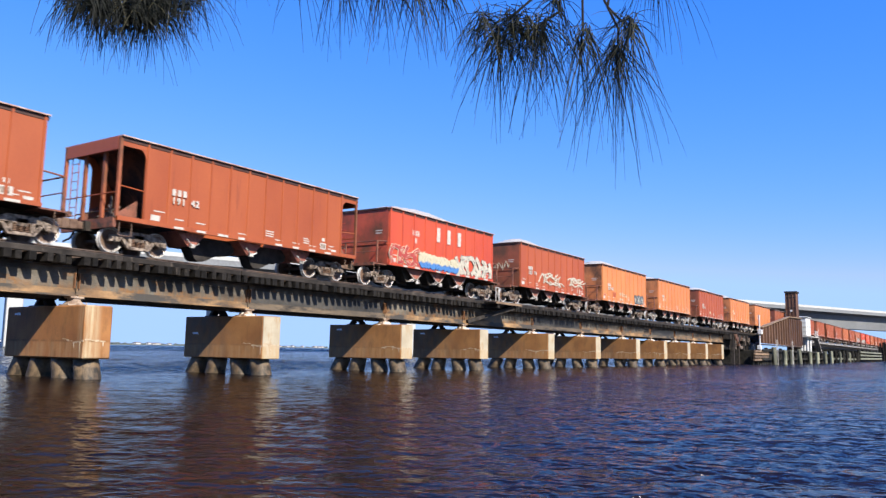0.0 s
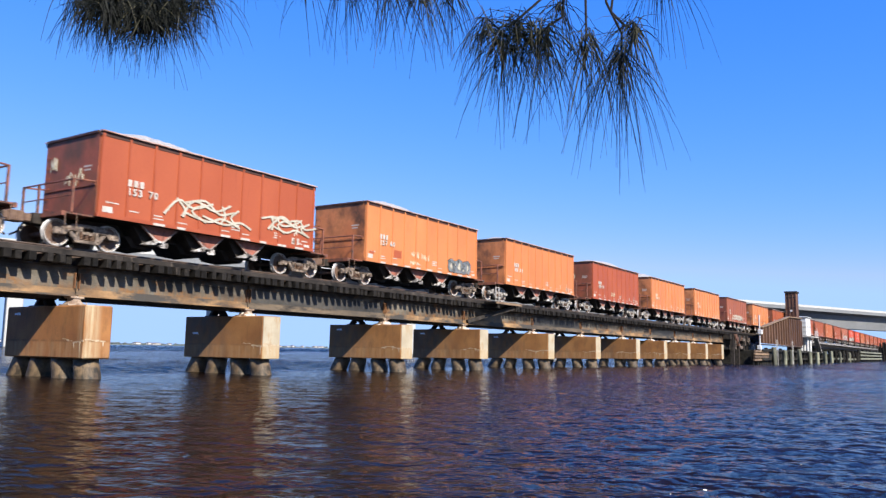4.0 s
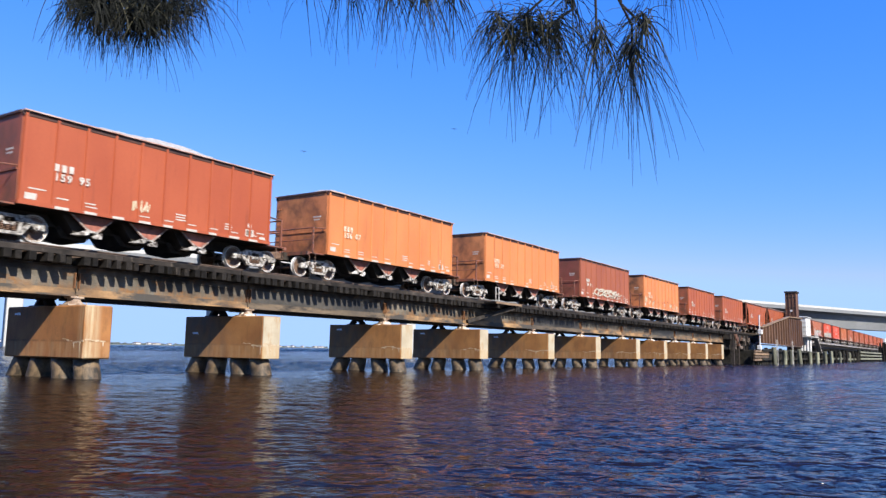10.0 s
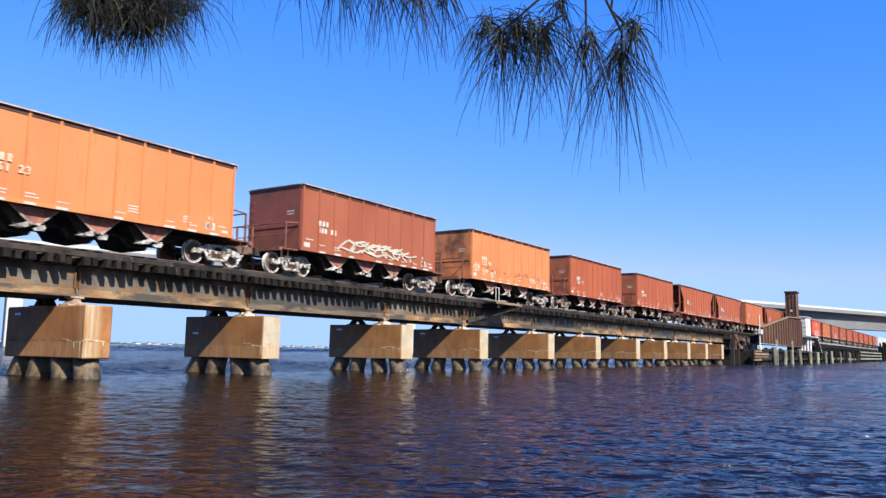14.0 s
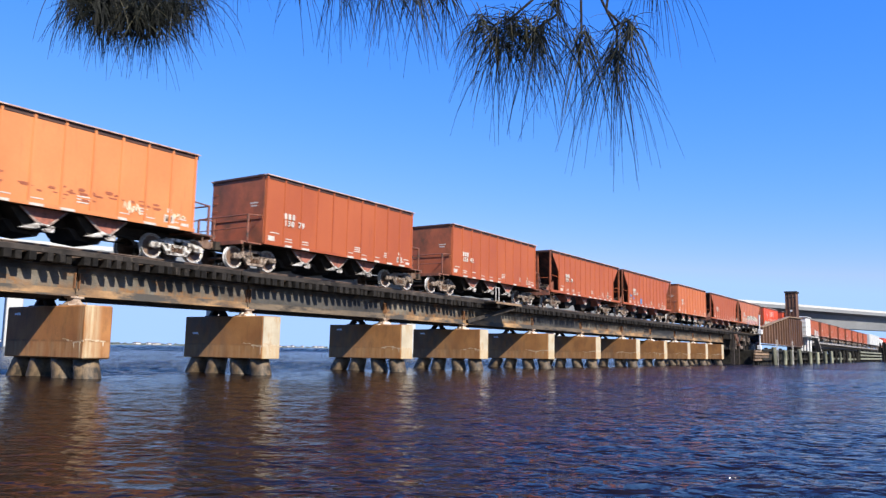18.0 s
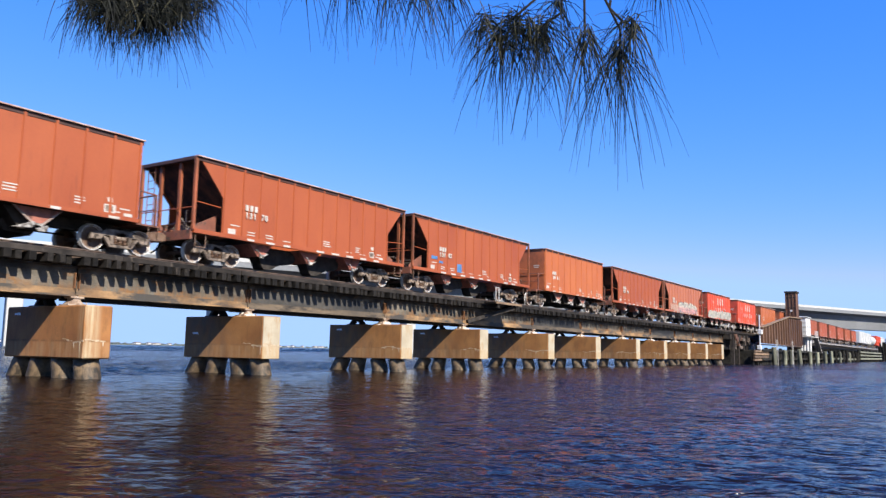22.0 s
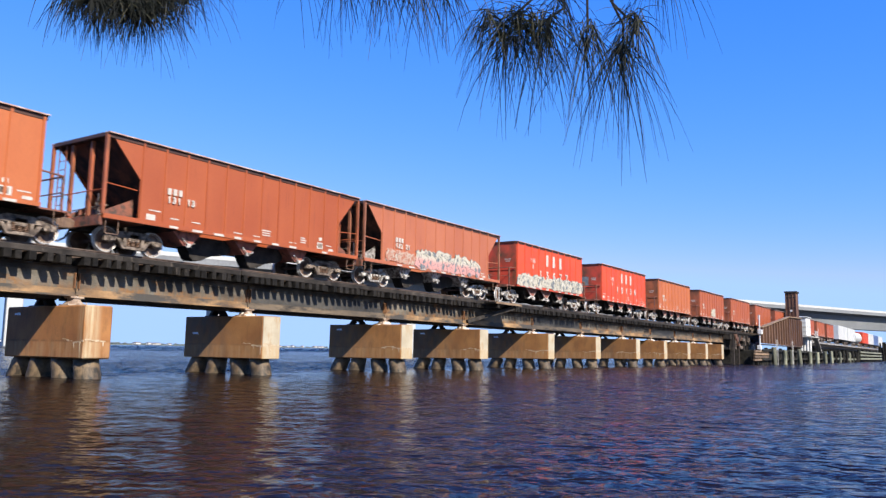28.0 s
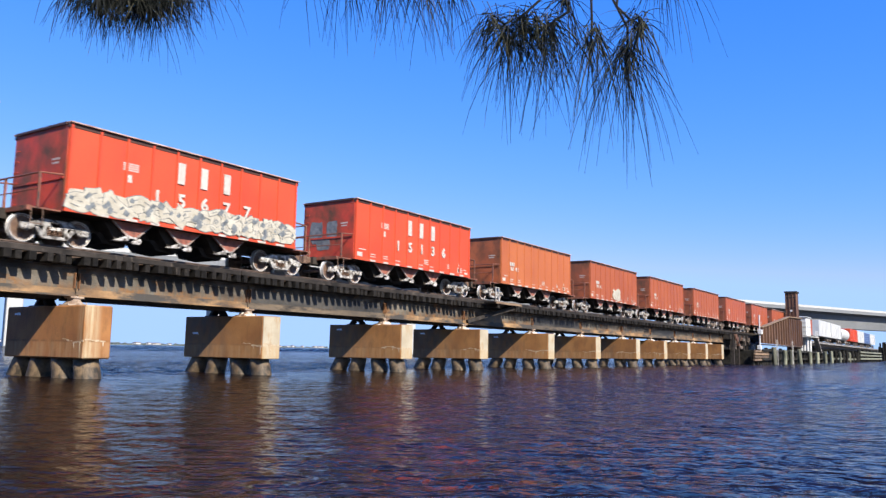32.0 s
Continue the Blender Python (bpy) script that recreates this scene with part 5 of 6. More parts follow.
def closed_hopper(colour, load=0.0, dusty=False, heap=None):
    """Ballast hopper with closed ends, eleven side posts and three bottom chutes. Origin on the rail under its middle."""
    p = PAINT[colour]
    car = new("hopper_car")
    L, W, Z0, Z1 = 4.875, 1.53, 1.0, 3.68

    def get(key, make):
        return cached(("closed", colour, key), make)
    for s in (-1, 1):
        part("side_panel", get(("side", s), lambda: Form().box(-L, L, s * W - 0.03, s * W + 0.03, Z0 + 0.1, Z1).mesh("side_panel", p)), car)
        part("end_panel", get(("end", s), lambda: Form().box(s * L - 0.03, s * L + 0.03, -W + 0.03, W - 0.03, Z0, Z1).mesh("end_panel", END_PAINT[colour])), car)
        part("side_sill", get(("sill", s), lambda: Form().box(-L - 0.02, L + 0.02, s * (W + 0.02) - 0.05, s * (W + 0.02) + 0.05, Z0 - 0.02, Z0 + 0.1).mesh("side_sill", p)), car)
        chord = part("top_chord", get(("chord", s), lambda: Form().prism([(s * 1.46, 3.580), (s * 1.578, 3.580), (s * 1.578, 3.712), (s * 1.46, 3.712)], -L - 0.04, L + 0.04, "x").mesh("top_chord", M_DARKTOP)), car, "top chord coloured dark for shadow under the lip")
        part("top_lip", get(("lip", s), lambda: Form().prism([(s * 1.45, 3.712), (s * 1.66, 3.712), (s * 1.66, 3.75), (s * 1.45, 3.75)], -L - 0.05, L + 0.05, "x").mesh("top_lip", M_LIP)), car)
        part("end_chord", get(("echord", s), lambda: Form().box(s * L - 0.09, s * L + 0.09, -1.44, 1.44, 3.67, 3.745).mesh("end_chord", M_DARKTOP)), car)
        post = get("rib", lambda: Form().prism([(-0.05, 0.0), (-0.035, -0.038), (0.035, -0.038), (0.05, 0.0)], Z0 + 0.1, 3.711, "z").mesh("side_post", p))
        for i in range(11):
            x = -L + 0.06 + (2 * L - 0.12) * i / 10
            part("side_post", post, car, m=pose(x, s * (W + 0.03), 0, 0, 0, 0 if s < 0 else 180))
        # platform, railing and ladder at each end
        part("end_platform", get(("plat", s), lambda: Form().box(min(s * L, s * 5.9), max(s * L, s * 5.9), -1.42, 1.42, 0.95, 1.0).mesh("end_platform", M_PLATFORM)), car, "grimy red-brown end platform")
        part("end_sill", get(("esill", s), lambda: Form().box(s * 5.88 - 0.06, s * 5.88 + 0.06, -1.44, 1.44, 0.87, 1.01).mesh("end_sill", M_PLATFORM)), car)
        for y in (-1.42, 0.5, 1.42):
            part("rail_post", get(("rp", s, y), lambda: Form().box(s * 5.62 - 0.03, s * 5.62 + 0.03, y - 0.035, y + 0.035, 1.0, 2.06).mesh("rail_post", M_PLATFORM)), car)
        part("handrail", get(("hr", s), lambda: Form().path([(s * 5.62, -1.42, 2.04), (s * 5.62, 1.42, 2.04)], 0.028).path([(s * 5.62, -1.42, 1.55), (s * 5.62, 1.42, 1.55)], 0.02)
             .path([(s * L, -1.42, 2.10), (s * 5.62, -1.42, 2.04)], 0.028).path([(s * L, 1.42, 2.10), (s * 5.62, 1.42, 2.04)], 0.028).mesh("handrail", M_PLATFORM)), car)
        near = 1.2 if s < 0 else -1.44
        for z in (1.4, 1.75, 2.1, 2.45, 2.80, 3.15):
            part("ladder_rung", get(("rung", s, z), lambda: Form().path([(s * (L + 0.03), near, z), (s * (L + 0.07), near, z), (s * (L + 0.07), near + 0.24, z), (s * (L + 0.03), near + 0.24, z)], 0.012, 5).mesh("ladder_rung", p)), car)
        part("end_stencil", get(("estencil", s), lambda: Form().box(s * (L + 0.03) - 0.006, s * (L + 0.03) + 0.006, -1.15, -0.72, 2.62, 2.67).box(s * (L + 0.03) - 0.006, s * (L + 0.03) + 0.006, -1.1, -0.75, 2.5, 2.55).mesh("end_stencil", M_MARK)), car)
        part("end_rib", get(("erib", s), lambda: Form().box(s * (L + 0.045) - 0.02, s * (L + 0.045) + 0.02, -1.44, 1.44, 1.98, 2.05).mesh("end_rib", END_PAINT[colour])), car)
        part("corner_step", get(("step", s), lambda: Form().path([(s * 5.42, -1.4, 0.96), (s * 5.42, -1.4, 0.5), (s * 5.78, -1.4, 0.5), (s * 5.78, -1.4, 0.96)], 0.014).mesh("corner_step", M_WHEEL)), car)
    part("brake_wheel", get("bw", lambda: Form().lathe_y([(0.2, -0.015), (0.24, 0.0), (0.2, 0.015)], 14, (0, 0, 0)).box(-0.2, 0.2, -0.01, 0.01, -0.02, 0.02).box(-0.02, 0.02, -0.01, 0.01, -0.2, 0.2).mesh("brake_wheel", M_WHEEL)), car, m=pose(5.70, 0.5, 2.25, 0, 0, 90))
    part("brake_cylinder", get("bc", lambda: Form().box(5.1, 5.5, 0.25, 0.85, 1.04, 1.7).rod((5.5, 0.5, 1.04), (5.5, 0.5, 2.25), 0.03).mesh("brake_cylinder", M_WHEEL, bevel=0.03)), car)
    # three chutes, near black: the shade between them is put into the colour
    chute_me = get("chute", lambda: chute_form().mesh("chute", M_SHADE_BLACK))
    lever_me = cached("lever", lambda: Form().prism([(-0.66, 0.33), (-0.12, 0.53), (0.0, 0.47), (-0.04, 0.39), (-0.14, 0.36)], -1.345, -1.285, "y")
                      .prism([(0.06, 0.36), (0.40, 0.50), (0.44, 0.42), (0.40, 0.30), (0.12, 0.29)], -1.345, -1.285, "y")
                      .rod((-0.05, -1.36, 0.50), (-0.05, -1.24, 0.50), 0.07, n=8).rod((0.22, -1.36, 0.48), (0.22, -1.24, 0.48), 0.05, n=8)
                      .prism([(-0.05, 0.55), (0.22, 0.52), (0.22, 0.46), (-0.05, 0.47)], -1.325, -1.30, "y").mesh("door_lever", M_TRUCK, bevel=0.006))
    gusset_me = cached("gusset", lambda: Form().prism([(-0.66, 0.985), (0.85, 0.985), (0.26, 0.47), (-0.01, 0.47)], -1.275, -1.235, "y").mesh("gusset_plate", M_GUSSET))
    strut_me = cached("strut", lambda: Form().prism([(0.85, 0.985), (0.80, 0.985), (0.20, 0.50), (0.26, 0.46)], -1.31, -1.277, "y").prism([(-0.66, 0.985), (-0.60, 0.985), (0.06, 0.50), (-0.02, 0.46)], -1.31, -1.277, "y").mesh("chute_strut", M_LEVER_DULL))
    # hump added to fill the dark lobes below the chute
    door_me = cached("door", lambda: Form().prism([(-0.72, 0.62), (-0.45, 0.30), (0.34, 0.24), (0.50, 0.45), (0.40, 0.7)], -0.55, 0.85, "y").rod((-0.1, -1.28, 0.42), (-0.1, 1.2, 0.42), 0.035).mesh("chute_door", M_SHADE_BLACK))
    for x in (-2.45, -0.42, 1.62):
        ch = part("chute", chute_me, car, "sloping bottom discharge chute", pose(x, 0, 0))
        for back in (0.0, 2.51):
            part("gusset_plate", gusset_me, ch, "dusty red triangular gusset plate", pose(0, back, 0))
        part("strut", strut_me, ch)
        part("door_lever", lever_me, ch, "pale dusty door lever")
        part("chute_door", door_me, ch)
    part("floor", get("floor", lambda: Form().box(-L + 0.04, L - 0.04, -W + 0.04, W - 0.04, 1.0, 1.06).mesh("floor", M_GRIME_SHADE)), car)
    part("brake_rod", cached("brod", lambda: Form().rod((-3.6, -0.5, 0.62), (3.6, -0.5, 0.62), 0.03).rod((-3.6, 0.5, 0.55), (3.6, 0.5, 0.55), 0.03).mesh("brake_rod", M_GRIME_SHADE)), car)
    shared_running_gear(car, 6.15)
    add_truck(car, -4.79, dusty)
    add_truck(car, 4.67, dusty)
    if load:
        rng = random.Random(int(load * 1000))
        peak = rng.uniform(-0.5, -0.1) if heap is None else heap
        f = Form()
        nx, ny = 36, 10
        vs = []
        for i in range(nx + 1):
            for j in range(ny + 1):
                u, v = i / nx * 2 - 1, j / ny * 2 - 1
                hump = math.exp(-((u - peak) / 0.48) ** 2) + 0.42 * math.exp(-((u - peak - 0.80) / 0.34) ** 2) + 0.35 * math.exp(-((u - peak + 0.6) / 0.25) ** 2)
                z = 3.46 + (load * (0.62 + 0.38 * hump)) * (1 - v * v) * (1 - u ** 6) + rng.uniform(-0.02, 0.02)
                vs.append((u * (L - 0.05), v * (W - 0.06), z))
        f.add(vs, [(i * (ny + 1) + j, (i + 1) * (ny + 1) + j, (i + 1) * (ny + 1) + j + 1, i * (ny + 1) + j + 1) for i in range(nx) for j in range(ny)])
        part("stone_load", f.mesh("stone_load", M_LOAD), car, "heaped pale crushed stone load")
    return car


def open_end_hopper(colour, half=6.2, cut=1.27, square=False, dusty=False):
    """Hopper with sloping end sheets, open triangular ends and round-bellied outlets."""
    p = PAINT[colour]
    steel, saddle_steel = (M_TRUCK, M_TRUCK) if colour == "dusty" else (M_PLATFORM, M_GUSSET)
    car = new("hopper_car")
    W, Z1 = 1.53, 3.68

    def get(key, make):
        return cached(("open", colour, half, key), make)
    top_in = 0.95 if square else 0.22
    low = 3.30 if square else 2.40
    edge = 0.95 if square else cut
    outline = [(-half + top_in, 3.60), (-half + edge, low), (-half + edge, 1.1), (half - edge, 1.1), (half - edge, low), (half - top_in, 3.60), (half - top_in, Z1), (-half + top_in, Z1)]
    if square:
        # rounded upper corner of the end openings
        lead = [(-half + 0.60 + p, low - 0.16 + q - 0.02) for p, q in ((0.0, 0.34), (0.14, 0.30), (0.25, 0.22), (0.32, 0.11), (0.35, -0.02))]
        outline = [(-half + 0.55, 3.60)] + lead + [(-half + edge, 1.1), (half - edge, 1.1)] + [(-x, z) for x, z in reversed(lead)] + [(half - 0.55, 3.60), (half - top_in, Z1), (-half + top_in, Z1)]
    n_post = 12
    slope_in = 1.0 if square else 0.24
    for s in (-1, 1):
        part("side_panel", get(("side", s), lambda: Form().prism(outline, s * W - 0.025, s * W + 0.025, "y").mesh("side_panel", p)), car)
        part("side_sill", get(("sill", s), lambda: Form().box(-half, half, s * (W + 0.02) - 0.06, s * (W + 0.02) + 0.06, 0.97, 1.12).mesh("side_sill", p)), car)
        part("top_chord", get(("chord", s), lambda: Form().prism([(s * 1.46, 3.580), (s * 1.578, 3.580), (s * 1.578, 3.712), (s * 1.46, 3.712)], -half - 0.04, half + 0.04, "x").mesh("top_chord", M_DARKTOP)), car, "top chord coloured dark for shadow under the lip")
        part("top_lip", get(("lip", s), lambda: Form().prism([(s * 1.45, 3.712), (s * 1.66, 3.712), (s * 1.66, 3.75), (s * 1.45, 3.75)], -half - 0.04, half + 0.04, "x").mesh("top_lip", M_LIP)), car)
        if square:
            for e in (-1, 1):
                part("top_plate", get(("tp", s, e), lambda: Form().box(min(e * half, e * (half - 1.0)), max(e * half, e * (half - 1.0)), s * W - 0.03, s * W + 0.03, 3.42, 3.68).mesh("top_plate", p)), car)
        post = get("rib", lambda: Form().prism([(-0.045, 0.0), (-0.03, -0.038), (0.03, -0.038), (0.045, 0.0)], 1.1, 3.711, "z").mesh("side_post", p))
        for i in range(n_post):
            x = -half + edge + 0.06 + (2 * half - 2 * edge - 0.12) * i / (n_post - 1)
            part("side_post", post, car, m=pose(x, s * (W + 0.025), 0, 0, 0, 0 if s < 0 else 180))
        # posts and ladders in end paint: their shade is put into the colour
        for y in (-1, 1):
            part("corner_post", get(("cp", s, y), lambda: Form().box(s * half - 0.05, s * half + 0.05, y * W - 0.05, y * W + 0.05, 1.1, 3.68).mesh("corner_post", END_PAINT[colour])), car)
            if y > 0:
                part("ladder", get(("lad", s, y), lambda: ladder_form(s * (half - 0.05), y * 1.05, END_PAINT[colour])), car)
            # plate added in the shape of the sunlit lower corner of the opening
            part("bolster_web", get(("bweb", s, y), lambda: Form().prism([(s * (half - edge - 0.05), 1.05), (s * (half - edge - 0.05), 1.8), (s * (half - 0.35), 1.32), (s * (half - 0.2), 1.05)], y * 1.12 - 0.02, y * 1.12 + 0.02, "y").mesh("bolster_web", steel)), car)
        for y in (-0.55, 0.55):
            part("end_stanchion", get(("es", s, y), lambda: Form().box(s * (half - 0.12) - 0.05, s * (half - 0.12) + 0.05, y - 0.06, y + 0.06, 1.1, 3.68).mesh("end_stanchion", END_PAINT[colour])), car)
        part("end_beam", get(("eb", s), lambda: Form().box(s * half - 0.05, s * half + 0.05, -1.45, 1.45, 3.30 if square else 3.62, 3.74).mesh("end_beam", p if square else M_DARKTOP)), car)
        part("slope_sheet", get(("slope", s), lambda: Form().prism([(s * (half - 0.02), 3.665), (s * (half - 0.02), 3.60), (s * (half - slope_in), 3.57), (s * (half - 2.88), 0.95), (s * (half - 2.94), 1.0), (s * (half - slope_in - 0.04), 3.64)], -W + 0.03, W - 0.03, "y").mesh("slope_sheet", M_SLOPE)), car, "sloping end sheet coloured dark for its shaded underside")
        part("end_platform", get(("plat", s), lambda: Form().box(min(s * (half - 1.6), s * half), max(s * (half - 1.6), s * half), -1.45, 1.45, 0.96, 1.05).mesh("end_platform", steel)), car)
        part("end_sill", get(("esill", s), lambda: Form().box(s * half - 0.06, s * half + 0.06, -1.47, 1.47, 0.75, 1.08).mesh("end_sill", M_PLATFORM)), car)
        part("grab_rail", get(("gr", s), lambda: Form().path([(s * (half - 0.06), -1.5, 2.12), (s * (half - 1.2), -1.5, 2.05)], 0.02).path([(s * half, -1.4, 1.9), (s * half, 1.4, 1.9)], 0.02).mesh("grab_rail", p)), car)
        part("brake_tank", get(("bt", s), lambda: Form().rod((s * (half - 1.1), -0.9, 1.3), (s * (half - 1.1), 0.6, 1.3), 0.17, n=12).mesh("brake_tank", M_GRIME_SHADE)), car)
        part("brake_rigging", get(("rig", s), lambda: Form().rod((s * (half - 0.2), -1.1, 1.1), (s * (half - 0.9), 0.3, 1.75), 0.03).rod((s * (half - 0.35), 0.9, 1.1), (s * (half - 0.8), -0.5, 1.6), 0.025)
             .rod((s * (half - 0.4), -0.6, 1.05), (s * (half - 0.4), -0.6, 1.9), 0.03).rod((s * (half - 0.3), -1.2, 1.45), (s * (half - 0.3), 1.2, 1.4), 0.025).box(s * (half - 0.6) - 0.15, s * (half - 0.6) + 0.15, -0.35, 0.1, 1.05, 1.4).mesh("brake_rigging", M_RUSTY_TRUCK)), car)
        part("corner_step", get(("step", s), lambda: Form().path([(s * (half - 0.15), -1.5, 1.0), (s * (half - 0.15), -1.5, 0.5), (s * (half - 0.6), -1.5, 0.5), (s * (half - 0.6), -1.5, 1.0)], 0.02).mesh("corner_step", M_WHEEL)), car)
    # outlets near black: the shade they sit in is put into the colour
    belly = [(-1.1, 0.98), (-1.0, 0.5), (-0.82, 0.2), (-0.7, 0.1), (-0.34, 0.11), (0.05, 0.3), (0.35, 0.4), (0.75, 0.42), (1.0, 0.55), (1.05, 0.98)]
    upper = [(-1.05, 0.98), (-0.7, 0.68), (0.7, 0.68), (1.0, 0.98)]
    belly_me = cached("belly", lambda: Form().prism(belly, -0.78, -0.25, "y").prism(upper, -0.25, 0.9, "y").mesh("belly", M_SHADE_BLACK))
    saddle_me = get("saddle", lambda: Form().prism([(-0.62, 1.0), (0.62, 1.0), (0.22, 0.55), (-0.1, 0.50)], -1.26, -0.25, "y").mesh("saddle", saddle_steel))
    latch_me = cached("latch", lambda: Form().path([(-0.25, -1.34, 0.75), (0.05, -1.34, 0.5), (0.3, -1.34, 0.62)], 0.025).box(-0.06, 0.1, -1.38, -1.3, 0.45, 0.58).mesh("latch", M_TRUCK))
    for x in (-1.36, 1.36):
        part("outlet_belly", belly_me, car, "round-bellied dark discharge outlet", pose(x, 0, 0))
    for x in (-2.75, 0.0, 2.75):
        sd = part("saddle_plate", saddle_me, car, m=pose(x, 0, 0))
        part("latch", latch_me, sd)
    shared_running_gear(car, 6.15)
    add_truck(car, -4.67, dusty)
    add_truck(car, 4.67, dusty)
    return car


def ladder_form(x, y, p):
    f = Form().rod((x, y - 0.2, 1.1), (x, y - 0.2, 3.6), 0.018, n=5).rod((x, y + 0.2, 1.1), (x, y + 0.2, 3.6), 0.018, n=5)
    z = 1.3
    while z < 3.6:
        f.rod((x, y - 0.2, z), (x, y + 0.2, z), 0.014, n=5)
        z += 0.3
    return f.mesh("ladder", p)


def far_freight(colour, round_body):
    """Long freight car far down the train."""
    p = PAINT[colour]
    car = new("freight_car")
    if round_body:
        f = Form()
        prof = [(1.5 * math.cos(a), 2.35 + 1.45 * math.sin(a)) for a in (2 * math.pi * i / 20 for i in range(20))]
        f.prism(prof, -7.4, 7.4, "x")
        part("tank", f.mesh("tank", p), car)
        part("dome", Form().lathe_z([(0.5, 3.7), (0.5, 4.1), (0.3, 4.15)], 14).mesh("dome", p), car)
    else:
        part("box_body", Form().box(-7.9, 7.9, -1.5, 1.5, 1.0, 4.1).mesh("box_body", p, bevel=0.05), car)
        for i in range(9):
            x = -7.6 + 1.9 * i
            part("side_post", Form().box(x - 0.06, x + 0.06, -1.56, -1.5, 1.0, 4.05).mesh("side_post", p), car)
    shared_running_gear(car, 8.2)
    add_truck(car, -6.2, False)
    add_truck(car, 6.2, False)
    return car


SIDE_Y = -1.566
RIB_Y = -1.602
C, O = "closed", "open"
# kind, colour, middle of the car along the track at the start, load, marks
TRAIN = [
    (C, "rust", 7.2, 0.0, ()), (O, "rust", 20.45, 0.0, ("191", "42")), (C, "scarlet", 33.7, 0.93, "big"), (C, "brown", 46.9, 0.89, ("153", "70")),
    (C, "orange", 60.1, 0.865, ("157", "60")), (C, "orange", 73.2, 0.70, ()), (C, "brown", 86.4, 0.895, ("159", "95")), (C, "orange", 99.5, 0.845, ("156", "07")),
    (C, "orange", 112.75, 0.0, ("151", "23")), (C, "maroon", 126.1, 0.0, ()), (C, "orange", 139.5, 0.0, ("152", "01")), (C, "rust", 152.6, 0.0, ("130", "79")),
    (C, "rust", 166.0, 0.0, ("153", "42")), (O, "rust", 179.3, 0.0, ("131", "70")), (O, "rust", 192.5, 0.0, ("131", "45")), (C, "amber", 205.9, 0.0, ()),
    (O, "rust", 219.0, 0.0, ("131", "13")), (O, "dusty", 231.9, 0.0, ("132", "21")), (C, "red", 245.2, 0.0, "15677"), (C, "red", 258.7, 0.0, "15136"),
    (C, "amber", 272.0, 0.0, ()), (C, "rust", 285.3, 0.0, ()), (C, "rust", 298.5, 0.0, ()), (C, "rust", 311.8, 0.0, ()), (C, "brown", 325.0, 0.0, ()),
    (C, "brown", 338.3, 0.0, ()), (C, "brown", 351.5, 0.0, ()), (C, "rust", 364.8, 0.0, ()), (C, "brown", 378.0, 0.0, ()),
]
WORDS = {"rust": "rust-red", "dusty": "dust-covered rust-brown", "amber": "orange-brown", "scarlet": "weathered red", "brown": "brown-red", "orange": "faded orange", "maroon": "dull maroon", "red": "bright red"}
CARS = []
HEAPS = {5: -0.75, 6: 0.22, 7: -0.8}     # where the load is highest along the car, from -1 to 1
DUSTY = (5, 6, 7, 8, 9, 10, 17, 18, 19, 20, 21, 22)
SPRAYED = (2, 3, 4, 9, 17, 18, 21)


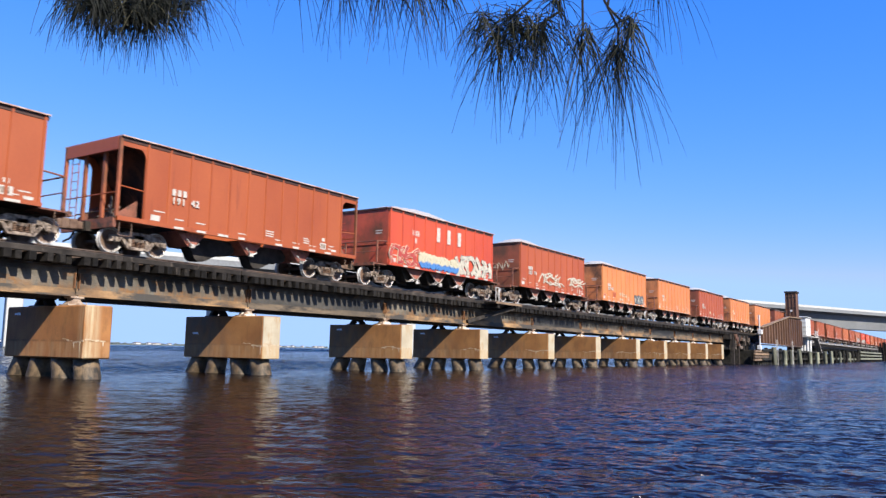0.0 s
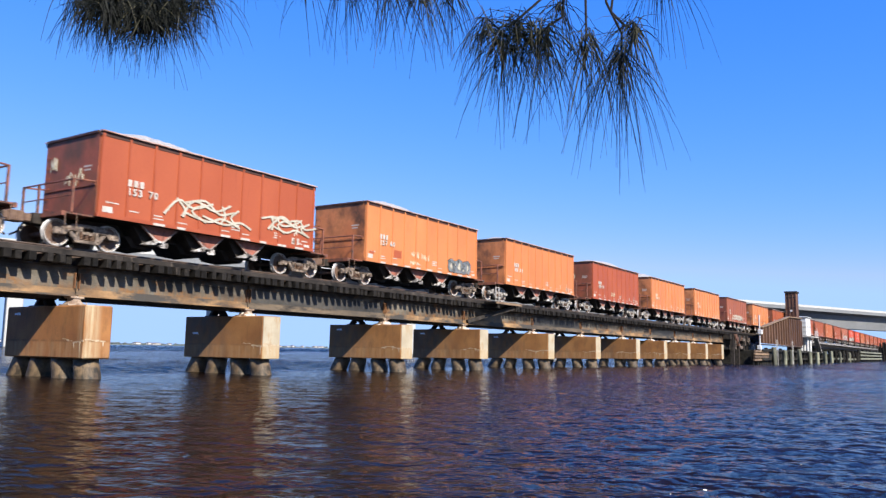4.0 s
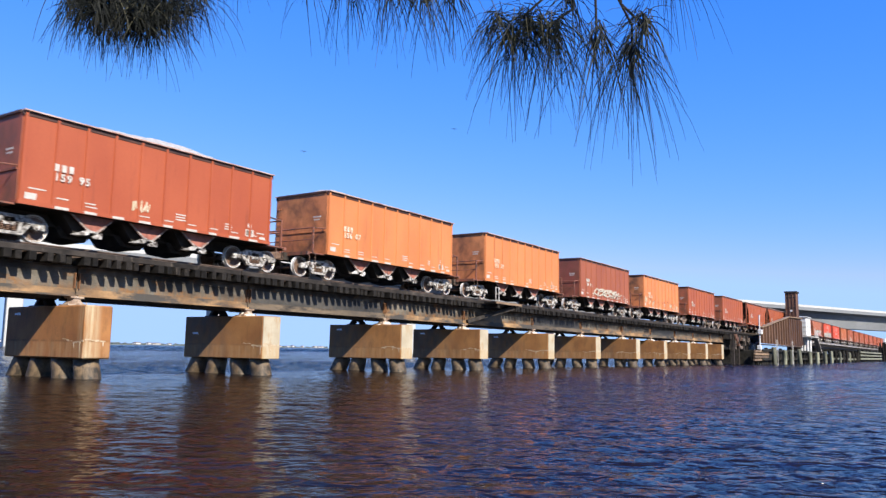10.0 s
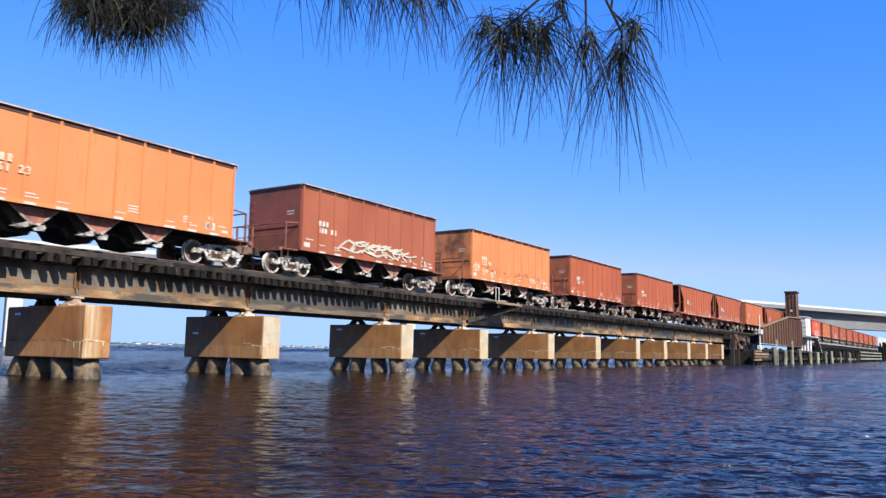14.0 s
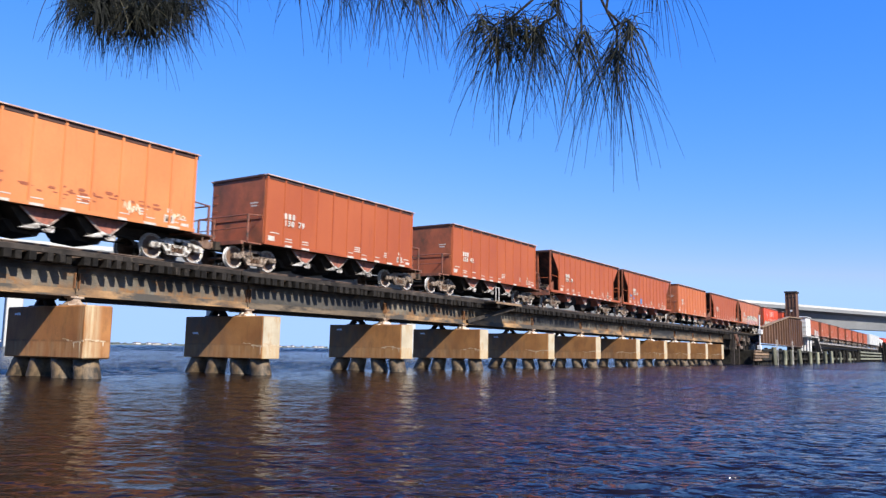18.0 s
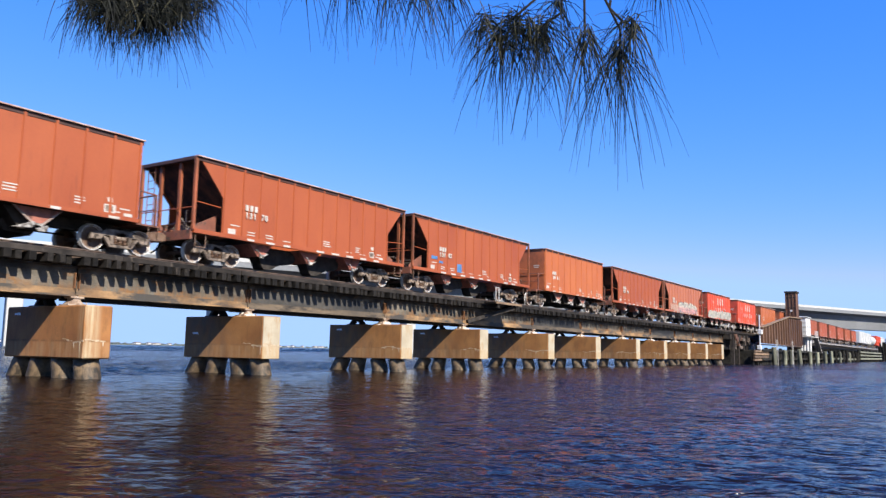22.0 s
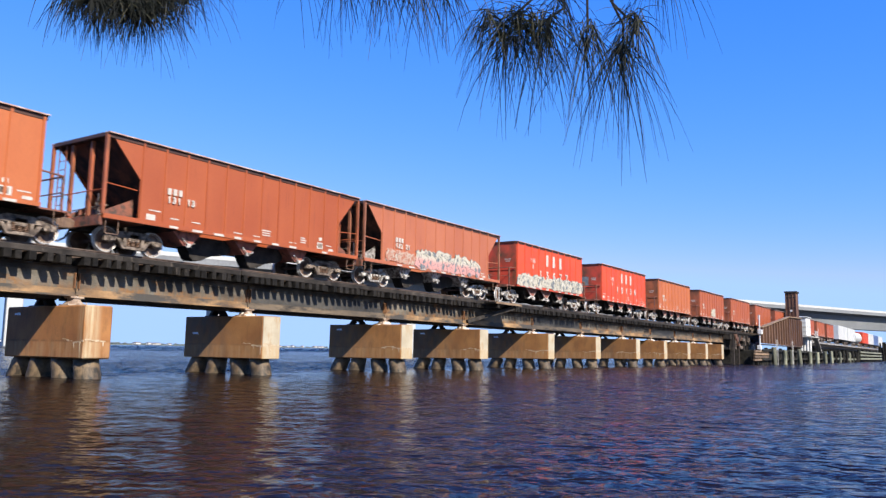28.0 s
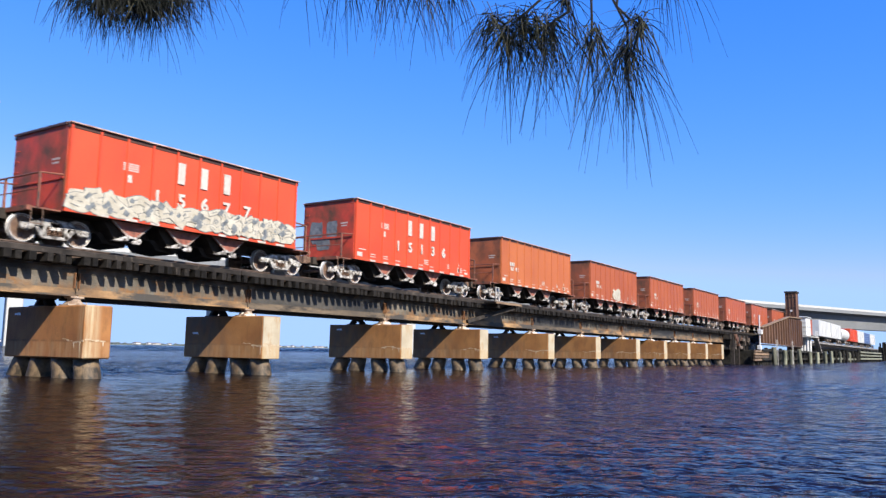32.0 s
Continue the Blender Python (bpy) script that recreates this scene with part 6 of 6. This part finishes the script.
def build_train():
    for n, (kind, colour, x, load, marks) in enumerate(TRAIN):
        square = n == 1
        if kind == C:
            car = closed_hopper(colour, load, n in DUSTY, HEAPS.get(n))
            stencils(car, SIDE_Y, -4.75, 4.75, n, -1.604)
        else:
            car = open_end_hopper(colour, 5.9 if square else 6.2, square=square, dusty=n in DUSTY)
            stencils(car, SIDE_Y + 0.005, -4.7, 4.7, n, -1.614)
        if isinstance(marks, str):
            # tall block lettering
            for bx in (-1.0, -0.02, 1.02):
                part("mark_block", cached("tall_mark", lambda: bars_mesh([(0.07, 0.36, 0, 0.74)], M_MARK, 0.040)), car, "tall white painted bar", pose(bx, SIDE_Y, 2.56))
            digits = {"big": "11541"}.get(marks, marks)
            if marks != "big":
                for i, ch in enumerate(digits):
                    part("car_number", text_mesh(ch, 0.47, M_MARK), car, "large white number", pose(-1.86 + 0.985 * i, SIDE_Y - 0.018, 1.74 + 0.02 * i))
            part("data_block", bars_mesh([(-3.03, -2.45, 2.84 - 0.07 * i, 2.88 - 0.07 * i) for i in range(4)] + [(-2.85, -2.68, 2.25, 2.5)], M_MARK), car, m=pose(0, SIDE_Y, 0))
        else:
            small_marks(car, SIDE_Y, -3.88, marks, paint=M_MARK_FADED if n in (7, 8, 10) else M_MARK)
        if n == 2:
            graffiti(car, RIB_Y, -4.7, -2.3, 1.12, 2.1, 1, M_SPRAY_RED, M_SPRAY_CREAM, 4, thick=0.14)
            graffiti(car, RIB_Y - 0.024, -2.4, 1.0, 1.12, 1.85, 2, M_FADE_BLUE, M_FADE_BLUE, 7, M_FADE_BLUE)
            graffiti(car, RIB_Y, 0.95, 4.6, 1.12, 2.15, 3, M_SPRAY_BONE, M_SPRAY_GREY, 6)
        if n == 3:
            graffiti(car, RIB_Y, -1.7, 0.7, 1.35, 2.25, 4, M_SPRAY_BONE, M_SPRAY_BONE, 3, only_lines=True)
            graffiti(car, RIB_Y, 2.4, 4.4, 1.5, 2.25, 14, M_SPRAY_BONE, M_SPRAY_BONE, 3, only_lines=True)
            tagged(part("paint_scrawl", scrawl_mesh(61, -1.3, -0.2, 2.0, 2.6), car, "pale spray scrawl on the end sheet", pose(-4.93, -1.0, 0, 0, 0, -90)), kind="stuff")
            tagged(part("paint_scrawl", scrawl_mesh(62, -0.9, -0.5, 2.6, 3.2), car, "pale spray scrawl on the end sheet", pose(-4.93, 0.3, 0, 0, 0, -90)), kind="stuff")
        if n == 4:
            graffiti(car, RIB_Y, 2.0, 4.05, 1.14, 1.82, 5, M_SPRAY_GREY, M_GRIME_SHADE, 5, M_SPRAY_BONE)
            for k, (xa, xb, za, zb) in enumerate(((-1.35, -0.75, 1.5, 1.85), (-0.45, 0.15, 1.45, 1.8), (-1.4, -0.7, 1.15, 1.42))):
                tagged(part("paint_scrawl", scrawl_mesh(40 + k, xa, xb, za, zb), car, "small white spray scrawl", pose(0, SIDE_Y, 0)), kind="stuff")
            for xa, xb, za, zb in ((-4.6, -4.25, 1.36, 1.5), (-2.75, -2.15, 1.36, 1.72)):
                part("paint_patch", bars_mesh([(xa, xb, za, zb)], PAINT["brown"]), car, "darker repaint patch", pose(0, SIDE_Y, 0))
        if n == 9:
            graffiti(car, RIB_Y, -1.8, 2.3, 1.2, 1.85, 6, M_SPRAY_BONE, M_SPRAY_BONE, 5, only_lines=True)
        if n == 10:
            for k, (xa, xb, za, zb) in enumerate(((-4.7, -4.1, 1.35, 1.95), (-3.85, -3.15, 1.3, 1.7), (-2.95, -2.3, 1.25, 1.65), (2.1, 2.7, 1.25, 1.65), (3.95, 4.5, 1.3, 1.55))):
                tagged(part("paint_scrawl", scrawl_mesh(50 + k, xa, xb, za, zb), car, "small white spray scrawl", pose(0, SIDE_Y, 0)), kind="stuff")
            scuffs = random.Random(71)
            marks_form = Form()
            for i in range(46):
                cx, cz = scuffs.uniform(-3.2, 3.4), 1.58 + scuffs.gauss(0, 0.13)
                marks_form.prism([(cx + p, cz + q) for p, q in blob_outline(scuffs, scuffs.uniform(0.08, 0.34), scuffs.uniform(0.03, 0.10), 8, 0.3)], -0.0015 - 0.0001 * i, 0.002, "y")
            tagged(part("paint_scuff", marks_form.mesh("paint_scuffs", PAINT["maroon"]), car, "dark scuffed paint along the side", pose(0, SIDE_Y, 0)), kind="stuff")
        if n == 14:
            for k, (xa, xb, za, zb) in enumerate(((-2.25, -1.70, 1.18, 1.62), (-4.6, -4.05, 1.66, 1.82), (-3.9, -3.55, 1.5, 1.62))):
                part("paint_patch", bars_mesh([(xa, xb, za, zb)], M_SPRAY_BLUE), car, "dull blue spray patch", pose(0, SIDE_Y - 0.001 * k, 0))
        if n == 6:
            tagged(part("paint_scrawl", scrawl_mesh(31, -1.2, -0.55, 1.35, 1.72), car, "cream spray scrawl", pose(0, SIDE_Y, 0)), kind="stuff")
            tagged(part("paint_scrawl", scrawl_mesh(32, -0.75, 0.35, 2.62, 2.98), car, "pale spray scrawl on the end sheet", pose(-4.93, 0.2, 0, 0, 0, -90)), kind="stuff")
            tagged(part("paint_scrawl", scrawl_mesh(35, -0.62, 0.45, 2.5, 2.85), car, "pale spray scrawl on the end sheet", pose(-4.935, 0.2, 0, 0, 0, -90)), kind="stuff")
        if n == 19:
            blots = random.Random(33)
            for cx, cz, bw, bh in ((-0.45, 2.3, 0.75, 1.0), (0.5, 2.35, 0.7, 0.9), (0.0, 1.75, 0.8, 0.6)):
                part("paint_blot", Form().prism([(cx + p, cz + q) for p, q in blob_outline(blots, bw, bh, 14, 0.14)], -0.004, 0, "y").mesh("paint_blot", M_SPRAY_GREY), car, "grey-brown spray blot on the end sheet", pose(-4.912, 0.3, 0, 0, 0, -90))
        if n == 17:
            graffiti(car, RIB_Y, -4.45, -2.1, 1.16, 1.74, 7, M_OVERSPRAY, M_OVERSPRAY, 4, M_OVERSPRAY, thick=0.15)
            graffiti(car, RIB_Y - 0.024, -2.2, 3.75, 1.10, 2.05, 8, M_FADE_PINK, M_SPRAY_GREY, 10, M_FADE_PINK, thick=0.17, shards=True)
        if n == 18:
            graffiti(car, RIB_Y, -4.75, 0.7, 1.13, 1.82, 9, M_SPRAY_BONE, M_SPRAY_GREY, 8, M_SPRAY_BONE, thick=0.21, shards=True)
            graffiti(car, RIB_Y - 0.024, 0.6, 4.7, 1.13, 1.95, 10, M_SPRAY_BONE, M_SPRAY_GREY, 8, M_SPRAY_BONE, shards=True)
        if n == 21:
            graffiti(car, RIB_Y, -0.4, 0.9, 1.14, 2.0, 12, M_SPRAY_BONE, M_SPRAY_BONE, 2, M_SPRAY_BONE)
        what = "%s steel hopper car %s" % (WORDS[colour], "heaped with pale stone" if load else "with open sloping ends" if kind == O else "with closed ribbed sides")
        if n in SPRAYED:
            what += ", spray-painted"
        tagged(car, what, "hopper car", "cars of the train")
        CARS.append((car, x))
    x = 400.0
    for colour, rnd in (("white", False), ("white", False), ("white", True), ("red", False), ("white", False), ("blue", False), ("white", False)):
        car = far_freight(colour, rnd)
        tagged(car, "%s %s freight car at the tail of the train" % (colour, "tank" if rnd else "box"), "freight car", "cars of the train")
        CARS.append((car, x))
        x += 17.0


build_train()


# ---------------------------------------------------------------- pine over the bank
def needle(f, rng, base, way, length, sag, r):
    """One thin drooping needle as a tapered three-sided strip."""
    segs = 4
    p = Vector(base)
    d = Vector(way).normalized()
    rings = []
    for i in range(segs + 1):
        rr = r * (1 - 0.75 * i / segs)
        u = d.orthogonal().normalized()
        w = d.cross(u)
        rings.append([p + (u * math.cos(a) + w * math.sin(a)) * rr for a in (0, 2.094, 4.189)])
        p = p + d * (length / segs)
        d = (d + Vector((0, -sag, 0)) * (1.0 / segs)).normalized()
    vs = [q for ring in rings for q in ring]
    fs = [(i * 3 + j, i * 3 + (j + 1) % 3, i * 3 + 3 + (j + 1) % 3, i * 3 + 3 + j) for i in range(segs) for j in range(3)]
    f.add(vs, fs)


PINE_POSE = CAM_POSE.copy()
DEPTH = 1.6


def build_pine():
    """Local axes are the camera's (x right, y up, z back); sprays are placed to fit its view. Sprays hang from one
    limb.
    """
    tree = tagged(new("pine_tree"), "drooping dark green pine branch with long thin needles overhead", "tree")
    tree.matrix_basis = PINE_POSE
    rng = random.Random(21)
    limb = Form().path([(-1.1, 0.66, -1.55), (-0.6, 0.70, -1.6), (0.0, 0.72, -1.62), (0.35, 0.68, -1.6), (0.55, 0.64, -1.55)], 0.012, 7)
    limb.path([(0.0, 0.72, -1.62), (0.1, 0.95, -0.7), (0.3, 1.25, 0.8), (0.55, 1.6, 2.15)], 0.022, 7)
    limb.rod((0.6, -1.3, 2.2), (0.52, 3.4, 2.0), 0.14, 0.08, 12)
    part("limb", limb.mesh("limb", M_BARK), tree, "dark bark")
    sprays = {}
    # spray: stems (from, to) and nodes (x, y, z, needles, length, spread, olive share)
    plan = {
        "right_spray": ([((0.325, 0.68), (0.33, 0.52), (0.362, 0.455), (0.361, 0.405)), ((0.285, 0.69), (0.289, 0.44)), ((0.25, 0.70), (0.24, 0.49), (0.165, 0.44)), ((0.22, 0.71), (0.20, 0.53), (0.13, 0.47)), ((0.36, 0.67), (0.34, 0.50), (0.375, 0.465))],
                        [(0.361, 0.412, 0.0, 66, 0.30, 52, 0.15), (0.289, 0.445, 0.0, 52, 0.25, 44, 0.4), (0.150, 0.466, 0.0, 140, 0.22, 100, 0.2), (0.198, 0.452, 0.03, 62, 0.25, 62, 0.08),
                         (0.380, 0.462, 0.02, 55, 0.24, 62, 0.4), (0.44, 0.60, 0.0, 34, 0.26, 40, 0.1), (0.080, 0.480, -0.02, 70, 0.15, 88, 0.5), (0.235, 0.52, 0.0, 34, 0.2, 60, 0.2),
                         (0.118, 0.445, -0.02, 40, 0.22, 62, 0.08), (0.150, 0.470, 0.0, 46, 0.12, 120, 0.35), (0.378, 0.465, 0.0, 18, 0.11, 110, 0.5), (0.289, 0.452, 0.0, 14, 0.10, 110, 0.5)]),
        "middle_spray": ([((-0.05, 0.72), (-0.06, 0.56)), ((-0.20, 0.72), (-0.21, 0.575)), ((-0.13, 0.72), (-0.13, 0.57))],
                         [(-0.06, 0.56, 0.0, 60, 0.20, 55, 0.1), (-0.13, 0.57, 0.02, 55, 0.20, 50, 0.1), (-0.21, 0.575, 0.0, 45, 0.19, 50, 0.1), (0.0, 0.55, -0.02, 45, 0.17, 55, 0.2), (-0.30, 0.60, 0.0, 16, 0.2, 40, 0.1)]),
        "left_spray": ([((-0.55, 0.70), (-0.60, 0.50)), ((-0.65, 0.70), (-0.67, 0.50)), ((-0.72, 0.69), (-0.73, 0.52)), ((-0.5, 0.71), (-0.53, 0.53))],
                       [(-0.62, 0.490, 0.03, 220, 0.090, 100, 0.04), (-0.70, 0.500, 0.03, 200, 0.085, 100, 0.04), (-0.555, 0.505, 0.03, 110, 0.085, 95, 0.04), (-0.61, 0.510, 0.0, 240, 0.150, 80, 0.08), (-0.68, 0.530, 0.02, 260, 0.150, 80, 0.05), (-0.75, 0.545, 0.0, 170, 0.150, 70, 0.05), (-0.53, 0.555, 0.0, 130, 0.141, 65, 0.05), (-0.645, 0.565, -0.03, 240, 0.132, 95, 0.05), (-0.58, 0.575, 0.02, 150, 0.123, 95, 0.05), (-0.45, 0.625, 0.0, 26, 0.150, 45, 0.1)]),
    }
    for name, (stems, nodes) in plan.items():
        f = Form()
        for st in stems:
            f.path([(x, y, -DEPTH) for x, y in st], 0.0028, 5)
        spray = part("needle_spray", f.mesh("spray_twigs", M_BARK), tree, "hanging spray of long thin needles")
        for x, y, z, count, length, spread, olive_share in nodes:
            g, h = Form(), Form()
            for _ in range(int(count * 1.12)):
                a = radians(rng.gauss(0, spread * 0.62))
                tw = rng.uniform(-0.6, 0.6)
                way = (math.sin(a), -math.cos(a), tw)
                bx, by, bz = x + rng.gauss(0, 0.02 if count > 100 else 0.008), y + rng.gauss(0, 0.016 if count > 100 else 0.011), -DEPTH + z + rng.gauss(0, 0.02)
                needle(h if rng.random() < olive_share else g, rng, (bx, by, bz), way, length * (0.38 + 0.62 * rng.random() ** 1.5), (rng.uniform(0.6, 1.3) + 0.75 * abs(a)) * (0.45 if length < 0.13 else 1.0), rng.uniform(0.0008, 0.0013))
            part("needle_tuft", g.mesh("needle_tuft", M_NEEDLE), spray)
            if h.v:
                part("old_needles", h.mesh("old_needles", M_NEEDLE_OLIVE), spray, "lighter olive-brown needles")
        sprays[name] = spray
    return sprays


def build_gull(scale):
    gull = tagged(new("gull"), "small pale gull gliding with spread wings", "bird")
    body = Form().lathe_y([(0.01, -0.24), (0.05, -0.16), (0.07, 0.0), (0.05, 0.14), (0.012, 0.28)], 10)
    part("body", body.mesh("gull_body", M_FEATHER, smooth=True), gull)
    for s in (-1, 1):
        wing = Form().add([(s * 0.03, -0.10, 0.02), (s * 0.30, -0.14, 0.10), (s * 0.62, 0.02, 0.06), (s * 0.30, 0.05, 0.09), (s * 0.03, 0.10, 0.02),
                           (s * 0.03, -0.10, 0.0), (s * 0.30, -0.14, 0.08), (s * 0.62, 0.02, 0.045), (s * 0.30, 0.05, 0.07), (s * 0.03, 0.10, 0.0)],
                          [(0, 1, 3, 4), (1, 2, 3), (5, 9, 8, 6), (6, 8, 7), (0, 5, 6, 1), (1, 6, 7, 2), (2, 7, 8, 3), (3, 8, 9, 4)])
        part("wing", wing.mesh("gull_wing", M_FEATHER), gull)
    return gull


GULLS = [build_gull(1.0), build_gull(1.0)]
SPRAYS = build_pine()
build_track()


# ---------------------------------------------------------------- movement
def travelled(t):
    """Metres that the train has gone after t seconds."""
    u = t / 32.0
    return 32.0 * (7.1039 * u - 0.6521 * u ** 2 + 1.2242 * u ** 3 + 0.1024 * u ** 4 - 1.3485 * u ** 5 + 0.6801 * u ** 6)


def at(t, right, up):
    """A row for a swaying spray: it swings about the limb by that many millimetres at its tip."""
    swing = math.degrees(right / 1000 / 0.55) * 0.35
    return t, Matrix.Translation((0.0007 * right, 0.001 * up, 0)) @ Matrix.Translation((0, 0.7, 0)) @ pose(0, 0, 0, 0, 0, swing) @ Matrix.Translation((0, -0.7, 0))


def motions():
    times = [2.0 * i for i in range(17)]
    for car, x in CARS:
        walk(car, [(t, pose(x - travelled(t), TRACK_Y, RAIL_Z)) for t in times])
    steps = [SECONDS * i / 420 for i in range(421)]
    turns = [(t, -math.degrees(travelled(t) / WHEEL_R)) for t in steps]
    for ws in WHEELSETS:
        x = ws.location.x
        walk(ws, [(t, pose(x, 0, WHEEL_R, 0, a, 0)) for t, a in turns])
    walk(SPRAYS["right_spray"], [at(0, 0, -0), at(0.5, 4.7, -3.5), at(1, 26.9, -8.2), at(1.5, 15.2, -10.5), at(2, 0, -3.5), at(2.5, 11.7, -4.7), at(3, 19.9, -10.5), at(3.5, 8.2, -11.7), at(5.5, 9.3, -10.5), at(6, 12.8, -1.2), at(6.5, 15.2, 5.8), at(7, 31.5, 3.5), at(7.5, 25.7, -1.2), at(8, 8.2, 7), at(8.5, 8.2, 7), at(9, 23.4, 3.5), at(9.5, 25.7, 5.8), at(10, 32.7, -0), at(10.5, 29.2, -1.2), at(11, 15.2, -10.5), at(11.5, 16.4, -7), at(12, 9.3, -3.5), at(12.5, 8.2, -7), at(13, 8.2, -16.4), at(13.5, 8.2, -14), at(14, 8.2, -8.2), at(14.5, 2.3, -7), at(16.5, -4.7, -3.5), at(17, -3.5, -4.7), at(17.5, 0, -7), at(18, -3.5, -4.7), at(18.5, 2.3, -3.5), at(19, -3.5, -3.5), at(19.5, -3.5, -1.2), at(20, 4.7, -4.7), at(20.5, 0, -7), at(21, -3.5, -3.5), at(21.5, 2.3, -3.5), at(22, 4.7, -3.5), at(22.5, 0, -3.5), at(23, -1.2, -0), at(23.5, 2.3, 2.3), at(24, 15.2, -1.2), at(24.5, 18.7, -0), at(25, 4.7, -1.2), at(25.5, 18.7, -1.2), at(27.5, 16.4, 3.5), at(28, 11.7, 5.8), at(28.5, 16.4, 3.5), at(29, 22.2, -0), at(29.5, 18.7, -0), at(30, 52.6, 5.8), at(30.5, 59.6, 2.3), at(31, 43.2, -0), at(31.5, 19.9, -1.2), at(32, 22.2, -3.5)])
    walk(SPRAYS["left_spray"], [at(0, 0, -0), at(0.5, -2.3, -14), at(1, 10.5, -14), at(1.5, 17.5, -3.5), at(2, 5.8, 10.5), at(2.5, 1.2, 1.2), at(3, 17.5, -10.5), at(3.5, 19.9, -2.3), at(5.5, 39.7, 1.2), at(6, 32.7, 21), at(6.5, 39.7, 24.5), at(7, 39.7, 31.5), at(7.5, 17.5, 10.5), at(8, -3.5, 4.7), at(8.5, 9.3, -2.3), at(9, 30.4, 7), at(9.5, 30.4, 19.9), at(10, 5.8, -10.5), at(10.5, -2.3, -7), at(11, -3.5, -3.5), at(11.5, 3.5, -5.8), at(12, 3.5, -3.5), at(12.5, 1.2, -12.8), at(13, -2.3, -10.5), at(13.5, 0, -19.9), at(14, -7, -14), at(14.5, -9.3, -10.5), at(16.5, 1.2, -5.8), at(17, 1.2, -5.8), at(17.5, 1.2, -5.8), at(18, 5.8, -9.3), at(18.5, 7, -5.8), at(19, 7, -5.8), at(19.5, 7, -5.8), at(20, 7, -7), at(20.5, 7, -7), at(21, 7, -0), at(21.5, 17.5, 10.5), at(22, 30.4, 4.7), at(22.5, 26.9, 4.7), at(23, 12.8, 7), at(23.5, 1.2, 7), at(24, 12.8, 14), at(24.5, 21, 21), at(25, 14, 12.8), at(25.5, 9.3, 12.8), at(27.5, -3.5, 19.9), at(28, -5.8, 10.5), at(28.5, -2.3, 3.5), at(29, 9.3, 10.5), at(29.5, 7, -5.8), at(30, 24.5, -7), at(30.5, 23.4, -0), at(31, 23.4, 12.8), at(31.5, 9.3, 26.9), at(32, 9.3, 26.9)])
    walk(SPRAYS["middle_spray"], [at(0, 0, -0), at(0.5, 1.2, -8.8), at(1, 18.7, -11.1), at(1.5, 16.4, -7), at(2, 2.9, 3.5), at(2.5, 6.4, -1.8), at(3, 18.7, -10.5), at(3.5, 14, -7), at(5.5, 24.5, -4.7), at(6, 22.8, 9.9), at(6.5, 27.5, 15.2), at(7, 35.6, 17.5), at(7.5, 21.6, 4.7), at(8, 2.3, 5.8), at(8.5, 8.8, 2.4), at(9, 26.9, 5.2), at(9.5, 28, 12.8), at(10, 19.2, -5.2), at(10.5, 13.4, -4.1), at(11, 5.8, -7), at(11.5, 9.9, -6.4), at(12, 6.4, -3.5), at(12.5, 4.7, -9.9), at(13, 2.9, -13.4), at(13.5, 4.1, -16.9), at(14, 0.6, -11.1), at(14.5, -3.5, -8.8), at(16.5, -1.8, -4.7), at(17, -1.1, -5.2), at(17.5, 0.6, -6.4), at(18, 1.1, -7), at(18.5, 4.7, -4.7), at(19, 1.8, -4.7), at(19.5, 1.8, -3.5), at(20, 5.8, -5.8), at(20.5, 3.5, -7), at(21, 1.8, -1.8), at(21.5, 9.9, 3.5), at(22, 17.6, 0.6), at(22.5, 13.4, 0.6), at(23, 5.8, 3.5), at(23.5, 1.8, 4.7), at(24, 14, 6.4), at(24.5, 19.9, 10.5), at(25, 9.3, 5.8), at(25.5, 14, 5.8), at(27.5, 6.4, 11.7), at(28, 2.9, 8.2), at(28.5, 7, 3.5), at(29, 15.8, 5.2), at(29.5, 12.8, -2.9), at(30, 38.5, -0.6), at(30.5, 41.5, 1.1), at(31, 33.3, 6.4), at(31.5, 14.6, 12.8), at(32, 15.8, 11.7)])
    flights = (((0, 34, 204, 14), (8.7, 104.1, 90.5, 34.4), (9.0, 106.5, 86.6, 35.7), (10.2, 132.5, 81.2, 47.7), (14, 420, 92, 174), (32, 1328, -535, 751)),
               ((0, 11, 215, 25), (9.3, 87.0, 98.4, 32.9), (9.9, 91.9, 90.8, 33.6), (10.6, 111.7, 96.2, 39.6), (14, 513, 282, 167), (32, 2572, -45, 775)))
    for gull, rows in zip(GULLS, flights):
        walk(gull, [(t, pose(x, y, z, 0, 12, -70)) for t, x, y, z in rows])
    walk(water, [(0.0, pose(0, 0, 0)), (16.0, pose(-3.0, -0.9, 0)), (SECONDS, pose(-6.0, -1.8, 0))])


motions()
